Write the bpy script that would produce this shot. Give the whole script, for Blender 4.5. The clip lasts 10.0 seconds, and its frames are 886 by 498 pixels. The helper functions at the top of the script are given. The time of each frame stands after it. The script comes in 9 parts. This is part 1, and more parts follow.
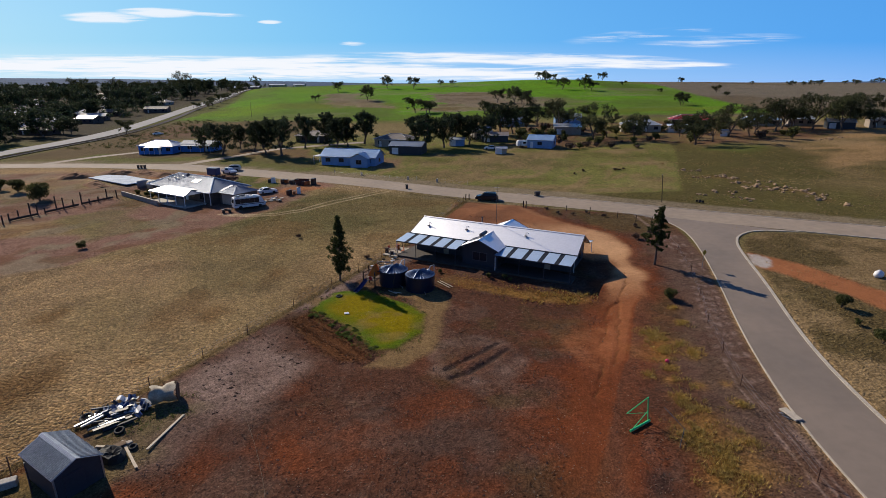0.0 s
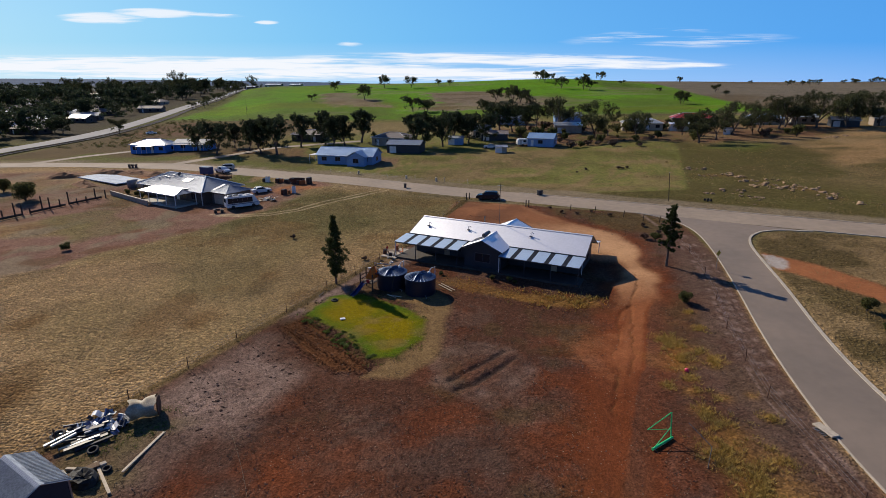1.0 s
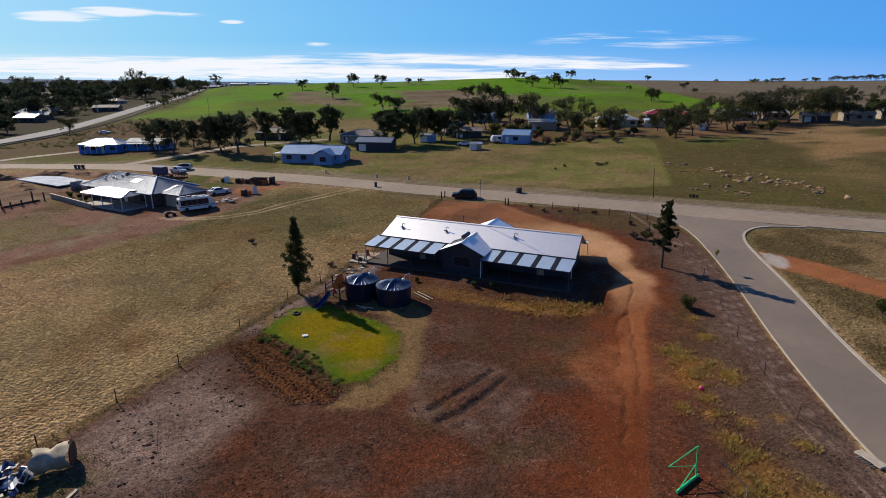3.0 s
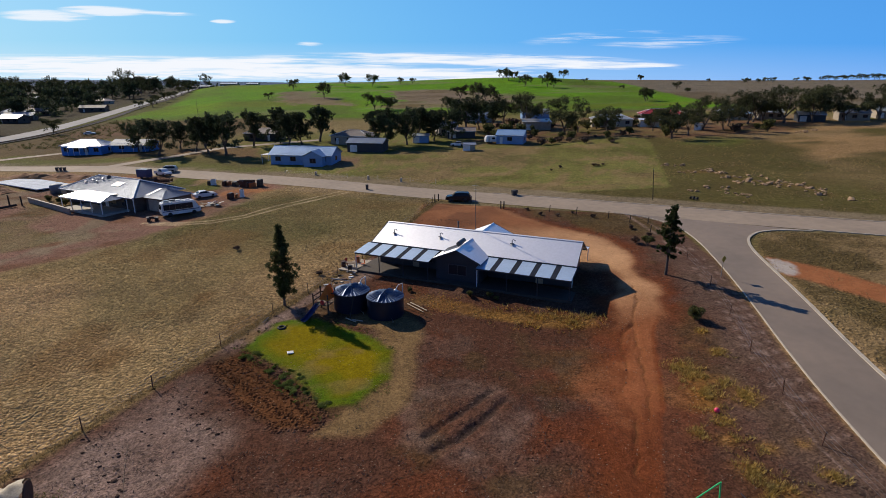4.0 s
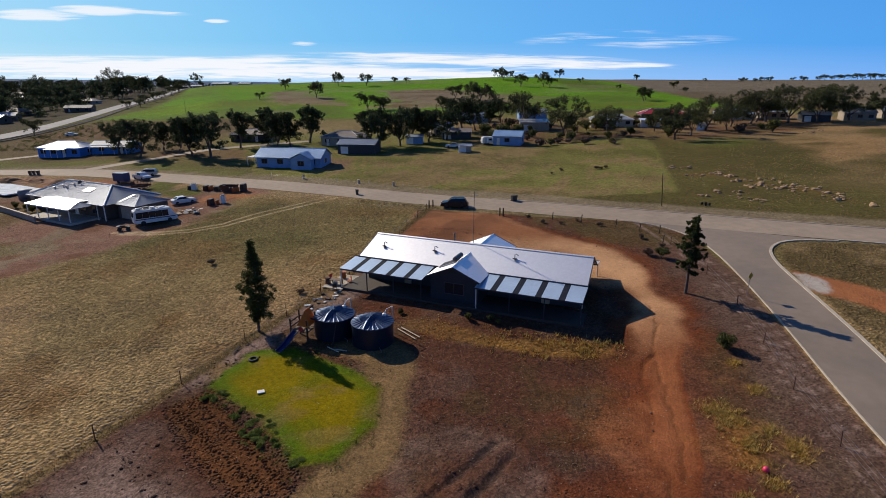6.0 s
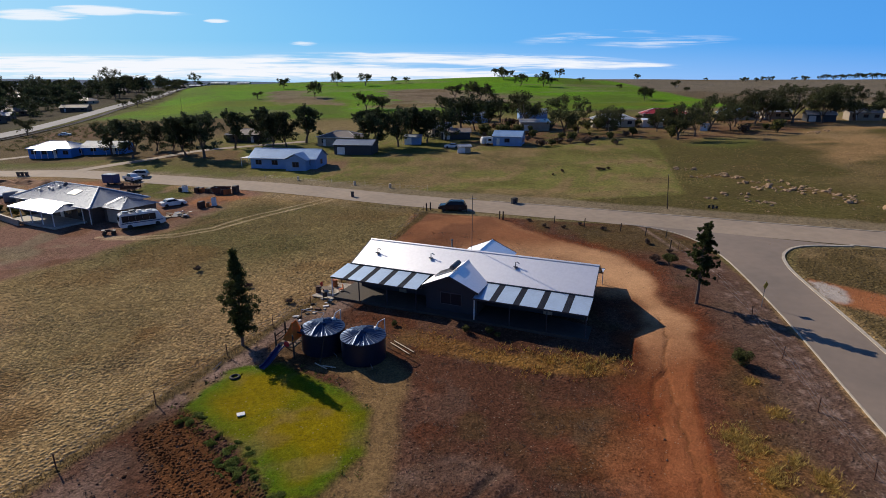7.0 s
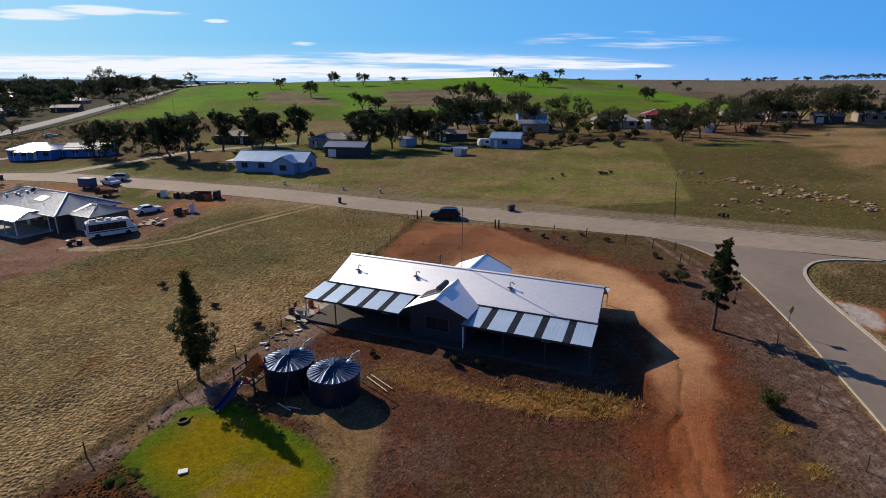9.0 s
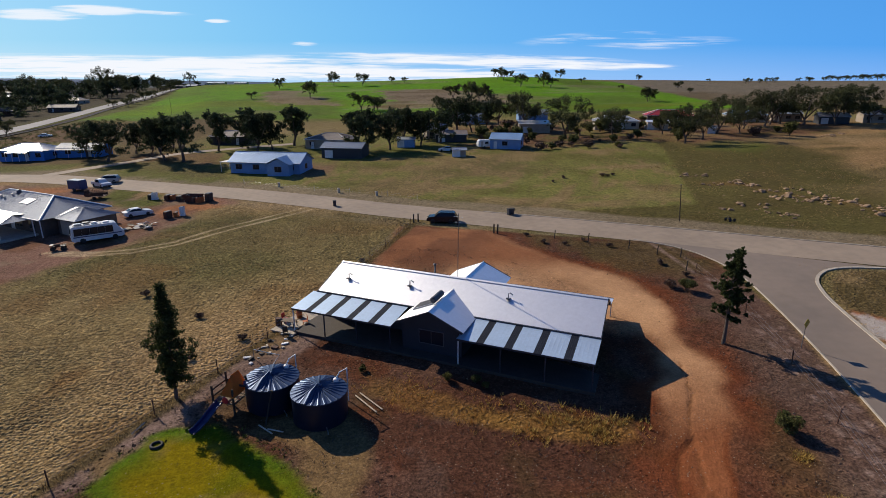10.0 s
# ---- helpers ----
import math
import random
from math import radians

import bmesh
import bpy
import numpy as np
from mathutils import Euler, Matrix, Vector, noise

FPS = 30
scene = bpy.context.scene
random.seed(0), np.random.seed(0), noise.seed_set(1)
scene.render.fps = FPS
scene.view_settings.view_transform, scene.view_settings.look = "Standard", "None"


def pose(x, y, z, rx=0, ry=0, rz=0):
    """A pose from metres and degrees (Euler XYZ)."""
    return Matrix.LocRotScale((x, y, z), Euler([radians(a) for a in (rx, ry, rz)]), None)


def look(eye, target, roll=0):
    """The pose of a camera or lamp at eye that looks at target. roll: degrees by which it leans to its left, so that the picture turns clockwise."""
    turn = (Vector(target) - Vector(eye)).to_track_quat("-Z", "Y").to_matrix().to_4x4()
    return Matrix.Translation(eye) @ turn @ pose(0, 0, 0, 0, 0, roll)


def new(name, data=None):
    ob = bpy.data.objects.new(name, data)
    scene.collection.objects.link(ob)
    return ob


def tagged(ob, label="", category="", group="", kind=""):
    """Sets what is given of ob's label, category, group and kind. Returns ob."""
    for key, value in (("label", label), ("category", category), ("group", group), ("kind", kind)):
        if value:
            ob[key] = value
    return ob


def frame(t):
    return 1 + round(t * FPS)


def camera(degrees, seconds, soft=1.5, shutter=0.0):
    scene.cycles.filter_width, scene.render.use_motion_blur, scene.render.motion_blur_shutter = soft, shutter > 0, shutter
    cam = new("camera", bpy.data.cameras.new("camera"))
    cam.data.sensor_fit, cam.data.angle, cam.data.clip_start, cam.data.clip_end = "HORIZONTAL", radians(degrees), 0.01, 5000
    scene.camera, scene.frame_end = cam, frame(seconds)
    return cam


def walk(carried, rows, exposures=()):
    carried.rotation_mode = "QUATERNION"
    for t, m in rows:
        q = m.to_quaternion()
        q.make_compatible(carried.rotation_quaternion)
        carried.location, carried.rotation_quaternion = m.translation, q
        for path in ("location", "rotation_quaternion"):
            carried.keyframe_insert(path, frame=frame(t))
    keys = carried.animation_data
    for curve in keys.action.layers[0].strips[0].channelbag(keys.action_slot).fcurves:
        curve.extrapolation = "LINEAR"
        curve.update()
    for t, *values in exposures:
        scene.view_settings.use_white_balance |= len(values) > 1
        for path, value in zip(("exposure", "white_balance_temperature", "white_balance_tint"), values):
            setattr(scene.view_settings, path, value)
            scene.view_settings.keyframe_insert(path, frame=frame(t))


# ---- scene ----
cam = camera(79.4, 10.0, 0.7)
METRES, EYE, TILT, LEAN, TURN = 33.0, 25.6, -17.0, 0.0, 0.0
ROWS = [
    (0.0, 0.0, 0.0, 0.0, -0.0, 0.0, 0.0),
    (0.5, -0.0078, 0.0547, 0.0017, 0.0, 0.02, 0.02),
    (1.0, -0.0146, 0.1091, 0.003, -0.27, 0.04, 0.11),
    (1.5, -0.0198, 0.1632, 0.0033, -0.32, 0.06, 0.14),
    (2.0, -0.0214, 0.2165, 0.0054, -0.73, 0.07, 0.29),
    (2.5, -0.0232, 0.2696, 0.0082, -2.01, 0.07, 0.69),
    (3.0, -0.0235, 0.3219, 0.015, -3.2, 0.05, 1.06),
    (4.5, -0.019, 0.4676, 0.0579, -4.05, -0.0, 1.37),
    (5.0, -0.0161, 0.5165, 0.072, -4.28, -0.0, 1.44),
    (5.5, -0.0117, 0.567, 0.0841, -4.44, -0.01, 1.5),
    (7.0, 0.0134, 0.7109, 0.1187, -4.47, -0.03, 1.5),
    (7.5, 0.0257, 0.7566, 0.1308, -4.47, -0.03, 1.5),
    (8.0, 0.0392, 0.8005, 0.1429, -4.48, -0.01, 1.49),
    (8.5, 0.0538, 0.8431, 0.155, -4.49, -0.0, 1.46),
    (9.0, 0.0664, 0.8841, 0.1675, -4.5, -0.0, 1.43),
    (9.5, 0.078, 0.923, 0.1797, -4.49, 0.01, 1.39),
    (10.0, 0.0883, 0.9613, 0.1897, -4.45, 0.02, 1.37),
]
walk(cam, [(t, pose(0, 0, EYE, TILT, LEAN, TURN) @ pose(METRES * x, METRES * y, METRES * z, 90 + pitch, roll, yaw)) for t, x, y, z, yaw, pitch, roll in ROWS])

# ---------------------------------------------------------------- light
SUN_AZ, SUN_EL = -41.7, 32.0          # degrees from +y, and above the horizon
world = bpy.data.worlds.new("sky")
scene.world = world
world.use_nodes = True
wn, wl = world.node_tree.nodes, world.node_tree.links
wn.clear()


def wmath(op, a, b=None, clamp=False):
    n = wn.new("ShaderNodeMath")
    n.operation, n.use_clamp = op, clamp
    for k, v in enumerate((a, b)):
        if v is None:
            continue
        if isinstance(v, (int, float)):
            n.inputs[k].default_value = v
        else:
            wl.new(v, n.inputs[k])
    return n.outputs[0]


sky = wn.new("ShaderNodeTexSky")
sky.sky_type = "NISHITA"
sky.sun_disc = False
sky.sun_elevation, sky.sun_rotation = radians(SUN_EL), radians(SUN_AZ)
sky.altitude, sky.air_density, sky.dust_density, sky.ozone_density = 300, 1.0, 0.6, 2.2
tint = wn.new("ShaderNodeMix")
tint.data_type, tint.blend_type = "RGBA", "MULTIPLY"
tint.inputs[0].default_value = 1.0
wl.new(sky.outputs[0], tint.inputs[6])
coord = wn.new("ShaderNodeTexCoord")
sep = wn.new("ShaderNodeSeparateXYZ")
wl.new(coord.outputs["Generated"], sep.inputs[0])
slope_x = wmath("DIVIDE", sep.outputs[0], wmath("MAXIMUM", sep.outputs[1], 0.05))
slope_z = wmath("DIVIDE", sep.outputs[2], wmath("MAXIMUM", sep.outputs[1], 0.05))


def wispy(scale_x, scale_z, shift, low, high):
    join = wn.new("ShaderNodeCombineXYZ")
    wl.new(wmath("MULTIPLY", slope_x, scale_x), join.inputs[0])
    wl.new(wmath("MULTIPLY", slope_z, scale_z), join.inputs[1])
    join.inputs[2].default_value = shift
    tex = wn.new("ShaderNodeTexNoise")
    tex.inputs["Scale"].default_value, tex.inputs["Detail"].default_value = 1.0, 7.0
    tex.inputs["Roughness"].default_value, tex.inputs["Distortion"].default_value = 0.6, 0.5
    wl.new(join.outputs[0], tex.inputs["Vector"])
    m = wn.new("ShaderNodeMapRange")
    m.interpolation_type = "SMOOTHSTEP"
    m.inputs[1].default_value, m.inputs[2].default_value = low, high
    wl.new(tex.outputs[0], m.inputs[0])
    return m.outputs[0]


def cloud_blob(cx, cz, rx, rz, slant, thick):
    """A soft oval mask round a direction, in slopes from straight ahead."""
    dx = wmath("SUBTRACT", slope_x, cx)
    dz = wmath("SUBTRACT", wmath("SUBTRACT", slope_z, cz), wmath("MULTIPLY", dx, slant))
    a = wmath("POWER", wmath("ABSOLUTE", wmath("DIVIDE", dx, rx)), 2.0)
    b = wmath("POWER", wmath("ABSOLUTE", wmath("DIVIDE", dz, rz)), 2.0)
    return wmath("MULTIPLY", wmath("SUBTRACT", 1.0, wmath("ADD", a, b), clamp=True), thick)


CLOUDS = (  # slope to the side, slope up, half width, half height, slant, thickness
    (-0.25, 0.030, 0.62, 0.022, -0.016, 0.85), (0.10, 0.044, 0.40, 0.015, -0.012, 0.95), (-0.60, 0.034, 0.62, 0.022, -0.01, 0.95), (0.30, 0.036, 0.26, 0.010, -0.01, 0.75),
    (-0.585, 0.113, 0.085, 0.011, -0.02, 1.0), (-0.49, 0.121, 0.085, 0.009, -0.02, 1.0), (-0.40, 0.118, 0.08, 0.004, -0.03, 0.7), (0.33, 0.083, 0.14, 0.012, 0.075, 0.40), (0.42, 0.090, 0.13, 0.010, 0.03, 0.36), (0.48, 0.076, 0.17, 0.014, 0.035, 0.38),
    (-0.16, 0.071, 0.03, 0.005, -0.03, 0.8), (-0.30, 0.106, 0.025, 0.004, 0.0, 0.7),
)
cover = None
for cx, cz, rx, rz, slant, thick in CLOUDS:
    blob = cloud_blob(cx, cz, rx, rz, slant, thick)
    cover = blob if cover is None else wmath("MAXIMUM", cover, blob)
# deeper blue higher up, paler towards the horizon
up = wn.new("ShaderNodeMix")
up.data_type = "RGBA"
wl.new(wmath("DIVIDE", slope_z, 0.16, clamp=True), up.inputs[0])
up.inputs[6].default_value, up.inputs[7].default_value = (0.62, 0.88, 1.22, 1), (0.42, 0.74, 1.30, 1)
wl.new(up.outputs[2], tint.inputs[7])
streaks = wmath("SUBTRACT", wmath("ADD", wispy(3.0, 60.0, 0.3, 0.2, 0.8), wmath("MULTIPLY", wispy(9.0, 210.0, 2.3, 0.25, 0.75), 0.6)), 0.86)
soft = wn.new("ShaderNodeMapRange")
soft.interpolation_type = "SMOOTHSTEP"
soft.inputs[1].default_value, soft.inputs[2].default_value = 0.08, 0.85
wl.new(wmath("ADD", cover, wmath("MULTIPLY", streaks, wmath("MULTIPLY", cover, 2.4, clamp=True))), soft.inputs[0])
cover = soft.outputs[0]
haze = wmath("MULTIPLY", wmath("SUBTRACT", 1.0, wmath("DIVIDE", slope_z, 0.075), clamp=True), wmath("SUBTRACT", 0.40, wmath("MULTIPLY", slope_x, 0.18), clamp=True))
cover = wmath("MINIMUM", wmath("ADD", wmath("MULTIPLY", cover, 0.85), wmath("MULTIPLY", haze, 0.8)), 1.0)
paint = wn.new("ShaderNodeMix")
paint.data_type = "RGBA"
wl.new(cover, paint.inputs[0])
# the clear winter sky ahead: pale towards the sun, deep blue away from it, fading into the dome above and behind
ramp = wn.new("ShaderNodeValToRGB")
ramp.color_ramp.interpolation = "B_SPLINE"
for k, (at, col) in enumerate(((0.0, (0.56, 0.87, 1.0)), (0.33, (0.24, 0.66, 1.0)), (0.62, (0.14, 0.49, 1.0)), (1.0, (0.085, 0.39, 0.98)))):
    stop = ramp.color_ramp.elements[k] if k < 2 else ramp.color_ramp.elements.new(at)
    stop.position, stop.color = at, (*col, 1)
wl.new(wmath("ADD", wmath("MULTIPLY", slope_x, 0.55), 0.5, clamp=True), ramp.inputs[0])
gain = wn.new("ShaderNodeMix")
gain.data_type, gain.blend_type = "RGBA", "MULTIPLY"
gain.inputs[0].default_value = 1.0
wl.new(ramp.outputs[0], gain.inputs[6])
gain.inputs[7].default_value = (12.7, 13.0, 13.3, 1)
front = wmath("MULTIPLY", wmath("SUBTRACT", 1.0, wmath("DIVIDE", slope_z, 0.75), clamp=True), wmath("MULTIPLY", sep.outputs[1], 2.5, clamp=True))
dome = wn.new("ShaderNodeMix")
dome.data_type = "RGBA"
wl.new(front, dome.inputs[0])
wl.new(tint.outputs[2], dome.inputs[6])
wl.new(gain.outputs[2], dome.inputs[7])
wl.new(dome.outputs[2], paint.inputs[6])
paint.inputs[7].default_value = (13.0, 13.4, 14.2, 1)
back = wn.new("ShaderNodeBackground")
back.inputs[1].default_value = 0.07
wl.new(paint.outputs[2], back.inputs[0])
wout = wn.new("ShaderNodeOutputWorld")
wl.new(back.outputs[0], wout.inputs[0])

sun = new("sun", bpy.data.lights.new("sun", "SUN"))
sun.data.energy, sun.data.angle, sun.data.color = 5.0, radians(0.55), (1.0, 0.87, 0.69)
sx, sy, sz = math.sin(radians(SUN_AZ)) * math.cos(radians(SUN_EL)), math.cos(radians(SUN_AZ)) * math.cos(radians(SUN_EL)), math.sin(radians(SUN_EL))
sun.matrix_world = look((sx * 200, sy * 200, sz * 200), (0, 0, 0))

# ---------------------------------------------------------------- materials
def material(name, one, two=None, scale=3.0, rough=0.7, metal=0.0, bump=0.0, bump_scale=40.0, specular=0.5, dirt=0.25, per_island=0.0, per_object=0.0, stretch=None, translucent=0.0):
    """A surface of two colours mixed by noise at two scales, with grain, dirt and relief in metres."""
    m = bpy.data.materials.new(name)
    m.use_nodes = True
    nodes, links = m.node_tree.nodes, m.node_tree.links
    bsdf = nodes["Principled BSDF"]
    two = two or tuple(c * 0.8 for c in one)
    coord = nodes.new("ShaderNodeTexCoord")
    vector = coord.outputs["Object"]
    if stretch:
        mapping = nodes.new("ShaderNodeMapping")
        mapping.inputs["Scale"].default_value = stretch
        links.new(vector, mapping.inputs[0])
        vector = mapping.outputs[0]

    def noise_at(s, detail=5.0):
        n = nodes.new("ShaderNodeTexNoise")
        n.inputs["Scale"].default_value, n.inputs["Detail"].default_value = s, detail
        links.new(vector, n.inputs["Vector"])
        return n.outputs[0]

    coarse, fine = noise_at(scale), noise_at(scale * 9.0)
    ramp = nodes.new("ShaderNodeMapRange")
    ramp.inputs[1].default_value, ramp.inputs[2].default_value = 0.3, 0.7
    links.new(coarse, ramp.inputs[0])
    mix = nodes.new("ShaderNodeMix")
    mix.data_type = "RGBA"
    links.new(ramp.outputs[0], mix.inputs[0])
    mix.inputs[6].default_value, mix.inputs[7].default_value = (*one, 1), (*two, 1)
    spread = nodes.new("ShaderNodeMapRange")
    spread.inputs[1].default_value, spread.inputs[2].default_value = 0.25, 0.75
    spread.inputs[3].default_value, spread.inputs[4].default_value = 1.0 - dirt, 1.0 + dirt * 0.6
    links.new(fine, spread.inputs[0])
    value = spread.outputs[0]

    def vary(source, amount, value):
        r = nodes.new("ShaderNodeMapRange")
        r.inputs[3].default_value, r.inputs[4].default_value = 1.0 - amount, 1.0 + amount
        links.new(source, r.inputs[0])
        k = nodes.new("ShaderNodeMath")
        k.operation = "MULTIPLY"
        links.new(value, k.inputs[0])
        links.new(r.outputs[0], k.inputs[1])
        return k.outputs[0]

    if per_island:
        value = vary(nodes.new("ShaderNodeNewGeometry").outputs["Random Per Island"], per_island, value)
    if per_object:
        value = vary(nodes.new("ShaderNodeObjectInfo").outputs["Random"], per_object, value)
    scaled = nodes.new("ShaderNodeVectorMath")
    scaled.operation = "SCALE"
    links.new(mix.outputs[2], scaled.inputs[0])
    links.new(value, scaled.inputs["Scale"])
    links.new(scaled.outputs[0], bsdf.inputs["Base Color"])
    bsdf.inputs["Roughness"].default_value = rough
    bsdf.inputs["Metallic"].default_value = metal
    bsdf.inputs["Specular IOR Level"].default_value = specular
    if bump:
        b = nodes.new("ShaderNodeBump")
        b.inputs["Strength"].default_value, b.inputs["Distance"].default_value = 1.0, bump
        links.new(noise_at(bump_scale, 4.0), b.inputs["Height"])
        links.new(b.outputs[0], bsdf.inputs["Normal"])
    if translucent:
        trans = nodes.new("ShaderNodeBsdfTranslucent")
        links.new(scaled.outputs[0], trans.inputs[0])
        blend = nodes.new("ShaderNodeMixShader")
        blend.inputs[0].default_value = translucent
        links.new(bsdf.outputs[0], blend.inputs[1])
        links.new(trans.outputs[0], blend.inputs[2])
        links.new(blend.outputs[0], nodes["Material Output"].inputs[0])
    return m


def clear_glass(name, colour, rough=0.05):
    m = bpy.data.materials.new(name)
    m.use_nodes = True
    b = m.node_tree.nodes["Principled BSDF"]
    b.inputs["Base Color"].default_value = (*colour, 1)
    b.inputs["Roughness"].default_value = rough
    b.inputs["Specular IOR Level"].default_value = 0.2
    return m


WHITE_ROOF = material("white_steel_sheet", (0.96, 0.96, 0.97), (0.92, 0.93, 0.95), 0.35, 0.50, 0.82, dirt=0.05)
VERANDAH_SHEET = material("pale_translucent_sheet", (0.50, 0.63, 0.77), (0.44, 0.56, 0.70), 0.5, 0.52, 0.55, dirt=0.08)
DARK_SHEET = material("dark_tinted_sheet", (0.010, 0.013, 0.022), (0.014, 0.018, 0.03), 1.0, 0.6, dirt=0.2, specular=0.15)
# blue put into the grey base colour for reflected sky
GREY_ROOF = material("sky_tinted_grey_sheet", (0.15, 0.20, 0.29), (0.125, 0.17, 0.25), 0.3, 0.60, 0.25, dirt=0.12, specular=0.25)
BLUE_ROOF = material("light_blue_steel_sheet", (0.26, 0.42, 0.64), (0.21, 0.35, 0.55), 0.3, 0.5, 0.25, dirt=0.1)
SHED_ROOF = material("weathered_zinc_sheet", (0.52, 0.53, 0.55), (0.40, 0.41, 0.44), 0.8, 0.42, 0.45, dirt=0.25)
OLD_ZINC = material("old_zinc_sheet", (0.40, 0.41, 0.43), (0.27, 0.28, 0.30), 0.9, 0.38, 0.6, dirt=0.35)
OLD_PLASTIC = material("sun_bleached_plastic", (0.50, 0.43, 0.31), (0.20, 0.15, 0.10), 1.1, 0.7, dirt=0.35)
RED_ROOF = material("red_painted_sheet", (0.42, 0.03, 0.03), (0.34, 0.03, 0.03), 0.5, 0.5, dirt=0.1)
PALE_ROOF = material("pale_grey_roof", (0.25, 0.29, 0.34), (0.19, 0.23, 0.28), 0.4, 0.65, 0.05, dirt=0.15, per_object=0.3)
DULL_ROOF = material("dull_tile_roof", (0.20, 0.16, 0.14), (0.14, 0.12, 0.12), 0.6, 0.7, dirt=0.3, per_object=0.4)
WHITE_TRIM = material("white_trim_paint", (0.78, 0.78, 0.78), (0.66, 0.66, 0.67), 1.0, 0.5, dirt=0.12)
DARK_TRIM = material("dark_gutter_paint", (0.035, 0.04, 0.055), None, 1.0, 0.45, dirt=0.2)
# paving colour darkened to deepen the shade under the verandah
SHADE_DARK_PAVING = material("shade_dark_paving", (0.07, 0.055, 0.045), (0.05, 0.04, 0.035), 0.8, 0.85, dirt=0.3)
# trim dulled in its colour, as frames fade in verandah shade
WINDOW_TRIM = material("shade_dulled_window_frame", (0.10, 0.10, 0.11), None, 1.0, 0.5, dirt=0.1)
# wall colour darkened for the homestead's shaded side; sheds share it
SHADE_DARK_WALL = material("shade_dark_wall_panel", (0.032, 0.037, 0.05), (0.025, 0.029, 0.04), 0.7, 0.6, dirt=0.2)
# brick colour darkened to stand in for shade under the eaves
BRICK_WALL = material("shade_dark_brick_wall", (0.115, 0.085, 0.075), (0.08, 0.062, 0.056), 1.5, 0.8, dirt=0.3)
BLUE_WALL = material("bright_blue_wall_paint", (0.05, 0.24, 0.70), (0.045, 0.20, 0.60), 0.8, 0.6, dirt=0.15)
PALE_BLUE_WALL = material("pale_blue_wall_panel", (0.19, 0.33, 0.58), (0.16, 0.28, 0.50), 0.8, 0.6, dirt=0.15)
CREAM_WALL = material("cream_wall", (0.60, 0.52, 0.40), (0.48, 0.42, 0.33), 0.8, 0.7, dirt=0.2, per_object=0.2)
TAN_WALL = material("tan_block_wall", (0.40, 0.33, 0.26), (0.32, 0.26, 0.21), 0.8, 0.75, dirt=0.2, per_object=0.2)
CONCRETE = material("pale_concrete", (0.42, 0.39, 0.35), (0.33, 0.31, 0.28), 0.9, 0.85, bump=0.004, dirt=0.25)
KERB = material("tan_concrete_kerb", (0.50, 0.43, 0.34), (0.38, 0.33, 0.27), 0.7, 0.85, dirt=0.3)
HIGHWAY_GREY = material("grey_highway_seal", (0.25, 0.245, 0.25), (0.20, 0.195, 0.20), 0.08, 0.9, dirt=0.15)
ASPHALT = material("worn_grey_asphalt", (0.235, 0.182, 0.142), (0.172, 0.138, 0.112), 0.10, 0.9, bump=0.004, bump_scale=25.0, dirt=0.10)
PALE_ROAD = material("pale_sealed_road", (0.315, 0.245, 0.180), (0.25, 0.195, 0.145), 0.1, 0.9, bump=0.006, bump_scale=20.0, dirt=0.16)
GLASS = clear_glass("dark_window_glass", (0.015, 0.02, 0.028))
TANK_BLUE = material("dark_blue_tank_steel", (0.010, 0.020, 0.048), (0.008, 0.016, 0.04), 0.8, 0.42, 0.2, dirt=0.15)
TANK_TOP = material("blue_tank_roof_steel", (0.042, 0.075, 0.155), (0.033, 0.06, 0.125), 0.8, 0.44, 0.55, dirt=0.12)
STEEL = material("galvanised_steel", (0.42, 0.43, 0.45), (0.33, 0.34, 0.36), 2.0, 0.4, 0.8, dirt=0.15)
RUST = material("rusted_steel", (0.12, 0.055, 0.035), (0.07, 0.035, 0.025), 4.0, 0.8, 0.2, dirt=0.35)
BLACK = material("black_rubber", (0.018, 0.018, 0.019), None, 4.0, 0.75, dirt=0.3)
BLACK_PAINT = material("black_car_paint", (0.012, 0.013, 0.016), None, 1.0, 0.25, dirt=0.1, specular=0.4)
WHITE_PAINT = material("white_vehicle_paint", (0.72, 0.73, 0.75), None, 1.0, 0.3, dirt=0.06)
BLUE_PAINT = material("dark_blue_vehicle_paint", (0.02, 0.05, 0.16), None, 1.0, 0.3, dirt=0.1)
SILVER_PAINT = material("silver_vehicle_paint", (0.40, 0.42, 0.45), None, 1.0, 0.3, 0.5, dirt=0.06)
WOOD = material("weathered_timber", (0.20, 0.14, 0.09), (0.13, 0.09, 0.06), 3.0, 0.8, dirt=0.3, stretch=(1, 1, 0.2))
DARK_WOOD = material("dark_timber_post", (0.055, 0.04, 0.03), (0.035, 0.027, 0.022), 3.0, 0.85, dirt=0.3)
PALE_WOOD = material("bleached_timber", (0.58, 0.49, 0.37), (0.46, 0.38, 0.28), 3.0, 0.8, dirt=0.25)
ORANGE_CLOTH = material("orange_canvas", (0.72, 0.27, 0.04), (0.62, 0.21, 0.03), 2.0, 0.8, dirt=0.2, translucent=0.5)
BLUE_PLASTIC = material("blue_slide_plastic", (0.012, 0.022, 0.11), None, 2.0, 0.35, dirt=0.1)
RED_PLASTIC = material("red_plastic", (0.50, 0.03, 0.04), None, 2.0, 0.4, dirt=0.1)
PINK_PLASTIC = material("pink_ball_rubber", (0.75, 0.04, 0.12), None, 2.0, 0.4, dirt=0.1)
GREEN_PAINT = material("bright_green_enamel", (0.04, 0.62, 0.22), (0.03, 0.54, 0.18), 2.0, 0.35, dirt=0.1)
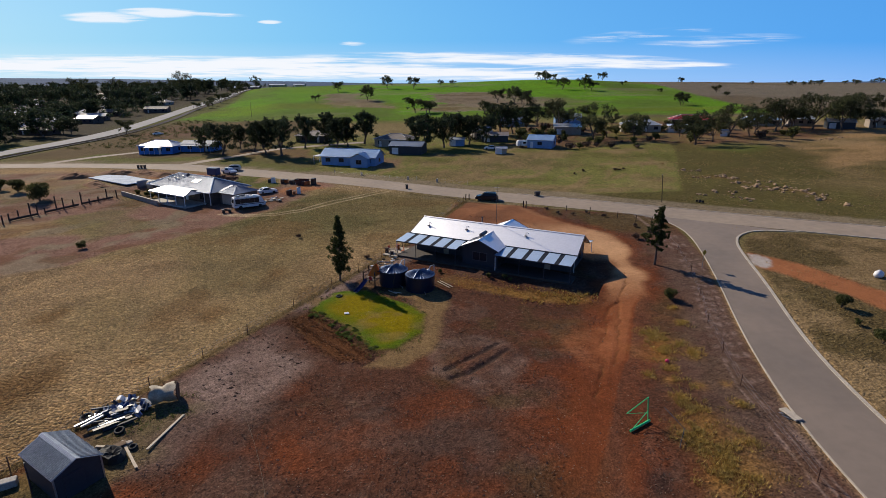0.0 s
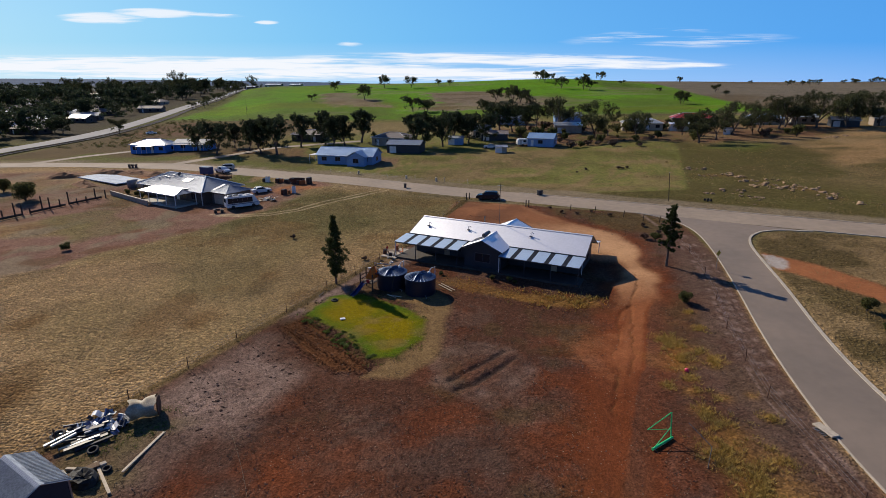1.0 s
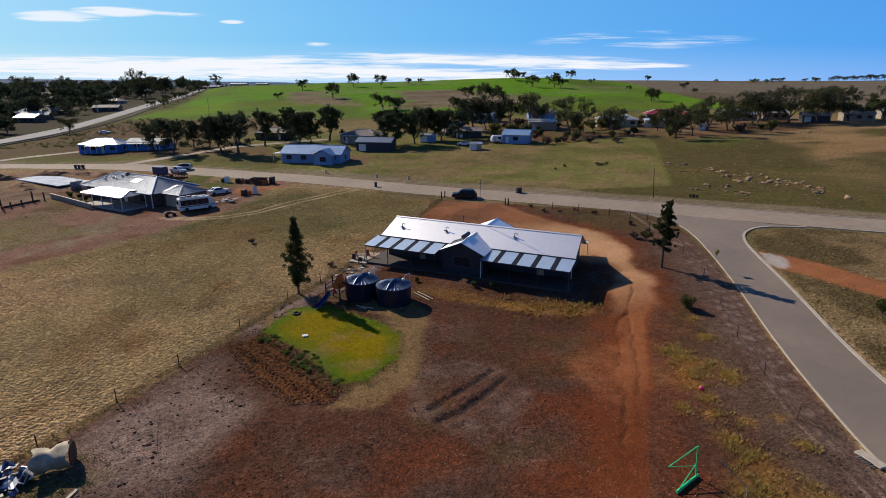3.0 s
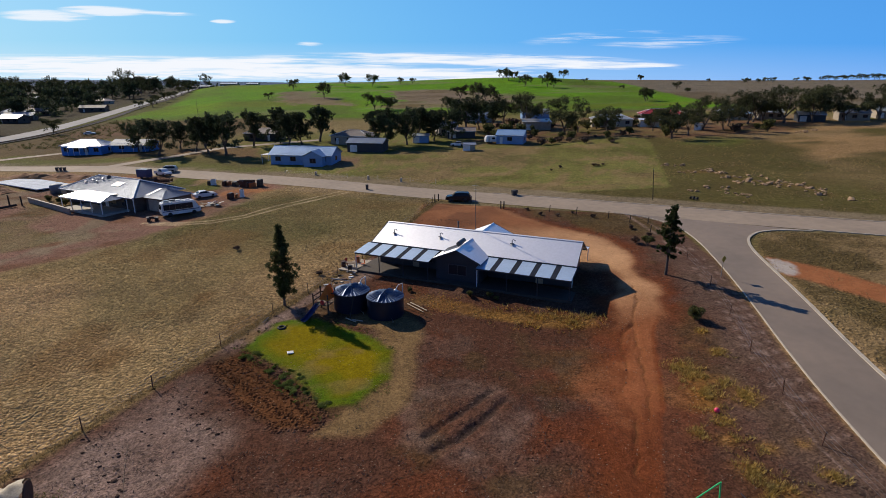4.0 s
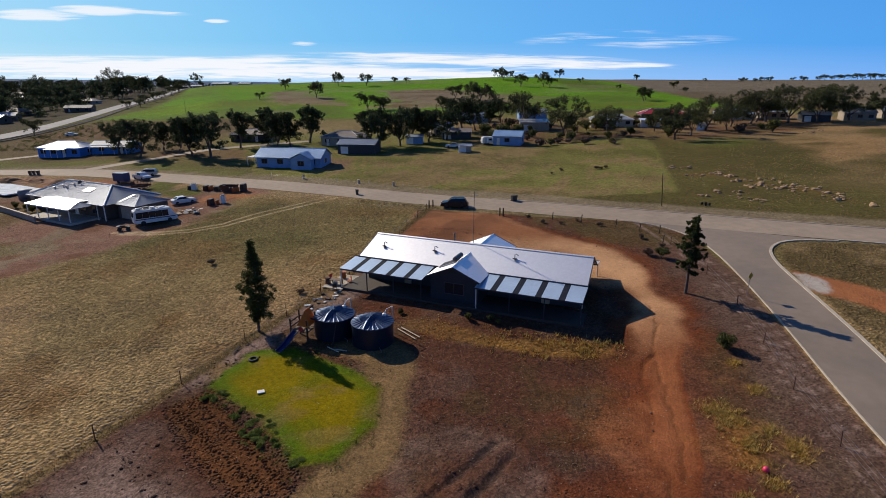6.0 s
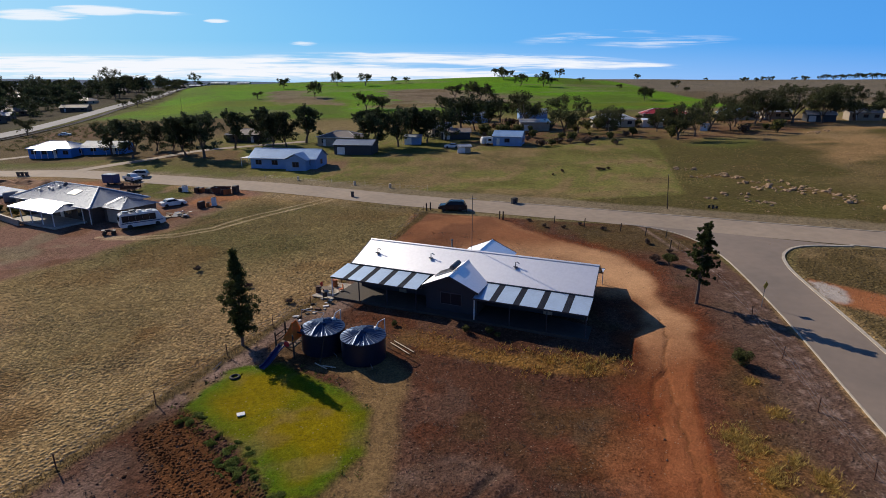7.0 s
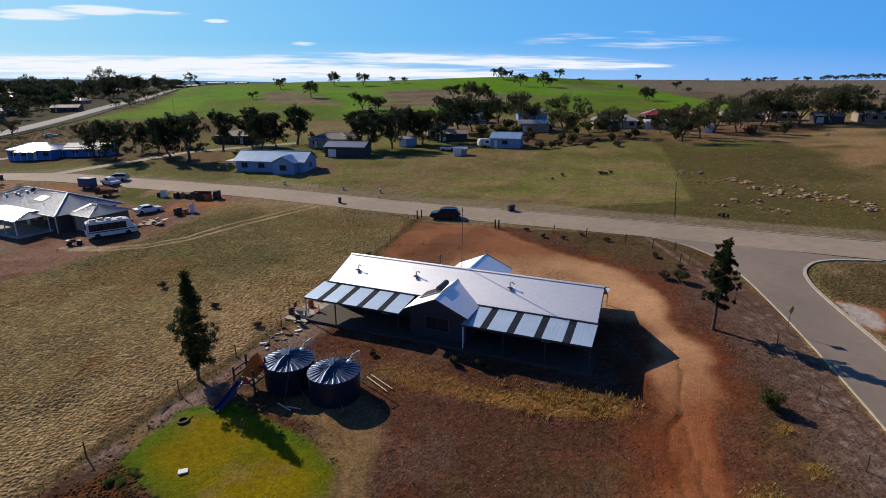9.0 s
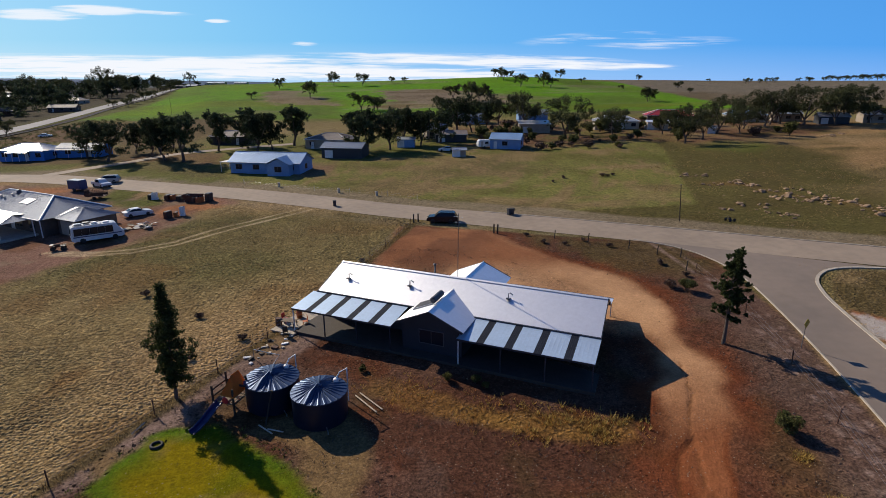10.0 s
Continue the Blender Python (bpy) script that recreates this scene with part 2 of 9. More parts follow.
ORANGE_METAL = material("orange_machine_paint", (0.50, 0.14, 0.03), (0.38, 0.1, 0.03), 3.0, 0.5, dirt=0.3)
TARP_WHITE = material("pale_plastic_sheeting", (0.50, 0.58, 0.68), (0.30, 0.37, 0.46), 0.5, 0.7, bump=0.05, bump_scale=1.5, dirt=0.25, specular=0.1)
ROCK = material("pale_field_stone", (0.31, 0.205, 0.115), (0.19, 0.125, 0.075), 2.0, 0.9, bump=0.03, bump_scale=6.0, dirt=0.3, per_island=0.35, per_object=0.25)
BARK = material("grey_brown_bark", (0.13, 0.10, 0.08), (0.08, 0.06, 0.05), 2.5, 0.9, bump=0.02, bump_scale=9.0, dirt=0.3)
LEAF_DARK = material("dark_green_leaves", (0.042, 0.062, 0.020), (0.06, 0.07, 0.024), 0.6, 0.8, per_island=0.5, translucent=0.3, specular=0.15)
LEAF_GUM = material("olive_gum_leaves", (0.055, 0.068, 0.030), (0.082, 0.084, 0.038), 0.4, 0.8, per_island=0.5, per_object=0.25, translucent=0.32, specular=0.15)
LEAF_TOWN = material("deep_green_leaves", (0.040, 0.058, 0.028), (0.056, 0.068, 0.033), 0.4, 0.8, per_island=0.5, per_object=0.3, translucent=0.25, specular=0.15)
SHRUB = material("dull_green_shrub_leaves", (0.085, 0.095, 0.03), (0.11, 0.105, 0.04), 1.5, 0.8, per_island=0.5, translucent=0.35, specular=0.15)
WEED = material("deep_green_weed_leaves", (0.085, 0.135, 0.022), (0.135, 0.145, 0.03), 1.5, 0.8, per_island=0.5, translucent=0.35, specular=0.15)
RUSSET = material("russet_shrub_twigs", (0.13, 0.07, 0.045), (0.09, 0.06, 0.035), 1.5, 0.8, per_island=0.5)
DRY_BLADES = material("dry_straw_blades", (0.40, 0.27, 0.125), (0.27, 0.185, 0.08), 0.15, 0.8, per_island=0.4, translucent=0.35)
YELLOW_BLADES = material("yellow_green_weeds", (0.50, 0.33, 0.075), (0.34, 0.25, 0.07), 0.5, 0.75, per_island=0.4, translucent=0.4)
RUSSET_BLADES = material("golden_brown_weeds", (0.54, 0.27, 0.045), (0.36, 0.17, 0.04), 0.5, 0.8, per_island=0.45, translucent=0.35)
LAWN_BLADES = material("lawn_grass_blades", (0.225, 0.170, 0.006), (0.155, 0.145, 0.006), 0.25, 0.7, per_island=0.3, translucent=0.5)
TWIGS = material("brown_litter_twigs", (0.055, 0.038, 0.028), (0.10, 0.07, 0.05), 0.5, 0.9, per_island=0.6)
PALE_TWIGS = material("pale_litter_straw", (0.26, 0.19, 0.13), (0.20, 0.15, 0.11), 0.5, 0.9, per_island=0.5)


# ---------------------------------------------------------------- building helpers
class Build:
    """Collects vertices and faces for one mesh."""

    def __init__(self):
        self.v, self.f = [], []

    def add(self, verts, faces, m=None):
        n = len(self.v)
        self.v += [tuple(m @ Vector(p)) for p in verts] if m else [tuple(p) for p in verts]
        self.f += [tuple(i + n for i in face) for face in faces]
        return self

    def box(self, centre, size, m=None, bevel=0.0):
        x, y, z = (s / 2 for s in size)
        c = Vector(centre)
        if not bevel:
            vs = [c + Vector((a * x, b * y, d * z)) for d in (-1, 1) for a, b in ((-1, -1), (1, -1), (1, 1), (-1, 1))]
            return self.add(vs, [(3, 2, 1, 0), (4, 5, 6, 7), (0, 1, 5, 4), (1, 2, 6, 5), (2, 3, 7, 6), (3, 0, 4, 7)], m)
        bm = bmesh.new()
        bmesh.ops.create_cube(bm, size=1.0)
        for w in bm.verts:
            w.co = Vector((w.co.x * size[0], w.co.y * size[1], w.co.z * size[2]))
        bmesh.ops.bevel(bm, geom=bm.edges[:], offset=bevel, segments=2, affect="EDGES", profile=0.5)
        for w in bm.verts:
            w.co += c
        bm.verts.index_update()
        self.add([w.co for w in bm.verts], [[w.index for w in f.verts] for f in bm.faces], m)
        bm.free()
        return self

    def tube(self, points, radii, sides=8, m=None, caps=True):
        """A tapered tube along points."""
        rings = []
        pts = [Vector(p) for p in points]
        if not hasattr(radii, "__len__"):
            radii = [radii] * len(pts)
        vs, fs = [], []
        for i, p in enumerate(pts):
            d = (pts[min(i + 1, len(pts) - 1)] - pts[max(i - 1, 0)]).normalized()
            a = d.cross(Vector((0, 0, 1)) if abs(d.z) < 0.9 else Vector((1, 0, 0))).normalized()
            b = d.cross(a)
            for k in range(sides):
                w = math.tau * k / sides
                vs.append(p + (a * math.cos(w) + b * math.sin(w)) * radii[i])
        for i in range(len(pts) - 1):
            for k in range(sides):
                j = (k + 1) % sides
                fs.append((i * sides + k, i * sides + j, (i + 1) * sides + j, (i + 1) * sides + k))
        if caps:
            fs.append(tuple(range(sides))[::-1])
            fs.append(tuple((len(pts) - 1) * sides + k for k in range(sides)))
        return self.add(vs, fs, m)

    def lathe(self, profile, sides=32, m=None):
        """A body turned round z from (radius, height) pairs."""
        vs, fs = [], []
        for r, z in profile:
            for k in range(sides):
                w = math.tau * k / sides
                vs.append((r * math.cos(w), r * math.sin(w), z))
        for i in range(len(profile) - 1):
            for k in range(sides):
                j = (k + 1) % sides
                fs.append((i * sides + k, i * sides + j, (i + 1) * sides + j, (i + 1) * sides + k))
        if profile[0][0] > 1e-4:
            fs.append(tuple(range(sides))[::-1])
        if profile[-1][0] > 1e-4:
            fs.append(tuple((len(profile) - 1) * sides + k for k in range(sides)))
        return self.add(vs, fs, m)

    def prism(self, outline, depth, m=None):
        """An outline in x and z, drawn out along y by depth, centred."""
        n = len(outline)
        vs = [(x, -depth / 2, z) for x, z in outline] + [(x, depth / 2, z) for x, z in outline]
        fs = [tuple(range(n)), tuple(range(2 * n - 1, n - 1, -1))] + [(i + n, (i + 1) % n + n, (i + 1) % n, i) for i in range(n)]
        return self.add(vs, fs, m)

    def slab(self, corners, thick, m=None):
        """A plate on any number of corners, thick downwards along its own normal."""
        ps = [Vector(c) for c in corners]
        nrm = (ps[1] - ps[0]).cross(ps[2] - ps[0]).normalized()
        if nrm.z < 0:
            ps.reverse()
            nrm = -nrm
        n = len(ps)
        vs = ps + [p - nrm * thick for p in ps]
        fs = [tuple(range(n)), tuple(range(2 * n - 1, n - 1, -1))] + [(i, i + n, (i + 1) % n + n, (i + 1) % n) for i in range(n)]
        return self.add(vs, fs, m)

    def ribbed(self, a, b, c, d, pitch=0.25, high=0.03, thick=0.02):
        """A ribbed steel sheet: a, b along the eave, d, c along the ridge; the ribs run from eave to ridge."""
        a, b, c, d = (Vector(p) for p in (a, b, c, d))
        nrm = (b - a).cross(d - a).normalized()
        if nrm.z < 0:
            a, b, c, d = b, a, d, c
            nrm = -nrm
        n = max(2, int((b - a).length / pitch))
        vs, fs, cuts = [], [], []
        for i in range(n):
            for w, h in ((0.0, 0), (0.62, 0), (0.70, high), (0.92, high)):
                cuts.append(((i + w) / n, h))
        cuts.append((1.0, 0))
        for t, h in cuts:
            p, q = a.lerp(b, t), d.lerp(c, t)
            vs += [p + nrm * h, q + nrm * h]
        for i in range(len(cuts) - 1):
            fs.append((2 * i, 2 * i + 2, 2 * i + 3, 2 * i + 1))
        k = len(vs)
        vs += [a - nrm * thick, b - nrm * thick, c - nrm * thick, d - nrm * thick]
        fs.append((k + 3, k + 2, k + 1, k))
        return self.add(vs, fs)


def corrugated(a, b, c, d, pitch=0.15, steep=2.6, thick=0.02):
    """A corrugated steel sheet as smooth waves: a, b along the eave, d, c along the ridge."""
    a, b, c, d = (Vector(p) for p in (a, b, c, d))
    nrm = (b - a).cross(d - a).normalized()
    if nrm.z < 0:
        a, b, c, d = b, a, d, c
        nrm = -nrm
    n = max(4, int((b - a).length / pitch))
    high = pitch * math.tan(radians(steep)) / math.tau
    out = Build()
    for i in range(n * 6 + 1):
        t, h = i / (n * 6), high * (1 + math.sin(math.tau * i / 6))
        out.v += [tuple(a.lerp(b, t) + nrm * h), tuple(d.lerp(c, t) + nrm * h)]
    out.f = [(2 * i, 2 * i + 2, 2 * i + 3, 2 * i + 1) for i in range(n * 6)]
    k = len(out.v)
    out.v += [tuple(p - nrm * thick) for p in (a, b, c, d)]
    out.f.append((k + 3, k + 2, k + 1, k))
    return out


def mesh_of(name, build, material, smooth=False):
    me = bpy.data.meshes.new(name)
    me.from_pydata(build.v, [], build.f)
    me.materials.append(material)
    if smooth:
        me.polygons.foreach_set("use_smooth", [True] * len(me.polygons))
    me.update()
    return me


def part(name, build, material, parent=None, label="", smooth=False, at=None):
    """One mesh object from a Build or a ready mesh, under a thing or a part of it."""
    me = build if isinstance(build, bpy.types.Mesh) else mesh_of(name, build, material, smooth)
    ob = new(name, me)
    if parent:
        ob.parent = parent
    if at is not None:
        ob.matrix_basis = at
    if label:
        ob["label"] = label
    return ob


def thing(name, m, label, category, group="", kind=""):
    ob = new(name)
    ob.empty_display_size = 0.2
    ob.matrix_basis = m
    return tagged(ob, label, category, group, kind)


# ---------------------------------------------------------------- the lie of the land
AZ = np.array([-45, -32, -22, -16, -6, 12, 22, 32, 45], float)
DI = np.array([150, 225, 300, 400, 520, 650, 900, 1500, 2600, 4600], float)
HT = np.array([
    [0.6, 1.2, 2.2, 4.5, 7, 10, 15, 18, 26, 74],
    [1.2, 2.2, 3.4, 5.5, 8.5, 12, 16, 19, 26, 74],
    [2.2, 3.6, 5.2, 8, 12, 17, 20, 21, 26, 66],
    [2.8, 4.9, 7.2, 11.5, 18, 24.5, 22, 21, 26, 62],
    [3.0, 5.6, 8.2, 13, 21, 27.5, 25, 22, 24, 46],
    [3.7, 6.8, 9.9, 14.5, 22.5, 32.5, 30, 22, 24, 40],
    [4.6, 7.7, 10.8, 14.8, 20.5, 27.5, 31, 24, 26, 40],
    [5.0, 8.2, 11.2, 15, 19.5, 24.5, 30, 26, 30, 50],
    [5.2, 8.6, 11.5, 15, 19, 23.5, 29, 27, 40, 60]])


def ease(t):
    t = np.clip(t, 0.0, 1.0)
    return t * t * (3 - 2 * t)


def land(x, y):
    """Height of the ground: a gentle slope near by, hills and plain beyond."""
    x, y = np.asarray(x, float), np.asarray(y, float)
    d = np.hypot(x, y)
    near = -1.69 + 0.0252 * np.clip(x, -90, 90) + 0.0327 * np.clip(y, -60, 170)
    near = near - 0.48 * np.exp(-(((x - 14) / 9) ** 2 + ((y - 57) / 8) ** 2)) + 0.45 * np.exp(-(((x - 29) / 7) ** 2 + ((y - 69) / 12) ** 2))
    along_front, off_front = (x - 13.5) * 0.889 - (y - 60.5) * 0.459, (x - 13.5) * 0.459 + (y - 60.5) * 0.889
    near = near - 0.7 * np.exp(-((along_front / 9.0) ** 2 + (off_front / 4.0) ** 2))   # the yard drops away before the verandah
    a = np.clip(np.degrees(np.arctan2(x, np.maximum(y, 1e-3))), -45, 45)
    i = np.clip(np.searchsorted(AZ, a) - 1, 0, len(AZ) - 2)
    u = ease((a - AZ[i]) / (AZ[i + 1] - AZ[i]))
    dd, logs, steep = np.clip(d, DI[0], DI[-1]), np.log(DI), np.gradient(HT, axis=1)
    j = np.clip(np.searchsorted(DI, dd) - 1, 0, len(DI) - 2)
    v = (np.log(dd) - logs[j]) / (logs[j + 1] - logs[j])

    def along(k):
        return (2 * v**3 - 3 * v * v + 1) * HT[k, j] + (v**3 - 2 * v * v + v) * steep[k, j] + (3 * v * v - 2 * v**3) * HT[k, j + 1] + (v**3 - v * v) * steep[k, j + 1]

    far = along(i) * (1 - u) + along(i + 1) * u
    w = ease((d - 130) / 70) * ease((y + 50) / 150)
    return near * (1 - w) + far * w


def G(x, y):
    return float(land(x, y))


def stand(x, y, turn=0.0, sink=0.0):
    return pose(x, y, G(x, y) - sink, 0, 0, turn)


def lattice(x, y, seed):
    h = np.sin(x * 127.1 + y * 311.7 + seed * 74.7) * 43758.5453
    return h - np.floor(h)


def cloudy(x, y, size, seed=0, octaves=3):
    """Smooth noise from 0 to 1 over the ground, its largest lumps size metres wide."""
    total, weight = 0.0, 0.0
    for o in range(octaves):
        px, py = x / size * 2**o, y / size * 2**o
        ix, iy = np.floor(px), np.floor(py)
        fx, fy = ease(px - ix), ease(py - iy)
        s = seed + o * 13
        top = lattice(ix, iy, s) * (1 - fx) + lattice(ix + 1, iy, s) * fx
        low = lattice(ix, iy + 1, s) * (1 - fx) + lattice(ix + 1, iy + 1, s) * fx
        total = total + (top * (1 - fy) + low * fy) / 2**o
        weight += 1 / 2**o
    return total / weight


def inside(x, y, outline):
    """Metres inside an outline (minus: outside)."""
    best, odd = np.full(x.shape, 1e9), np.zeros(x.shape, bool)
    n = len(outline)
    for k in range(n):
        (ax, ay), (bx, by) = outline[k], outline[(k + 1) % n]
        ex, ey = bx - ax, by - ay
        t = np.clip(((x - ax) * ex + (y - ay) * ey) / (ex * ex + ey * ey), 0, 1)
        best = np.minimum(best, np.hypot(x - ax - t * ex, y - ay - t * ey))
        odd ^= ((ay > y) != (by > y)) & (x < ex * (y - ay) / (ey if abs(ey) > 1e-9 else 1e-9) + ax)
    return np.where(odd, best, -best)


def beside(x, y, line):
    """Metres from a line of points."""
    best = np.full(x.shape, 1e9)
    for (ax, ay), (bx, by) in zip(line, line[1:]):
        ex, ey = bx - ax, by - ay
        t = np.clip(((x - ax) * ex + (y - ay) * ey) / (ex * ex + ey * ey), 0, 1)
        best = np.minimum(best, np.hypot(x - ax - t * ex, y - ay - t * ey))
    return best


# ---------------------------------------------------------------- ground
LOT = [(-38, 18), (-29.7, 38.1), (-21.5, 53.5), (-14.8, 66.5), (-6.5, 82), (4.6, 111.5), (16.6, 106.5), (37, 98), (41.2, 92), (38.4, 74), (35.2, 63), (32.2, 53), (30.1, 45), (28.4, 37), (27.6, 26), (27.4, 5)]
LAWN = [(-13.6, 63.9), (-10.0, 64.6), (-5.5, 61), (-1.8, 57.2), (-2.2, 52.5), (-4.6, 49.0), (-7.2, 48.6), (-12.6, 55.6), (-15.8, 59.2)]
TURNED = [(-18.0, 56.4), (-15.4, 58.6), (-12.2, 55.4), (-7.0, 48.4), (-7.4, 46.8), (-10.4, 46.9), (-14.5, 51)]
DRYLAWN = [(-3.5, 61.5), (-7.5, 63.6), (-5.5, 65), (-1.0, 65.2), (0.9, 62), (0.2, 55), (-1.0, 49), (-4.0, 45.6), (-8.0, 45.8), (-6.0, 49), (-2.6, 52.5)]
GREYFAN = [(-30, 38), (-21.8, 53), (-14.6, 66), (-11.5, 66), (-15.8, 58), (-18.2, 56), (-12, 47.5), (-13, 41.5), (-18, 38.0), (-23, 40)]
DRIVE = [(9.5, 113), (11, 108), (13.5, 101.5), (20, 92.5), (24.5, 85), (26.2, 78), (25.3, 71), (23.5, 63.5), (21.0, 56), (18.3, 49.5), (15, 43.5), (12.5, 36), (10, 27), (7, 15)]
YARD = [(2.5, 111), (15.5, 107), (21, 96), (28, 86), (29, 78), (25.6, 71.5), (21, 72.5), (14, 83), (5, 90), (-3, 90)]
CLUMPS = np.array([(22.2, 52.0, 1.1), (22.3, 50.2, 1.2), (21.9, 48.4, 1.2), (21.4, 46.6, 1.1), (24.0, 49.2, 0.9), (24.7, 47.2, 1.0), (26.9, 57.4, 0.7), (26.2, 53.7, 0.7), (21.3, 44.5, 0.7), (19.0, 43.5, 0.6), (20.5, 42.6, 0.8), (22.7, 41.6, 0.8), (20.3, 39.8, 1.0), (20.9, 37.4, 1.6), (19.4, 35.4, 1.5), (20.2, 33.6, 1.9), (20.6, 31.6, 1.9), (22.4, 31.3, 1.6), (24.8, 38.8, 0.7), (18.8, 29.8, 1.5), (25.1, 41.8, 0.6), (22.8, 34.4, 1.2)])
STRAW = [(-1.2, 71.6), (4.3, 68.5), (9.8, 65.6), (15.8, 63.4), (18.6, 62.9), (18.2, 61.0), (13.6, 61.4), (7.6, 63.0), (2.6, 64.8), (-0.9, 67.2)]
NBLOT = [(-140, 95), (-64, 73), (-56, 77), (-43, 92), (-39, 100), (-34.5, 108), (-26, 128), (-30, 139), (-46, 139), (-60, 150), (-80, 156), (-110, 157), (-150, 150)]
NBGREEN = [(-64, 84), (-74, 96), (-80, 108), (-70, 113), (-58, 104), (-52, 98)]
GREEN = [(-157, 322), (-117, 309), (-71, 292), (-43, 290), (5, 288), (53, 290), (122, 285), (176, 276), (178, 302), (193, 381), (218, 515), (240, 700), (0, 740), (-300, 1000), (-262, 760), (-196, 540), (-169, 424)]
BARE_A = [(-108, 500), (-70, 495), (-62, 440), (-38, 402), (-36, 372), (-58, 372), (-88, 410)]
BARE_B = [(-14, 480), (30, 500), (60, 470), (82, 410), (70, 365), (30, 340), (0, 330), (-22, 345), (-4, 400)]
MOWN = [(52, 117), (73, 171), (78, 196), (-12, 184), (-18, 138), (3, 127), (27, 116)]
ISLAND = [(44.5, 74), (46.2, 79), (49, 83), (52.5, 85.6), (60, 84), (74, 77.5), (110, 60), (150, 40), (150, -40), (34.8, -40), (34.6, 20), (35.4, 40), (38.4, 53), (41.6, 63)]
TRACK = [(44, 73.5), (47.5, 69), (50.5, 62), (53, 55), (60, 47), (75, 38)]
GULLIES = ([(24.6, 67.8), (23.9, 65.0), (22.8, 62.6), (21.2, 60.1), (19.8, 58.8), (18.9, 56.6), (18.5, 54.7), (18.2, 53.0), (16.5, 50.5), (15.7, 48.7), (15.5, 47.3), (15.3, 46.2), (14.8, 45.7)], [(15.8, 47.2), (15.6, 46.4), (15.7, 45.4), (15.2, 44.0), (14.1, 42.4), (13.2, 39.0)], [(21.2, 60.1), (20.9, 57.8), (19.9, 55.2), (19.0, 52.0), (17.6, 48.4), (16.4, 45.2)])
MESS = [(-31, 36), (-27.5, 42.5), (-24, 43.5), (-20.5, 39.5), (-21.5, 33), (-24, 27), (-33, 27)]

ZONES = {  # base colours of the soils and swards; far holds painted haze blue
    "paddock": (0.392, 0.258, 0.124), "paddock_green": (0.158, 0.131, 0.051), "lot": (0.103, 0.046, 0.028), "spill": (0.46, 0.42, 0.38), "red": (0.165, 0.047, 0.018), "drive": (0.330, 0.128, 0.055), "side": (0.135, 0.086, 0.064),
    "yard": (0.53, 0.305, 0.160), "grey": (0.250, 0.172, 0.138), "lawn": (0.222, 0.168, 0.004), "lawn_deep": (0.085, 0.145, 0.008), "turned": (0.125, 0.052, 0.021),
    "dry": (0.235, 0.150, 0.068), "straw": (0.34, 0.180, 0.045), "nb": (0.230, 0.126, 0.090), "field": (0.198, 0.190, 0.054), "orange": (0.36, 0.150, 0.060), "field_dark": (0.090, 0.067, 0.026),
    "tan": (0.270, 0.185, 0.092), "green": (0.112, 0.255, 0.007), "green_dull": (0.100, 0.140, 0.020), "bare": (0.215, 0.165, 0.110), "brown": (0.190, 0.158, 0.112), "town": (0.055, 0.045, 0.028), "rut": (0.56, 0.43, 0.26), "waste": (0.130, 0.090, 0.042), "tan_fan": (0.34, 0.215, 0.100),
    "verge": (0.235, 0.185, 0.120), "dark_soil": (0.035, 0.028, 0.026), "rust": (0.190, 0.105, 0.040), "far": (0.075, 0.115, 0.195), "lawn_dull": (0.125, 0.130, 0.030), "plain": (0.075, 0.090, 0.085), "village": (0.155, 0.082, 0.050),
}


def spaced(near_low, near_high, step, far, grow):
    line = list(np.arange(near_low, near_high + step / 2, step))
    s, p, up = step, near_high, []
    while p < far:
        s *= grow
        p += s
        up.append(p)
    s, p, down = step, near_low, []
    while p > -far:
        s *= grow
        p -= s
        down.append(p)
    return np.array(down[::-1] + line + up)


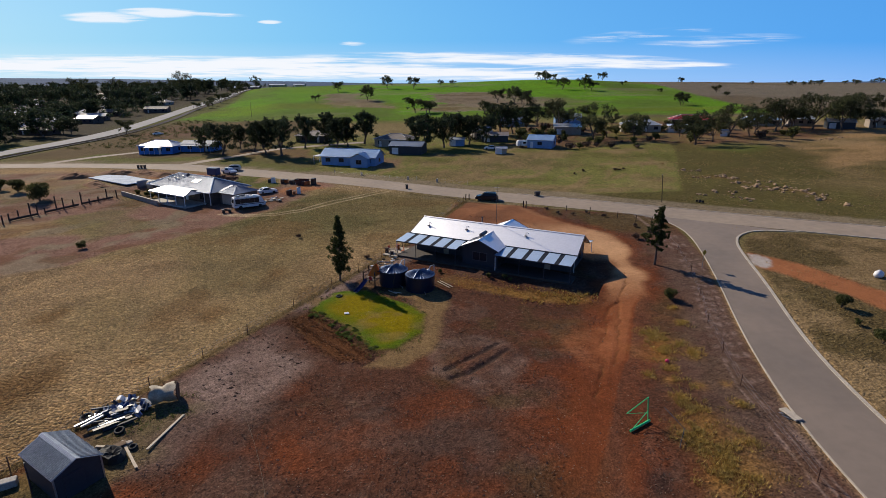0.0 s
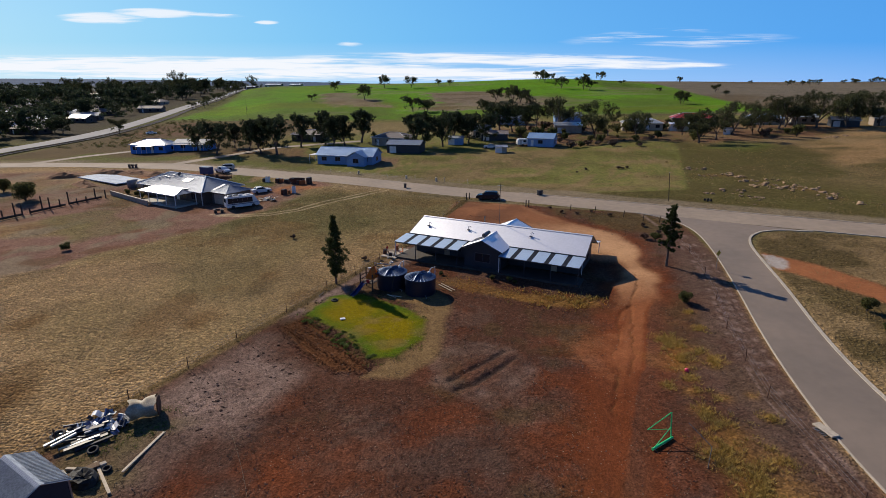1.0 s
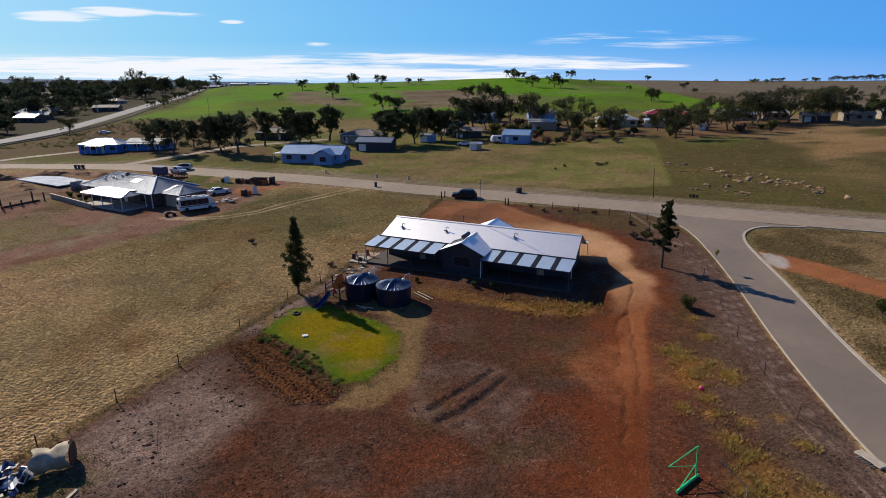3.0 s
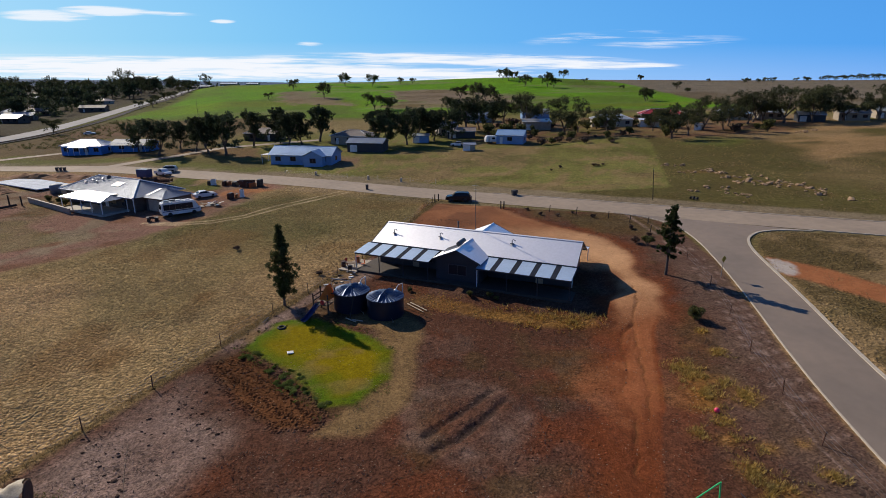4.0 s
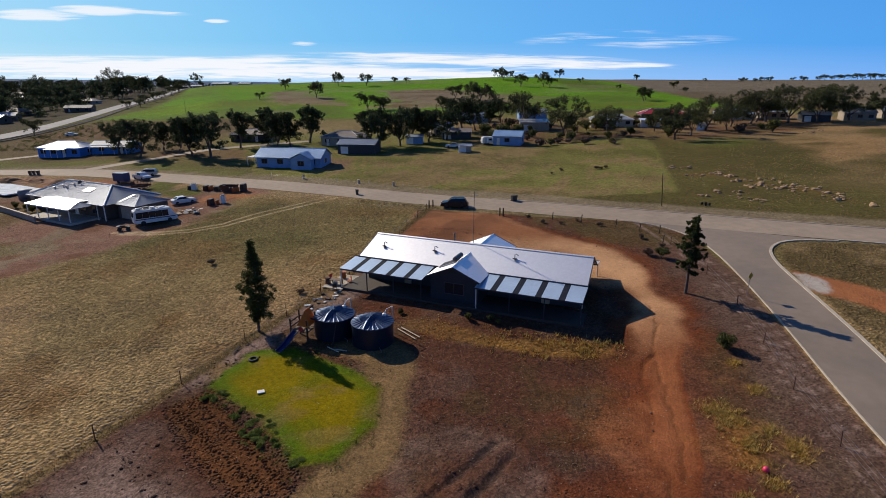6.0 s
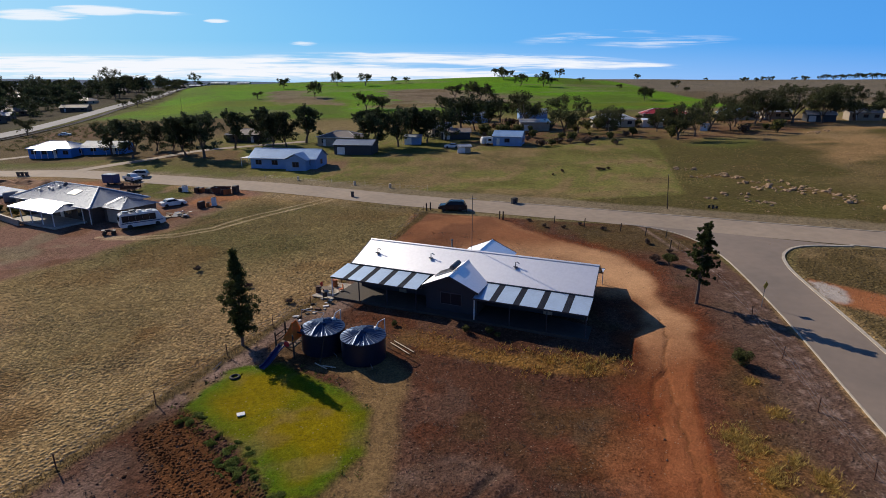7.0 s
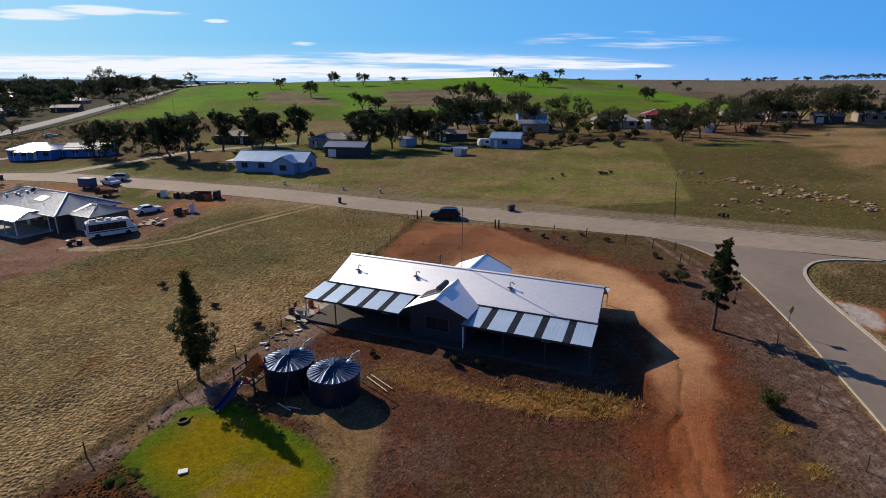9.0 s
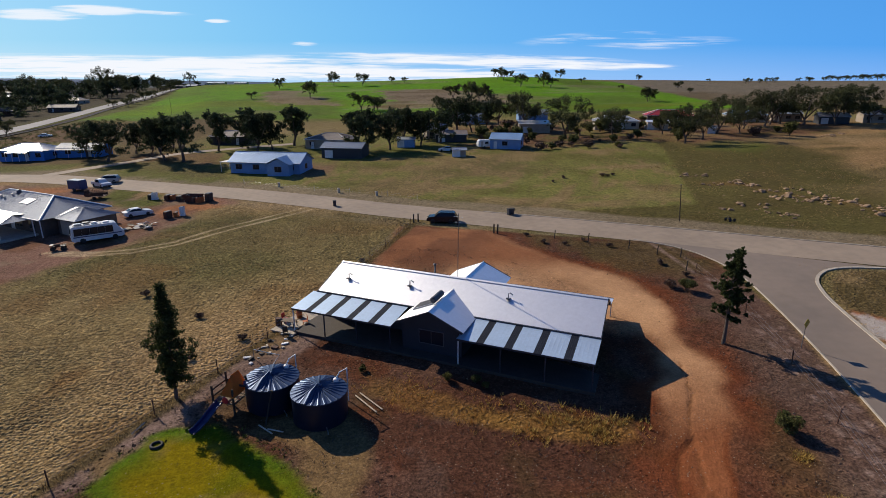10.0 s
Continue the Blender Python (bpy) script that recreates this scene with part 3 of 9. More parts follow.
def soil_colour(x, y):
    """The colour of the soil or sward at each place, and how grassy it is."""
    wob = (cloudy(x, y, 9.0, 3) - 0.5) * 5.0 + (cloudy(x, y, 1.6, 5) - 0.5) * 1.6
    n_big, n_mid, n_small = cloudy(x, y, 22.0, 7), cloudy(x, y, 6.0, 9, 4), cloudy(x, y, 1.5, 11, 2)
    d = np.hypot(x, y)
    col = np.empty((*x.shape, 3))
    col[:] = ZONES["paddock"]
    grass = np.full(x.shape, 0.8)

    def lay(zone, amount, g=None):
        w = np.clip(amount, 0, 1)
        col[:] = col * (1 - w[..., None]) + np.array(ZONES[zone]) * w[..., None]
        if g is not None:
            grass[:] = grass * (1 - w) + g * w

    lay("paddock_green", ease((cloudy(x, y, 30, 21) - 0.42) * 3) * 0.55 + ease((y + x * 0.3 - 72) / 26) * ease((128 - y) / 12) * 0.8)
    beyond = beside(x, y, [(-260, 172), (-139, 168), (-102, 166), (-78, 161), (-47, 147), (-27, 138), (-11.5, 129), (2, 120.3), (22.5, 110), (43, 98.6), (60, 89), (140, 48)])
    north = (y > np.interp(x, [-260, -139, -102, -78, -47, -27, -11, 2, 22, 43, 60, 140], [172, 168, 166, 161, 147, 138, 129, 120, 110, 98.6, 89, 48]))
    lay("field", north * ease(beyond / 6), 0.7)
    mown = inside(x, y, MOWN)
    lay("field_dark", north * (x > 20) * ease(-mown / 1.5) * (0.75 + 0.5 * (n_mid - 0.5)) * ease((225 - y) / 30), 0.6)
    lay("tan", north * ease((x - 75) / 25) * ease((y - 105 + 0.1 * x) / 40) * ease((n_big - 0.33) * 4), 0.6)
    lay("tan", ease((mown + 1) / 3) * ease((cloudy(x, y * 2.5, 18, 33) - 0.48) * 5) * 0.8)
    lay("paddock_green", ease((mown + 1) / 3) * ease((cloudy(x, y * 2, 26, 35) - 0.5) * 4) * 0.8)
    u, v = x * 0.55 + y * 0.83, -x * 0.83 + y * 0.55
    kept = np.maximum(ease((mown + 0.8) / 1.6), ease((24 - x) / 10))
    lay("tan", north * kept * ease((225 - y) / 30) * ease((cloudy(u * 0.22, v, 1.6, 201, 3) - 0.52) * 6) * 0.75)
    lay("lawn_dull", north * kept * ease((225 - y) / 30) * ease((cloudy(x, y, 11, 203, 3) - 0.5) * 5) * 0.75)
    lay("verge", north * ease((9.8 - beyond + 0.4 * wob) / 1.5) * 0.9, 0.25)
    lay("verge", (1 - north) * ease((9.5 - beyond) / 3) * 0.4 * ease((n_mid - 0.3) * 3), 0.5)
    lay("town", ease((-125 - x - 0.15 * (y - 250)) / 25) * ease((y - 190) / 60), 0.3)
    lay("brown", ease((y - 262 + 10 * (n_big - 0.5)) / 25) * ease((x - 70) / 60), 0.5)
    lay("lawn_dull", ease((y - 262 + 10 * (n_big - 0.5)) / 25) * ease((130 - x) / 60) * ease((x + 130 + 0.2 * y) / 40) * 0.8, 0.4)
    lay("tan", north * ease((y - 215) / 25) * ease((290 - y) / 20) * ease((x + 150) / 30) * ease((80 - x) / 60) * 0.7)
    lay("waste", ease((y - 262) / 25) * ease((x - 70) / 60) * ease((cloudy(x, y * 0.35, 60, 193, 4) - 0.5) * 6) * 0.7)
    hill = inside(x, y, GREEN) + wob * 1.2
    lay("green", ease(hill / 5), 0.2)
    lay("green_dull", ease(hill / 5) * ease((cloudy(x, y * 0.5, 90, 41, 5) - 0.50) * 6) * 0.8)
    lay("lawn_dull", ease(hill / 5) * ease((340 - y + 30 * (n_big - 0.5)) / 40) * ease((cloudy(x * 0.5, y, 20, 245, 4) - 0.4) * 5) * 0.7)
    for k, outline in enumerate((BARE_A, BARE_B)):
        lay("bare", ease((inside(x, y, outline) + 6 + wob * 5) / 14) * (1.1 + 1.3 * (cloudy(x, y, 26, 51 + k, 4) - 0.5)), 0.5)
        lay("waste", ease((inside(x, y, outline) + wob * 4) / 12) * ease((cloudy(x * 0.6, y, 16, 55 + k, 4) - 0.54) * 8) * 0.7, 0.5)
    lay("bare", ease(hill / 5) * ease((cloudy(x * 0.35, y, 26, 241, 4) - 0.56) * 7) * 0.4 * ease((x + 110) / 50))
    lay("lawn", ease(hill / 5) * ease((cloudy(x * 0.3, y, 40, 243, 4) - 0.56) * 7) * 0.18)
    # distance haze put into the land's colour, bluest in far
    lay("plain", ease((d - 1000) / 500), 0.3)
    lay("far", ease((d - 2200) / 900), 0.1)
    lay("waste", ease((-52 - x) / 20) * ease((y - 172) / 12) * ease((330 - y) / 40) * ease((x - np.interp(y, [120, 240, 330, 430], [-150, -149, -160, -185])) / 3) * ease((5 - hill) / 6), 0.4)
    lay("village", ease((inside(x, y, [(-147, 236), (-146, 268), (-150, 318), (-120, 296), (-98, 242), (-110, 225), (-127, 226)]) + 2.5 * wob) / 8) * ease((n_mid - 0.3) * 3) * 0.8, 0.3)
    lay("field", ease((inside(x, y, [(-140, 232), (-118, 222), (-92, 205), (-84, 214), (-100, 236)]) + 2 * wob) / 5) * 0.7, 0.4)
    lay("lawn_dull", ease((inside(x, y, [(-124, 196), (-104, 182), (-80, 181), (-79, 169), (-105, 172), (-126, 174)]) + wob) / 3) * 0.85, 0.4)
    lay("lawn_dull", ease((inside(x, y, [(-77, 168), (-63, 160.5), (-35, 147), (-38, 166), (-62, 172)]) + wob) / 2) * 0.85, 0.5)
    lay("village", ease((inside(x, y, [(-72, 182), (-70, 195), (-47, 191), (-39, 168), (-62, 174)]) + wob) / 2) * 0.75, 0.2)
    lay("tan_fan", ease((inside(x, y, [(114, 191), (172, 204), (200, 200), (150, 140), (100, 126), (89, 129), (99, 151), (108, 180)]) + 3 * wob) / 10) * ease((cloudy(x * 0.6, y * 1.4, 14, 161, 4) - 0.36) * 6) * 0.95)
    lay("green_dull", ease((inside(x, y, [(97, 190), (105, 172), (93, 159), (74, 166)]) + 2 * wob) / 6) * 0.55)
    for rx_, ry_, rad in ((-27.7, 58.1, 3.2), (-39.4, 43.4, 4.0), (-30.3, 48.0, 2.6), (-47, 60, 3.0), (-24, 72, 2.5)):
        lay("rust", ease((rad - np.hypot(x - rx_, (y - ry_) * 0.8) + wob) / 2.5) * 0.75)
    lay("rust", ease((cloudy(x, y, 8.0, 131, 3) - 0.55) * 5) * 0.5 * ease((125 - y) / 20) * ease((10 - x) / 5))
    lay("rust", ease((50 - y - 0.3 * (x + 40) + wob) / 14) * ease((10 - x) / 5) * (0.15 + 0.5 * n_mid))
    lay("nb", ease((inside(x, y, NBLOT) + wob) / 3) * ease((cloudy(x, y, 14, 61) - 0.22) * 4), 0.15)
    lay("verge", ease((inside(x, y, NBLOT) + wob) / 3) * ease((cloudy(x, y, 6, 151, 4) - 0.53) * 7) * 0.75, 0.1)
    lay("turned", ease((inside(x, y, NBLOT) + wob) / 3) * ease((cloudy(x, y, 5, 153, 3) - 0.56) * 6) * 0.6, 0.1)
    lay("paddock_green", ease((inside(x, y, NBGREEN) + wob) / 2) * ease((n_mid - 0.3) * 4) * 0.6, 0.5)
    lay("lawn_dull", ease((inside(x, y, [(-57, 142), (-56, 150), (-43, 141), (-39, 131), (-45.5, 128), (-50, 131)]) + wob) / 2) * ease((n_mid - 0.2) * 4), 0.6)
    lay("tan_fan", ease((inside(x, y, [(-57, 142), (-56, 150), (-43, 141), (-39, 131), (-45.5, 128), (-50, 131)]) + wob) / 2) * ease((cloudy(x, y, 3, 207, 3) - 0.55) * 6) * 0.6)
    lay("orange", ease((inside(x, y, [(-41, 128.5), (-32, 134), (-28, 128), (-34.9, 120.5), (-40, 124.5)]) + wob) / 2) * ease((n_mid - 0.25) * 4) * 0.8, 0.1)
    lay("orange", ease((inside(x, y, [(-84, 147), (-80, 152), (-66, 150.5), (-61, 144), (-74, 144)]) + wob) / 2) * ease((n_mid - 0.2) * 4) * 0.9, 0.1)
    for ruts in ([(-45.5, 105.7), (-38.5, 104.7), (-33.6, 105.4), (-29.3, 108.2), (-25.4, 113.7), (-20, 119.2), (-13, 126)], [(-44, 104.5), (-38, 103.5), (-33.1, 104.1), (-28.7, 106.5), (-24.6, 111.5), (-19.3, 117), (-12, 124)]):
        lay("rut", ease((0.55 - beside(x, y, ruts) + 0.12 * wob) / 0.5) * 0.75, 0.1)
    lay("tan", ease((0.9 - beside(x, y, [(-64, 73), (-56, 77), (-43, 92), (-36, 108), (-27.6, 114), (-17.7, 123), (-11, 127)]) + 0.4 * wob) / 1.2) * 0.6, 0.2)
    lay("rust", ease((3.4 - beside(x, y, [(63, 130), (69, 129), (70, 121), (73, 117), (77, 112), (77, 105)]) + 0.8 * wob) / 3) * 0.6, 0.3)
    lay("village", ease((inside(x, y, [(24, 186), (40, 176), (66, 188), (80, 178), (118, 182), (160, 205), (150, 250), (30, 268), (10, 205)]) + 3 * wob) / 5) * ease((n_mid - 0.25) * 3) * 0.85, 0.2)
    lay("nb", ease((inside(x, y, [(-22, 153), (-15, 150), (-11, 158), (-12, 168), (-20, 170), (-24, 162)]) + wob) / 3) * 0.7, 0.1)
    lay("paddock_green", ease((inside(x, y, [(-70, 172), (-34, 152), (-40, 166), (-62, 184)]) + wob) / 2) * 0.9, 0.9)
    # the island of grass and its dirt track
    isl = inside(x, y, ISLAND)
    lay("tan", ease(isl / 0.6) * 0.9, 0.5)
    lay("field_dark", ease(isl / 0.6) * ease((n_mid - 0.36) * 4) * 0.85, 0.7)
    lay("paddock_green", ease(isl / 0.6) * ease((cloudy(x, y, 12, 141) - 0.5) * 5) * 0.7)
    lay("drive", ease((3.0 - beside(x, y, TRACK) + 0.35 * wob) / 1.0) * ease((isl + 0.2) / 0.4), 0.0)
    lay("spill", ease((inside(x, y, [(44.9, 75.2), (46.4, 74.6), (46.6, 72.4), (45.6, 70.2), (44.3, 69.4), (43.4, 70.6)]) + 0.35 * wob) / 0.5) * 0.9, 0.0)
    # the home lot
    lot = inside(x, y, LOT)
    lay("lot", ease((lot + 0.25 * wob) / 0.8), 0.25)
    on = ease(lot / 1.0)
    lay("red", on * ease((cloudy(x, y, 6, 71, 4) - 0.53) * 6) * 0.8 * ease((39 - y) / 6))
    lay("red", on * ease((cloudy(x, y, 7, 73, 4) - 0.55) * 6) * 0.3)
    lay("red", on * ease((6.5 - np.hypot(x - 12.5, (y - 38) * 0.45) + 1.5 * wob) / 5) * 0.9)
    lay("side", on * ease((cloudy(x, y, 3.2, 211, 4) - 0.5) * 6) * 0.45)
    lay("field_dark", on * ease((cloudy(x, y, 5.0, 213, 4) - 0.55) * 6) * 0.4)
    lay("dark_soil", on * ease((cloudy(x, y, 9.0, 215, 4) - 0.50) * 5) * 0.32 * ease((52 - y) / 6))
    lay("red", on * ease((cloudy(x * 0.7, y, 5.0, 219, 5) - 0.54) * 8) * 0.55 * ease((46 - y) / 8) * ease((x + 18) / 6))
    # one dark soft-edged spot laid over the soil
    lay("dark_soil", ease((1.5 - np.hypot(x - 14.6, (y - 30.4) * 0.8) + 0.4 * wob) / 1.2) * 0.85)
    lay("grey", ease((inside(x, y, GREYFAN) + 1.3 * wob + 0.8) / 4.2) * (0.3 + 0.95 * n_mid), 0.25)
    lay("grey", ease((inside(x, y, [(-19.5, 58), (-16.8, 63), (-15, 67), (-13, 71), (-9.9, 78.5), (-6.5, 84), (-4.5, 82), (-7.5, 76), (-10.2, 71.5), (-11.8, 68), (-12.6, 65.6), (-14.6, 64), (-15.2, 60.4), (-17, 58)]) + 0.5 * wob) / 1.0) * (0.45 + 0.6 * n_mid), 0.15)
    lay("grey", on * ease((inside(x, y, [(-12.5, 70), (-10, 78), (-6.5, 83), (-3.2, 79), (-4.6, 74.5), (-7.4, 70.2), (-9.5, 68.5)]) + 0.6 * wob) / 1.2) * (0.4 + 0.8 * n_mid), 0.15)
    lay("dry", ease((1.3 - np.hypot(x + 15.6, (y - 61.4) * 0.8) + 0.4 * wob) / 1.0) * 0.9, 0.1)
    lay("grey", ease((6.0 - np.hypot((x + 24), (y - 36)) + wob) / 3) * 0.4)
    ring = np.hypot((x - 2.9) * 1.0, (y - 47.2))
    lay("side", on * ease((5.2 - ring + 0.9 * wob) / 1.8) * (0.05 + 0.4 * n_small), 0.1)
    lay("grey", on * ease((1.0 - np.abs(ring - 4.0) + 0.9 * wob) / 1.2) * (0.4 * n_small), 0.1)
    lay("side", on * ease((x - np.interp(y, [20, 45, 60, 75, 90], [20, 21, 27, 30, 33]) + 0.4 * wob) / 3) * ease((92 - y) / 10) * (0.6 + 0.8 * (n_mid - 0.5)), 0.2)
    lay("field_dark", on * ease((y - 84) / 6) * ease((x - 19) / 3) * ease((n_mid - 0.35) * 4) * 0.7, 0.5)
    lay("dry", ease((3.2 - np.hypot(x + 9.3, (y - 77.0) * 0.8) + 0.5 * wob) / 1.5) * 0.8, 0.1)
    track = np.abs(beside(x, y, DRIVE))
    patchy = np.maximum(ease((y - 52) / 14), ease((cloudy(x, y, 3.4, 251, 4) - 0.36) * 5))
    lay("red", on * ease((4.4 - track + 1.5 * wob) / 3.4) * 0.85 * (0.35 + 0.65 * patchy), 0.05)
    lay("drive", on * ease((2.0 - track + 0.9 * wob) / 1.8) * (0.35 + 0.65 * ease((y - 46) / 14)) * (0.6 + 0.8 * (n_mid - 0.3)) * (0.3 + 0.7 * patchy), 0.0)
    lay("lot", on * ease((0.5 - np.abs(track - 1.0) + 0.3 * wob) / 0.4) * ease((56 - y) / 8) * 0.35)
    # darker colour along the two wheel ruts
    for wheel in ([(0.6, 43.5), (2.4, 44.5), (4.5, 46.5), (6.6, 48.8)], [(0.3, 45.1), (2.0, 46.6), (3.7, 48.1), (5.6, 50.0)]):
        lay("dark_soil", ease((0.46 - beside(x, y, wheel) + 0.4 * (n_small - 0.5)) / 0.35) * (0.3 + 0.6 * n_small))
    lay("yard", on * ease((2.4 - track + 0.8 * wob) / 1.8) * ease((y - 58) / 11) * ease((92 - y) / 8) * (0.45 + 0.6 * n_mid), 0.0)
    lay("yard", ease((inside(x, y, YARD) + 0.5 * wob) / 2.0) * ease((y - 62) / 20) * (0.55 + 0.6 * n_mid), 0.0)
    lay("red", ease((inside(x, y, YARD) + 0.5 * wob) / 2.0) * ease((y - 88) / 8) * 0.75, 0.0)
    lay("lot", ease((inside(x, y, YARD) + 0.5 * wob) / 2.0) * ease((y - 84) / 8) * ease((14 - x + 0.5 * (y - 95)) / 6) * ease((cloudy(x, y, 5, 217, 4) - 0.36) * 5) * 0.5, 0.0)
    # the wheel-worn strip ends sharply on the road side, and run-off has cut crooked gullies into it
    edge = np.interp(y, [30, 41.2, 44.3, 47.7, 52.0, 56.4, 58.4, 60.7, 63], [10.5, 15.4, 16.9, 18.5, 20.3, 22.1, 22.7, 24.3, 26]) - x + 0.35 * (n_small - 0.5) + 0.5 * (n_mid - 0.5)
    strip = on * ease((y - 26) / 8) * ease((62 - y) / 3)
    lay("lot", strip * ease((0.3 - edge) / 0.4) * ease((edge + 3.2) / 2.5) * 0.6, 0.2)
    lay("red", strip * ease((edge + 0.1) / 0.4) * ease((3.4 - edge + wob) / 1.4) * (0.55 + 0.5 * n_mid), 0.03)
    lay("drive", strip * ease((edge - 0.2) / 0.5) * ease((2.6 - edge + 0.6 * wob) / 1.2) * ease((y - 40) / 16) * (0.25 + 0.6 * n_mid), 0.0)
    lay("drive", on * ease((inside(x, y, [(12.7, 51.7), (14.7, 53.0), (17.2, 53.4), (17.5, 50.5), (15.0, 44.6), (13.6, 45.5), (12.3, 48.5)]) + 0.9 * wob) / 1.6) * (0.1 + 0.55 * n_small), 0.05)
    # brown laid into the gullies also paints the shade of their cut
    for crack in GULLIES:
        lay("turned", ease((0.10 - beside(x + 1.3 * (n_small - 0.5), y + 0.8 * (n_mid - 0.5), crack) + 0.35 * (n_small - 0.5)) / 0.14) * 0.65)
    verge_line = x - np.interp(y, [20, 30, 41.5, 47.2, 53.4, 60, 67, 76, 87], [25, 25.4, 26.2, 27.5, 28.9, 31.0, 33.0, 35.0, 36.2])
    for gap, wide in ((-0.25, 0.16), (0.55, 0.12), (1.15, 0.16), (2.1, 0.14)):
        lay("grey", on * ease((wide - np.abs(verge_line - gap - 0.25 * (n_mid - 0.5)) + 0.22 * (n_small - 0.5)) / 0.15) * 0.8, 0.3)
    lay("dry", ease((inside(x, y, DRYLAWN) + 0.6 + 0.45 * wob) / 1.2) * 0.95, 0.12)
    lay("turned", ease((inside(x, y, TURNED) + 0.7 + 0.45 * wob) / 0.9), 0.1)
    lawn = inside(x, y, LAWN) + 0.42 * wob
    lay("lawn", ease((lawn + 0.2) / 0.7), 0.07)
    lay("lawn_deep", ease((lawn + 0.3) / 0.5) * ease((2.0 - lawn) / 1.6) * ease((n_mid - 0.25) * 3))
    lay("lawn_deep", ease((lawn + 0.3) / 0.5) * ease((cloudy(x, y, 3.5, 191, 3) - 0.5) * 5) * 0.45)
    lay("dry", ease((lawn + 0.3) / 0.5) * ease((cloudy(x, y, 2.6, 195, 4) - 0.56) * 7) * 0.4)
    lay("dry", ease((1.0 - np.hypot(x + 4.6, y - 51.4) + 0.5 * wob) / 0.9) * 0.7)
    lay("straw", ease((inside(x, y, STRAW) + 0.5 * wob) / 1.0) * (0.4 + 0.5 * ease((x - 2) / 8)) * (0.4 + 0.8 * n_mid), 0.7)
    lay("straw", on * ease((x - 17.5) / 2) * ease((58 - y) / 4) * ease((26.2 - x) / 1.5) * ease((cloudy(x, y, 4.0, 81, 3) - 0.56) * 7) * 0.15, 0.6)
    lay("straw", np.clip(sum(np.exp(-((x - cx_) ** 2 + (y - cy_) ** 2) / (0.7 * r_ * r_)) for cx_, cy_, r_ in CLUMPS), 0, 1) * (0.3 + 0.7 * n_small) * 0.75, 0.7)
    lay("paddock_green", ease((inside(x, y, MESS) + wob) / 2) * ease((n_mid - 0.45) * 5) * 0.6)
    fence = beside(x, y, [(-38, 18), (-29.7, 38.1), (-21.5, 53.5), (-14.8, 66.5), (-6.5, 82), (4.6, 111.5)])
    lay("field_dark", ease((0.7 - fence + 0.25 * wob) / 0.6) * 0.85)
    shade = 0.80 + 0.40 * n_big * 0.5 + 0.24 * (n_mid - 0.5) + 0.22 * (n_small - 0.5)
    return col * shade[..., None], grass


def ground_relief(x, y):
    """Small rises: tussocks, ruts and the turned bed."""
    near = ease((170 - np.hypot(x, y - 60)) / 60)
    h = (cloudy(x, y, 2.4, 91, 2) - 0.5) * 0.14 + (cloudy(x, y, 7.0, 93, 2) - 0.5) * 0.14
    lot = ease(inside(x, y, LOT) / 1.0)
    h = h * (1 - 0.6 * lot) * near
    for wheel in ([(0.6, 43.5), (2.4, 44.5), (4.5, 46.5), (6.6, 48.8)], [(0.3, 45.1), (2.0, 46.6), (3.7, 48.1), (5.6, 50.0)]):
        away = beside(x, y, wheel)
        h += (0.01 + 0.07 * cloudy(x, y, 0.7, 231, 2)) * ease((0.9 - np.abs(away - 0.7)) / 0.6) - 0.10 * ease((0.4 - away + 0.3 * (cloudy(x, y, 1.1, 233, 2) - 0.5)) / 0.35)
    for crack in GULLIES:
        h -= 0.09 * ease((0.22 - beside(x + 1.3 * (cloudy(x, y, 1.5, 11, 2) - 0.5), y + 0.8 * (cloudy(x, y, 6.0, 9, 4) - 0.5), crack) + 0.2 * (cloudy(x, y, 2.0, 235, 2) - 0.5)) / 0.2)
    h += 0.10 * ease((inside(x, y, LAWN) + 0.2) / 0.8) * near
    h += ease(inside(x, y, TURNED) / 0.5) * 0.10 * np.sin((x * 0.72 + y * 0.69) * 4.6)
    return h


def cell(values, step):
    """Lines no further apart than step metres within a stretch."""
    out = [values[0]]
    for v in values[1:]:
        n = max(1, math.ceil((v - out[-1]) / step - 1e-6)) if -330 < v < 660 else 1
        out += list(out[-1] + (v - out[-1]) * (np.arange(n) + 1) / n)
    return np.array(out)


gx, gy = cell(spaced(-62, 58, 0.5, 4600, 1.075), 5.0), cell(spaced(24, 118, 0.5, 4600, 1.075), 5.0)
gx, gy = gx[(gx > -330) | (np.arange(len(gx)) % 2 == 0)], gy[(gy > -10) | (np.arange(len(gy)) % 4 == 0)]
gx = np.concatenate([gx[gx < -2], np.arange(-1.9, 27, 0.2), gx[gx > 27]])
gy = np.concatenate([gy[gy < 36], np.arange(36.1, 68, 0.21), gy[gy > 68]])
X, Y = np.meshgrid(gx, gy)
road_gap = np.minimum(beside(X, Y, [(31, -40), (30.7, 30), (33, 45), (38.1, 63), (41.3, 75), (45, 92)]) - 6.5, beside(X, Y, [(-139, 168), (-102, 166), (-78, 161), (-47, 147), (-27, 138), (-11.5, 129), (2, 120.3), (22.5, 110), (43, 98.6), (60, 89), (140, 48)]) - 7)
Z = land(X, Y) + ground_relief(X, Y) * ease(road_gap / 2.0)
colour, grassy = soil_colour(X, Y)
ny, nx = X.shape
me = bpy.data.meshes.new("ground")
quads = (np.arange(ny - 1)[:, None] * nx + np.arange(nx - 1)[None, :]).reshape(-1)
faces = np.stack([quads, quads + 1, quads + nx + 1, quads + nx], 1).astype(np.int32)
me.vertices.add(nx * ny)
me.vertices.foreach_set("co", np.stack([X, Y, Z], -1).astype(np.float32).reshape(-1))
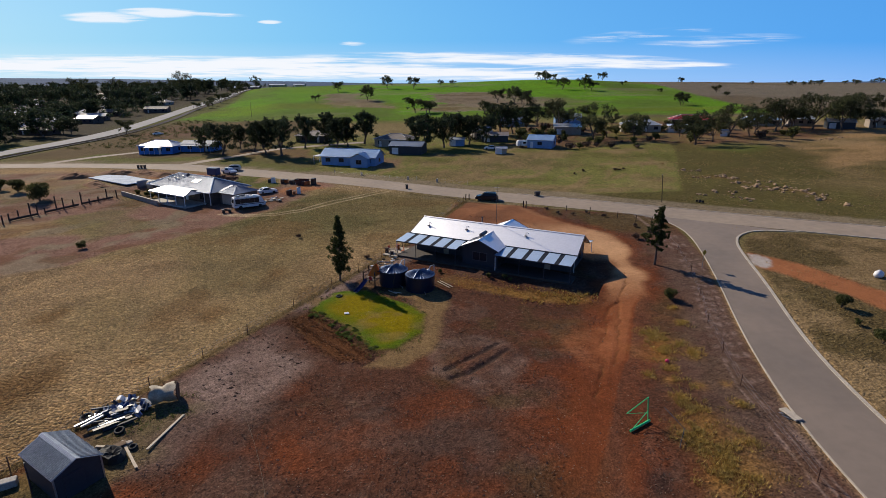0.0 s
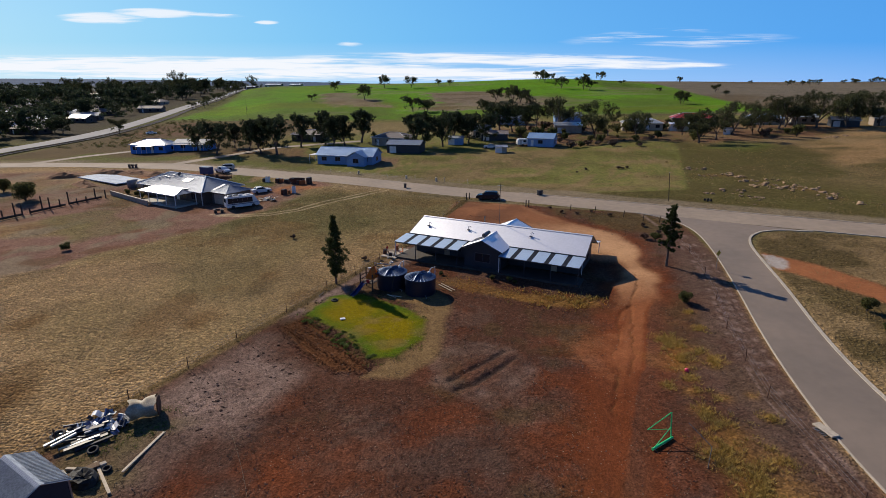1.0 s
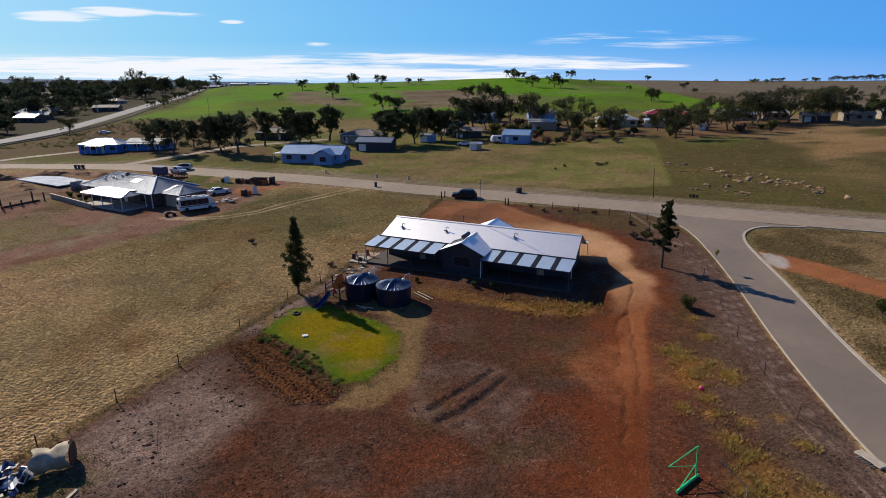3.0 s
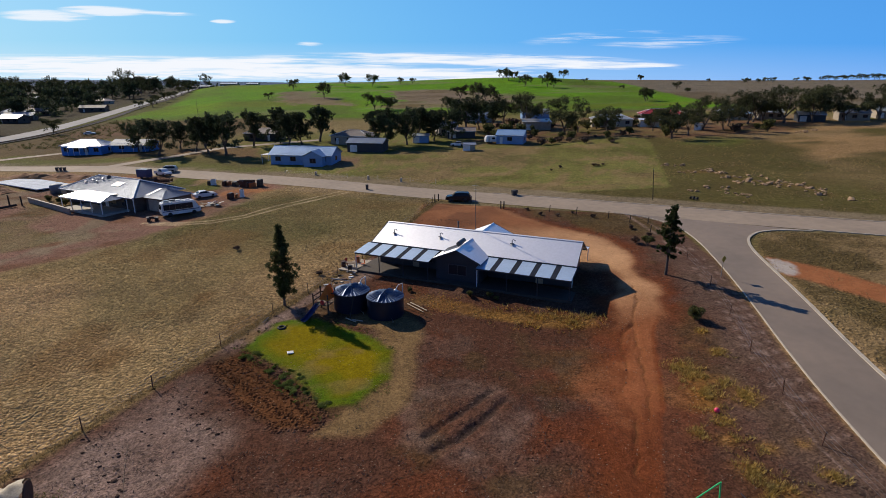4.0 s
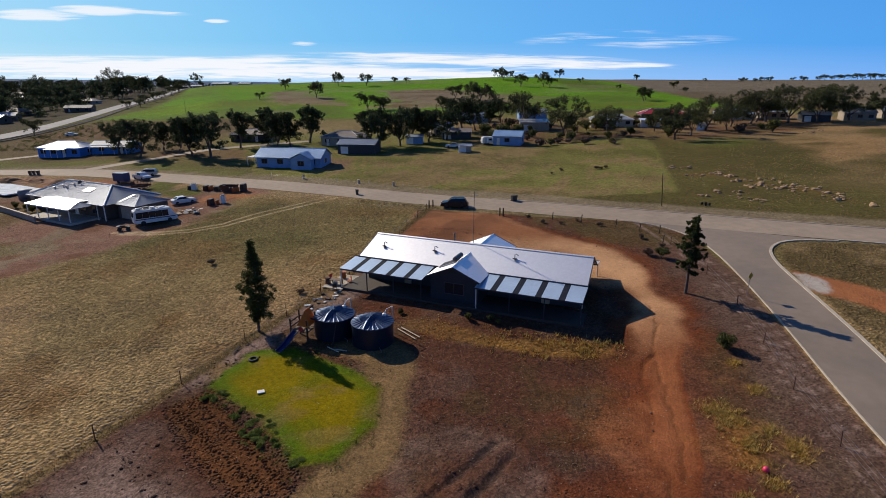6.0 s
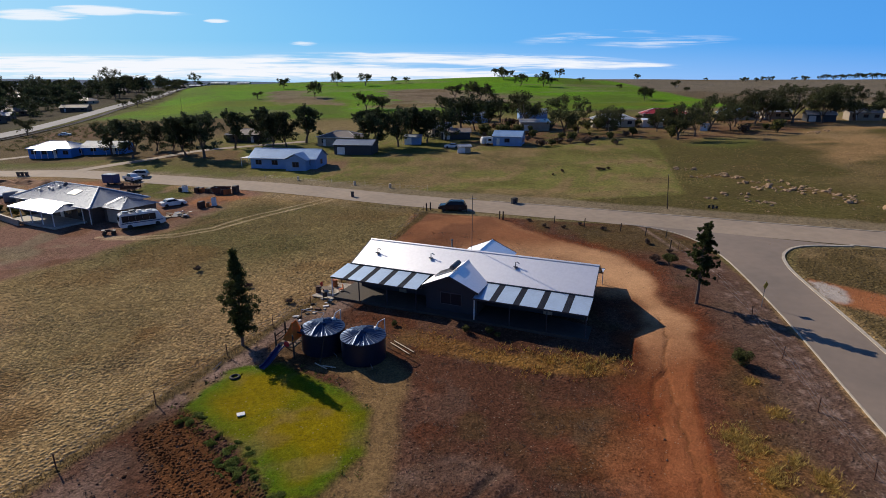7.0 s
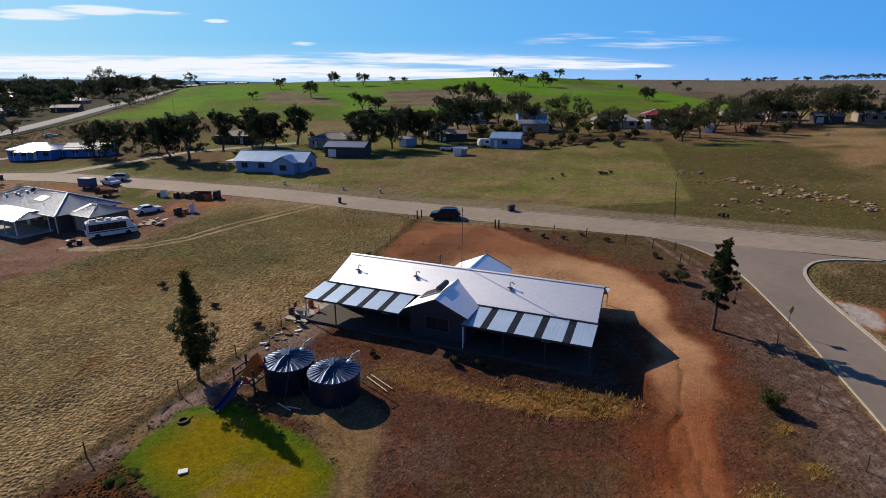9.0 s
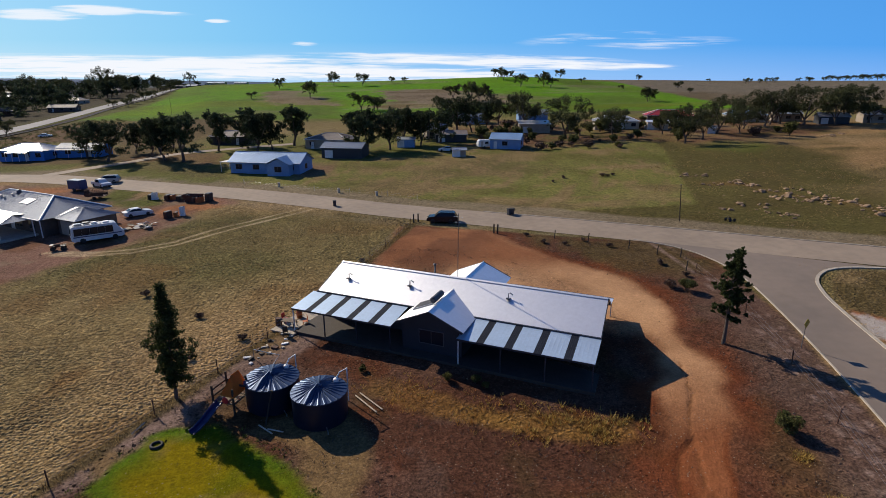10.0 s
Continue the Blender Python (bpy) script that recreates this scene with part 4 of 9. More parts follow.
me.loops.add(faces.size)
me.loops.foreach_set("vertex_index", faces.reshape(-1))
me.polygons.add(len(faces))
me.polygons.foreach_set("loop_start", np.arange(0, faces.size, 4, dtype=np.int32))
me.polygons.foreach_set("use_smooth", np.ones(len(faces), bool))
me.update()
soil = me.attributes.new("soil", "FLOAT_COLOR", "POINT")
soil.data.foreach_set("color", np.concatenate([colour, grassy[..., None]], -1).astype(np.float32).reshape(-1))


def ground_material():
    m = bpy.data.materials.new("soil_and_grass")
    m.use_nodes = True
    nodes, links = m.node_tree.nodes, m.node_tree.links
    bsdf = nodes["Principled BSDF"]
    att = nodes.new("ShaderNodeAttribute")
    att.attribute_name = "soil"
    coord = nodes.new("ShaderNodeTexCoord")

    def noise_at(scale, detail, stretch=(1, 1, 1)):
        mp = nodes.new("ShaderNodeMapping")
        mp.inputs["Scale"].default_value = stretch
        links.new(coord.outputs["Object"], mp.inputs[0])
        n = nodes.new("ShaderNodeTexNoise")
        n.inputs["Scale"].default_value, n.inputs["Detail"].default_value, n.inputs["Roughness"].default_value = scale, detail, 0.65
        links.new(mp.outputs[0], n.inputs["Vector"])
        return n.outputs[0]

    def ranged(v, low, high, out_low, out_high):
        r = nodes.new("ShaderNodeMapRange")
        for k, val in enumerate((low, high, out_low, out_high)):
            r.inputs[k + 1].default_value = val
        links.new(v, r.inputs[0])
        return r.outputs[0]

    def times(a, b, op="MULTIPLY"):
        k = nodes.new("ShaderNodeMath")
        k.operation = op
        for q, v in enumerate((a, b)):
            if isinstance(v, float):
                k.inputs[q].default_value = v
            else:
                links.new(v, k.inputs[q])
        return k.outputs[0]

    clods = noise_at(1.9, 6.0)
    grain = noise_at(6.5, 6.0)
    tussock = noise_at(1.3, 5.0, (0.55, 1.25, 1))
    value = times(ranged(grain, 0.36, 0.64, 0.58, 1.42), ranged(clods, 0.35, 0.65, 0.72, 1.28))
    cells = nodes.new("ShaderNodeTexVoronoi")
    cells.feature = "SMOOTH_F1"
    cells.inputs["Scale"].default_value = 2.7
    cells.inputs["Smoothness"].default_value = 0.35
    warp = nodes.new("ShaderNodeVectorMath")
    warp.operation = "MULTIPLY_ADD"
    wnoise = nodes.new("ShaderNodeTexNoise")
    wnoise.inputs["Scale"].default_value = 1.1
    links.new(coord.outputs["Object"], wnoise.inputs["Vector"])
    links.new(wnoise.outputs["Color"], warp.inputs[0])
    warp.inputs[1].default_value = (0.9, 0.9, 0.0)
    links.new(coord.outputs["Object"], warp.inputs[2])
    links.new(warp.outputs[0], cells.inputs["Vector"])
    # cell edges darkened in the colour for shade between tussocks
    lump = ranged(cells.outputs["Distance"], 0.12, 0.62, 1.0, 0.0)
    streak = times(ranged(lump, 0.0, 1.0, 0.74, 1.14), ranged(tussock, 0.36, 0.62, 0.8, 1.15))
    mixed = nodes.new("ShaderNodeMix")
    links.new(att.outputs["Alpha"], mixed.inputs[0])
    mixed.inputs[2].default_value = 1.0
    links.new(streak, mixed.inputs[3])
    value = times(value, mixed.outputs[0])
    calm = nodes.new("ShaderNodeMix")
    links.new(ranged(att.outputs["Alpha"], 0.0, 0.2, 0.3, 1.0), calm.inputs[0])
    calm.inputs[2].default_value = 1.0
    links.new(value, calm.inputs[3])
    value = calm.outputs[0]
    scaled = nodes.new("ShaderNodeVectorMath")
    scaled.operation = "SCALE"
    links.new(att.outputs["Color"], scaled.inputs[0])
    links.new(value, scaled.inputs["Scale"])
    # pale stones and straw bits among the soil
    bits = nodes.new("ShaderNodeTexVoronoi")
    bits.inputs["Scale"].default_value = 2.6
    links.new(coord.outputs["Object"], bits.inputs["Vector"])
    speck = times(ranged(bits.outputs["Distance"], 0.10, 0.17, 1.0, 0.0), ranged(noise_at(0.35, 3.0), 0.42, 0.6, 0.0, 0.6))
    pale = nodes.new("ShaderNodeMix")
    pale.data_type = "RGBA"
    links.new(speck, pale.inputs[0])
    links.new(scaled.outputs[0], pale.inputs[6])
    pale.inputs[7].default_value = (0.30, 0.24, 0.18, 1)
    # dark clumps of dead weed
    clump = nodes.new("ShaderNodeTexVoronoi")
    clump.inputs["Scale"].default_value = 2.3
    links.new(warp.outputs[0], clump.inputs["Vector"])
    dead = times(times(ranged(clump.outputs["Distance"], 0.12, 0.30, 1.0, 0.0), ranged(noise_at(0.5, 4.0), 0.36, 0.56, 0.0, 0.7)), ranged(att.outputs["Alpha"], 0.0, 0.2, 0.15, 1.0))
    dark = nodes.new("ShaderNodeMix")
    dark.data_type = "RGBA"
    links.new(dead, dark.inputs[0])
    links.new(pale.outputs[2], dark.inputs[6])
    dark.inputs[7].default_value = (0.042, 0.030, 0.020, 1)
    links.new(dark.outputs[2], bsdf.inputs["Base Color"])
    bsdf.inputs["Roughness"].default_value = 0.95
    bsdf.inputs["Specular IOR Level"].default_value = 0.03
    bump = nodes.new("ShaderNodeBump")
    bump.inputs["Strength"].default_value, bump.inputs["Distance"].default_value = 1.0, 0.16
    high = times(times(lump, att.outputs["Alpha"]), 0.75)
    links.new(times(high, times(grain, 0.55), "ADD"), bump.inputs["Height"])
    links.new(bump.outputs[0], bsdf.inputs["Normal"])
    return m


me.materials.append(ground_material())
tagged(new("ground", me), "red soil yard, dry grass paddocks and green hills", "ground", kind="structure")


def resample(line, step):
    out = [Vector(line[0])]
    for a, b in zip(line, line[1:]):
        a, b = Vector(a), Vector(b)
        n = max(1, int((b - a).length / step))
        out += [a.lerp(b, (k + 1) / n) for k in range(n)]
    return out


def rounded(line, times=2):
    for _ in range(times):
        out = [line[0]]
        for (ax, ay), (bx, by) in zip(line, line[1:]):
            out += [(ax * 0.75 + bx * 0.25, ay * 0.75 + by * 0.25), (ax * 0.25 + bx * 0.75, ay * 0.25 + by * 0.75)]
        line = out + [line[-1]]
    return line


def offset(line, by):
    out = []
    for k, p in enumerate(line):
        a, b = Vector(line[max(k - 1, 0)]), Vector(line[min(k + 1, len(line) - 1)])
        d = (b - a).normalized()
        out.append((p[0] - d.y * by, p[1] + d.x * by))
    return out


def sheet_between(left, right, lift, across=6):
    b = Build()
    rows = []
    for p, q in zip(left, right):
        row = []
        for k in range(across + 1):
            v = Vector(p[:2]).lerp(Vector(q[:2]), k / across)
            row.append((v.x, v.y, G(v.x, v.y) + lift))
        rows.append(row)
    b.v = [p for row in rows for p in row]
    w = across + 1
    b.f = [(r * w + k, r * w + k + 1, (r + 1) * w + k + 1, (r + 1) * w + k) for r in range(len(rows) - 1) for k in range(across)]
    return b


def kerb_along(line, wide, high):
    b = Build()
    pts = [tuple(p)[:2] for p in line]
    inner, outer = offset(pts, wide / 2), offset(pts, -wide / 2)
    for (px, py), (qx, qy) in zip(inner, outer):
        z, z2 = G(px, py), G(qx, qy)
        b.v += [(px, py, z - 0.15), (px, py, z + high), (qx, qy, z2 + high), (qx, qy, z2 - 0.15)]
    n = len(pts)
    for k in range(n - 1):
        for e in range(3):
            b.f.append((k * 4 + e, k * 4 + e + 1, (k + 1) * 4 + e + 1, (k + 1) * 4 + e))
    return b


MAIN = rounded([(-300, 176), (-200, 171), (-139, 167.5), (-102, 166), (-78, 161), (-47.4, 147), (-27, 138), (-11.5, 129), (2, 120.3), (22.5, 109.8), (43, 98.6), (60, 89), (80, 79), (110, 64), (150, 44), (220, 10)])
MAIN = [tuple(p) for p in resample(MAIN, 2.5)]
tagged(part("main_road", sheet_between(offset(MAIN, 3.9), offset(MAIN, -3.9), 0.05, 4), PALE_ROAD), "pale worn sealed road across the paddocks", "road", kind="structure")
EDGE_L = [(27.2, -40), (27.2, 15), (27.4, 28.5), (28.2, 37), (29.9, 45), (32, 53), (35, 63), (38.2, 74.2), (40.3, 83), (40.8, 89), (39.2, 95), (34, 99.8)]
EDGE_R = [(34.0, -40), (34.0, 15), (34.2, 30), (34.7, 37), (35.9, 45), (37.9, 53), (41.0, 63), (44.2, 75), (45.7, 79.7), (48.0, 83.8), (52.2, 86.4), (59, 84.8)]
left_edge, right_edge = rounded(EDGE_L), rounded(EDGE_R)
fine_l, fine_r = [], []
for k in range(len(left_edge) - 1):
    n = max(1, int((Vector(left_edge[k + 1]) - Vector(left_edge[k])).length / 2.0))
    for q in range(n):
        fine_l.append(tuple(Vector(left_edge[k]).lerp(Vector(left_edge[k + 1]), q / n)))
        fine_r.append(tuple(Vector(right_edge[k]).lerp(Vector(right_edge[k + 1]), q / n)))
tagged(part("side_road", sheet_between(fine_l, fine_r, 0.056, 6), ASPHALT), "grey asphalt side road with concrete kerbs", "road", kind="structure")
tagged(part("kerb_west", kerb_along(fine_l, 0.13, 0.10), KERB), "narrow weathered concrete kerb", "kerb", kind="structure")
tagged(part("kerb_east", kerb_along(fine_r, 0.34, 0.13), KERB), "pale tan concrete kerb round the corner", "kerb", kind="structure")
far_kerb = [p for p in offset(MAIN, 3.95) if 15 < p[0] < 150]
tagged(part("kerb_north", kerb_along(far_kerb, 0.2, 0.12), KERB), "pale concrete kerb on the far roadside", "kerb", kind="structure")
near_kerb = [p for p in offset(MAIN, -3.95) if 58.5 < p[0] < 150]
tagged(part("kerb_corner", kerb_along(near_kerb, 0.2, 0.12), KERB), "pale concrete kerb beside the grass island", "kerb", kind="structure")
HIGHWAY = [tuple(p) for p in resample(rounded([(-165, 120), (-161.5, 170), (-160.5, 205), (-158, 228), (-161, 264), (-173, 327), (-194, 427), (-215, 548), (-260, 800), (-360, 1300)]), 6)]
tagged(part("highway", sheet_between(offset(HIGHWAY, 5.0), offset(HIGHWAY, -5.0), 0.10, 4), HIGHWAY_GREY), "pale grey highway into the town", "road", kind="structure")
LANE = [tuple(p) for p in resample(rounded([(-80, 164), (-74, 172), (-66, 184), (-52, 196), (-30, 206)]), 3)]
tagged(part("gravel_lane", sheet_between(offset(LANE, 2.0), offset(LANE, -2.0), 0.06, 2), PALE_ROAD), "pale gravel lane between the trees", "road", kind="structure")
LOOP = [tuple(p) for p in resample(rounded([(-128, 167), (-124, 176), (-118, 188), (-111, 196), (-105, 200)]), 3)]
tagged(part("gravel_drive", sheet_between(offset(LOOP, 1.9), offset(LOOP, -1.9), 0.06, 2), PALE_ROAD), "pale gravel driveway", "road", kind="structure")
RAIL = [tuple(p) for p in resample(rounded([(-152, 130), (-151.5, 188), (-149.5, 230), (-150.5, 248), (-158, 316), (-182, 409), (-203, 530), (-246, 780)]), 5)]
tagged(part("rail_bed", sheet_between(offset(RAIL, 1.7), offset(RAIL, -1.7), 0.35, 2), material("dark_ballast", (0.07, 0.065, 0.065), (0.05, 0.046, 0.046), 1.0, 0.95, dirt=0.3)), "dark ballast bed of a railway beside the highway", "railway", kind="structure")
for side in (-0.72, 0.72):
    tagged(part("rail", Build().tube([(x, y, G(x, y) + 0.46) for x, y in offset(RAIL, side)], 0.09, 4), RUST), "dark steel rail on ballast", "rail", kind="structure")


# ---------------------------------------------------------------- the homestead
HOME = pose(8.06, 77.76, 0.93, 0, 0, -27.3)


def window_in(parent, centre, wide, high, face="y", frame_mat=None, depth=0.08, sign=-1):
    """A framed window on a wall; face is the axis that it looks along."""
    cx, cy, cz = centre
    fr, pane = Build(), Build()
    t = 0.06
    for dx, dz, w, h in ((0, high / 2, wide + t, t), (0, -high / 2, wide + t, t), (wide / 2, 0, t, high), (-wide / 2, 0, t, high), (0, 0, t * 0.7, high)):
        fr.box((dx, 0, dz), (w, depth, h))
    pane.box((0, 0, 0), (wide - 0.02, depth * 0.5, high - 0.02))
    m = pose(cx, cy, cz, 0, 0, 0 if face == "y" else 90)
    w = part("window", fr, frame_mat or WINDOW_TRIM, parent, at=m)
    part("pane", pane, GLASS, w)
    return w


def home():
    h = thing("homestead", HOME, "long white-roofed farmhouse with striped verandahs on bare soil", "house")
    walls = Build()
    walls.box((0.2, 0.1, 1.35), (24.6, 6.4, 2.7))
    for x in (-12.05, 12.45):
        walls.add([(x - 0.05, -3.1, 2.69), (x + 0.05, -3.1, 2.69), (x - 0.05, 3.3, 2.69), (x + 0.05, 3.3, 2.69), (x - 0.05, 0, 4.55), (x + 0.05, 0, 4.55)],
                  [(0, 2, 4), (1, 5, 3), (0, 4, 5, 1), (2, 3, 5, 4), (0, 1, 3, 2)])
    part("wall", walls, SHADE_DARK_WALL, h)
    wing = Build().box((-0.1, -4.55, 1.25), (5.4, 2.9, 2.5))
    part("rear_wing_wall", Build().box((-0.1, 4.9, 1.25), (5.4, 3.2, 2.5)), SHADE_DARK_WALL, h)
    wing.add([(-2.75, -6.35, 2.5), (2.75, -6.35, 2.5), (0, -6.35, 3.82), (-2.75, -6.25, 2.5), (2.75, -6.25, 2.5), (0, -6.25, 3.82)], [(0, 1, 2), (5, 4, 3), (0, 3, 4, 1), (1, 4, 5, 2), (2, 5, 3, 0)])
    part("wing_wall", wing, SHADE_DARK_WALL, h)
    slab_b = Build().box((0, -0.4, -0.32), (26.8, 13.4, 0.7))
    part("floor_slab", slab_b, SHADE_DARK_PAVING, h)
    # main roof: two ribbed slopes
    part("roof_front", corrugated((-13.0, -3.55, 2.80), (13.2, -3.55, 2.80), (13.2, 0, 4.72), (-12.4, 0, 4.72)), WHITE_ROOF, h, smooth=True)
    part("roof_back", corrugated((13.2, 3.55, 2.80), (-13.0, 3.55, 2.80), (-12.4, 0, 4.72), (13.2, 0, 4.72)), WHITE_ROOF, h, smooth=True)
    part("ridge_cap", Build().prism([(-0.16, -0.06), (0, 0.03), (0.16, -0.06), (0, -0.02)], 25.6, pose(0.4, 0, 4.76, 0, 0, 90)), WHITE_ROOF, h)
    for x, top_x in ((-13.02, -12.42), (13.22, 13.22)):
        b = Build()
        for s in (-1, 1):
            b.slab([(x - 0.03, s * 3.6, 2.80), (x + 0.03, s * 3.6, 2.80), (top_x + 0.03, 0, 4.74), (top_x - 0.03, 0, 4.74)], 0.2)
        part("barge_board", b, DARK_TRIM, h)
    for s in (-1, 1):
        part("gutter", Build().box((0.1, s * 3.62, 2.74), (26.3, 0.13, 0.11)), DARK_TRIM, h)
    # front and back gables
    cx = 0.0
    for s, y_end, name in ((-1, -6.8, "front"), (1, 7.2, "back")):
        y_in = s * 1.28
        top, low, half = 4.02, 2.70, 3.0
        for k in (-1, 1):
            b = corrugated((cx + k * half, y_end, low), (cx + k * half, s * 3.5, low), (cx, y_in, top), (cx, y_end, top))
            part("gable_roof_" + name, b, WHITE_ROOF, h, smooth=True)
            v = Build().slab([(cx + k * half, s * 3.5, low + 0.02), (cx + k * (half + 0.35), s * 3.55, 2.80), (cx, y_in - s * 0.35, top + 0.08), (cx, y_in, top + 0.02)], 0.03)
            part("valley_flashing", v, WHITE_ROOF, h)
            part("gable_barge", Build().slab([(cx + k * half, y_end + s * 0.05, low + 0.03), (cx, y_end + s * 0.05, top + 0.04), (cx, y_end - s * 0.02, top + 0.04), (cx + k * half, y_end - s * 0.02, low + 0.03)], 0.18), DARK_TRIM, h)
        part("gable_ridge", Build().tube([(cx, y_end, top + 0.02), (cx, y_in, top + 0.02)], 0.05, 6), WHITE_ROOF, h)
        if s > 0:
            b = Build().add([(cx - 2.8, y_end - 0.3, 2.6), (cx + 2.8, y_end - 0.3, 2.6), (cx, y_end - 0.3, 3.78), (cx - 2.8, y_end - 0.4, 2.6), (cx + 2.8, y_end - 0.4, 2.6), (cx, y_end - 0.4, 3.78)], [(0, 2, 1), (3, 4, 5), (0, 1, 4, 3), (1, 2, 5, 4), (2, 0, 3, 5)])
            part("gable_infill", b, SHADE_DARK_WALL, h)
    # verandahs: pale sheets with dark tinted strips between
    for x0, x1 in ((-13.45, -3.35), (2.55, 13.25)):
        n, strip = 5, 0.62
        wide = (x1 - x0 - strip * (n - 1)) / n
        x = x0
        for k in range(n):
            part("verandah_sheet", Build().ribbed((x, -7.1, 2.30), (x + wide, -7.1, 2.30), (x + wide, -3.62, 2.70), (x, -3.62, 2.70), 0.3, 0.003), VERANDAH_SHEET, h)
            x += wide
            if k < n - 1:
                part("tinted_strip", Build().ribbed((x, -7.08, 2.29), (x + strip, -7.08, 2.29), (x + strip, -3.62, 2.69), (x, -3.62, 2.69), 0.15, 0.006), DARK_SHEET, h)
                x += strip
        part("verandah_beam", Build().box(((x0 + x1) / 2, -7.02, 2.19), (x1 - x0, 0.08, 0.16)), DARK_TRIM, h)
        posts = np.linspace(x0 + 0.12, x1 - 0.12, 4)
        for px in posts:
            # first post kept white, the others coloured dark for verandah shade
            part("verandah_post", Build().box((px, -6.98, 1.06), (0.09, 0.09, 2.2)), WHITE_TRIM if px == posts[0] else DARK_TRIM, h)
        for k in range(8):
            rx = x0 + (k + 0.5) * (x1 - x0) / 8
            part("rafter", Build().tube([(rx, -7.0, 2.22), (rx, -3.6, 2.62)], 0.035, 4), DARK_TRIM, h)
    for x0, x1 in ((-13.3, -3.3), (3.1, 13.2)):
        part("back_verandah_roof", corrugated((x1, 6.2, 2.36), (x0, 6.2, 2.36), (x0, 3.6, 2.74), (x1, 3.6, 2.74)), WHITE_ROOF, h, smooth=True)
        part("back_gutter", Build().box(((x0 + x1) / 2, 6.26, 2.33), (x1 - x0, 0.12, 0.11)), DARK_TRIM, h)
        for px in np.linspace(x0 + 0.15, x1 - 0.15, 4):
            part("back_post", Build().box((px, 6.05, 1.1), (0.09, 0.09, 2.4)), WHITE_TRIM, h)
    # windows and doors under the verandahs
    for x in (-11.2, -8.6, -5.4, 4.6, 7.4, 10.6):
        window_in(h, (x, -3.12, 1.45), 1.5, 1.3)
    for x in (-6.9, 9.0):
        d = part("door", Build().box((x, -3.13, 1.03), (0.86, 0.07, 2.04)), TAN_WALL, h)
        part("handle", Build().box((x + 0.34, -3.19, 1.0), (0.12, 0.05, 0.03)), STEEL, d)
    window_in(h, (-0.1, -6.02, 1.4), 2.2, 1.2)
    window_in(h, (12.62, 0.4, 1.5), 1.2, 1.1, "x")
    # flues, vents and the solar heater
    for x, y in ((-10.6, -1.75), (-4.2, -1.55), (5.1, -1.35)):
        z = 4.72 + y * 0.541
        v = part("roof_vent", Build().tube([(x, y, z - 0.1), (x, y, z + 0.42), (x + 0.16, y - 0.02, z + 0.5), (x + 0.42, y - 0.05, z + 0.36)], 0.055, 8), STEEL, h)
        part("vent_collar", Build().box((x + 0.05, y - 0.2, z + 0.02), (0.4, 0.3, 0.05), pose(0, 0, 0.0)), DARK_TRIM, v)
    fl = part("flue", Build().tube([(-2.6, 0.55, 4.2), (-2.6, 0.55, 5.45)], 0.09, 10), DARK_TRIM, h)
    part("cowl", Build().lathe([(0.15, 5.42), (0.16, 5.5), (0.02, 5.58)], 12, pose(-2.6, 0.55, 0)), DARK_TRIM, fl)
    tilt = math.degrees(math.atan2(1.32, 3.0))
    panel_at = pose(cx - 1.45, -4.0, 3.47, 0, -tilt, 0)
    sp = part("solar_collector", Build().box((0, 0, 0), (1.9, 1.5, 0.09)), DARK_SHEET, h, at=panel_at)
    part("collector_frame", Build().box((0, -0.78, 0), (1.96, 0.05, 0.12)).box((0, 0.78, 0), (1.96, 0.05, 0.12)).box((0.97, 0, 0), (0.05, 1.6, 0.12)).box((-0.97, 0, 0), (0.05, 1.6, 0.12)), STEEL, sp)
    part("hot_water_tank", Build().tube([(1.25, -0.98, 0.3), (1.25, -0.92, 0.3), (1.25, 0.92, 0.3), (1.25, 0.98, 0.3)], [0.2, 0.27, 0.27, 0.2], 16), DARK_TRIM, sp, smooth=False)
    # antenna mast behind the house
    mast = part("antenna_mast", Build().tube([(-0.2, 0.3, 4.4), (-0.2, 0.3, 10.6)], 0.032, 6), DARK_TRIM, h)
    part("antenna_arm", Build().tube([(-0.65, 0.3, 10.3), (0.25, 0.3, 10.3)], 0.02, 4), STEEL, mast)
    part("antenna_arm", Build().tube([(-0.5, 0.3, 9.8), (0.1, 0.3, 9.8)], 0.02, 4), STEEL, mast)
    part("downpipe", Build().tube([(13.1, -3.4, 2.7), (12.75, -3.2, 2.4), (12.75, -3.2, 0.1)], 0.05, 6), WHITE_TRIM, h)


home()


def local(x, y, z=0.0):
    p = HOME @ Vector((x, y, z))
    return p.x, p.y, p.z


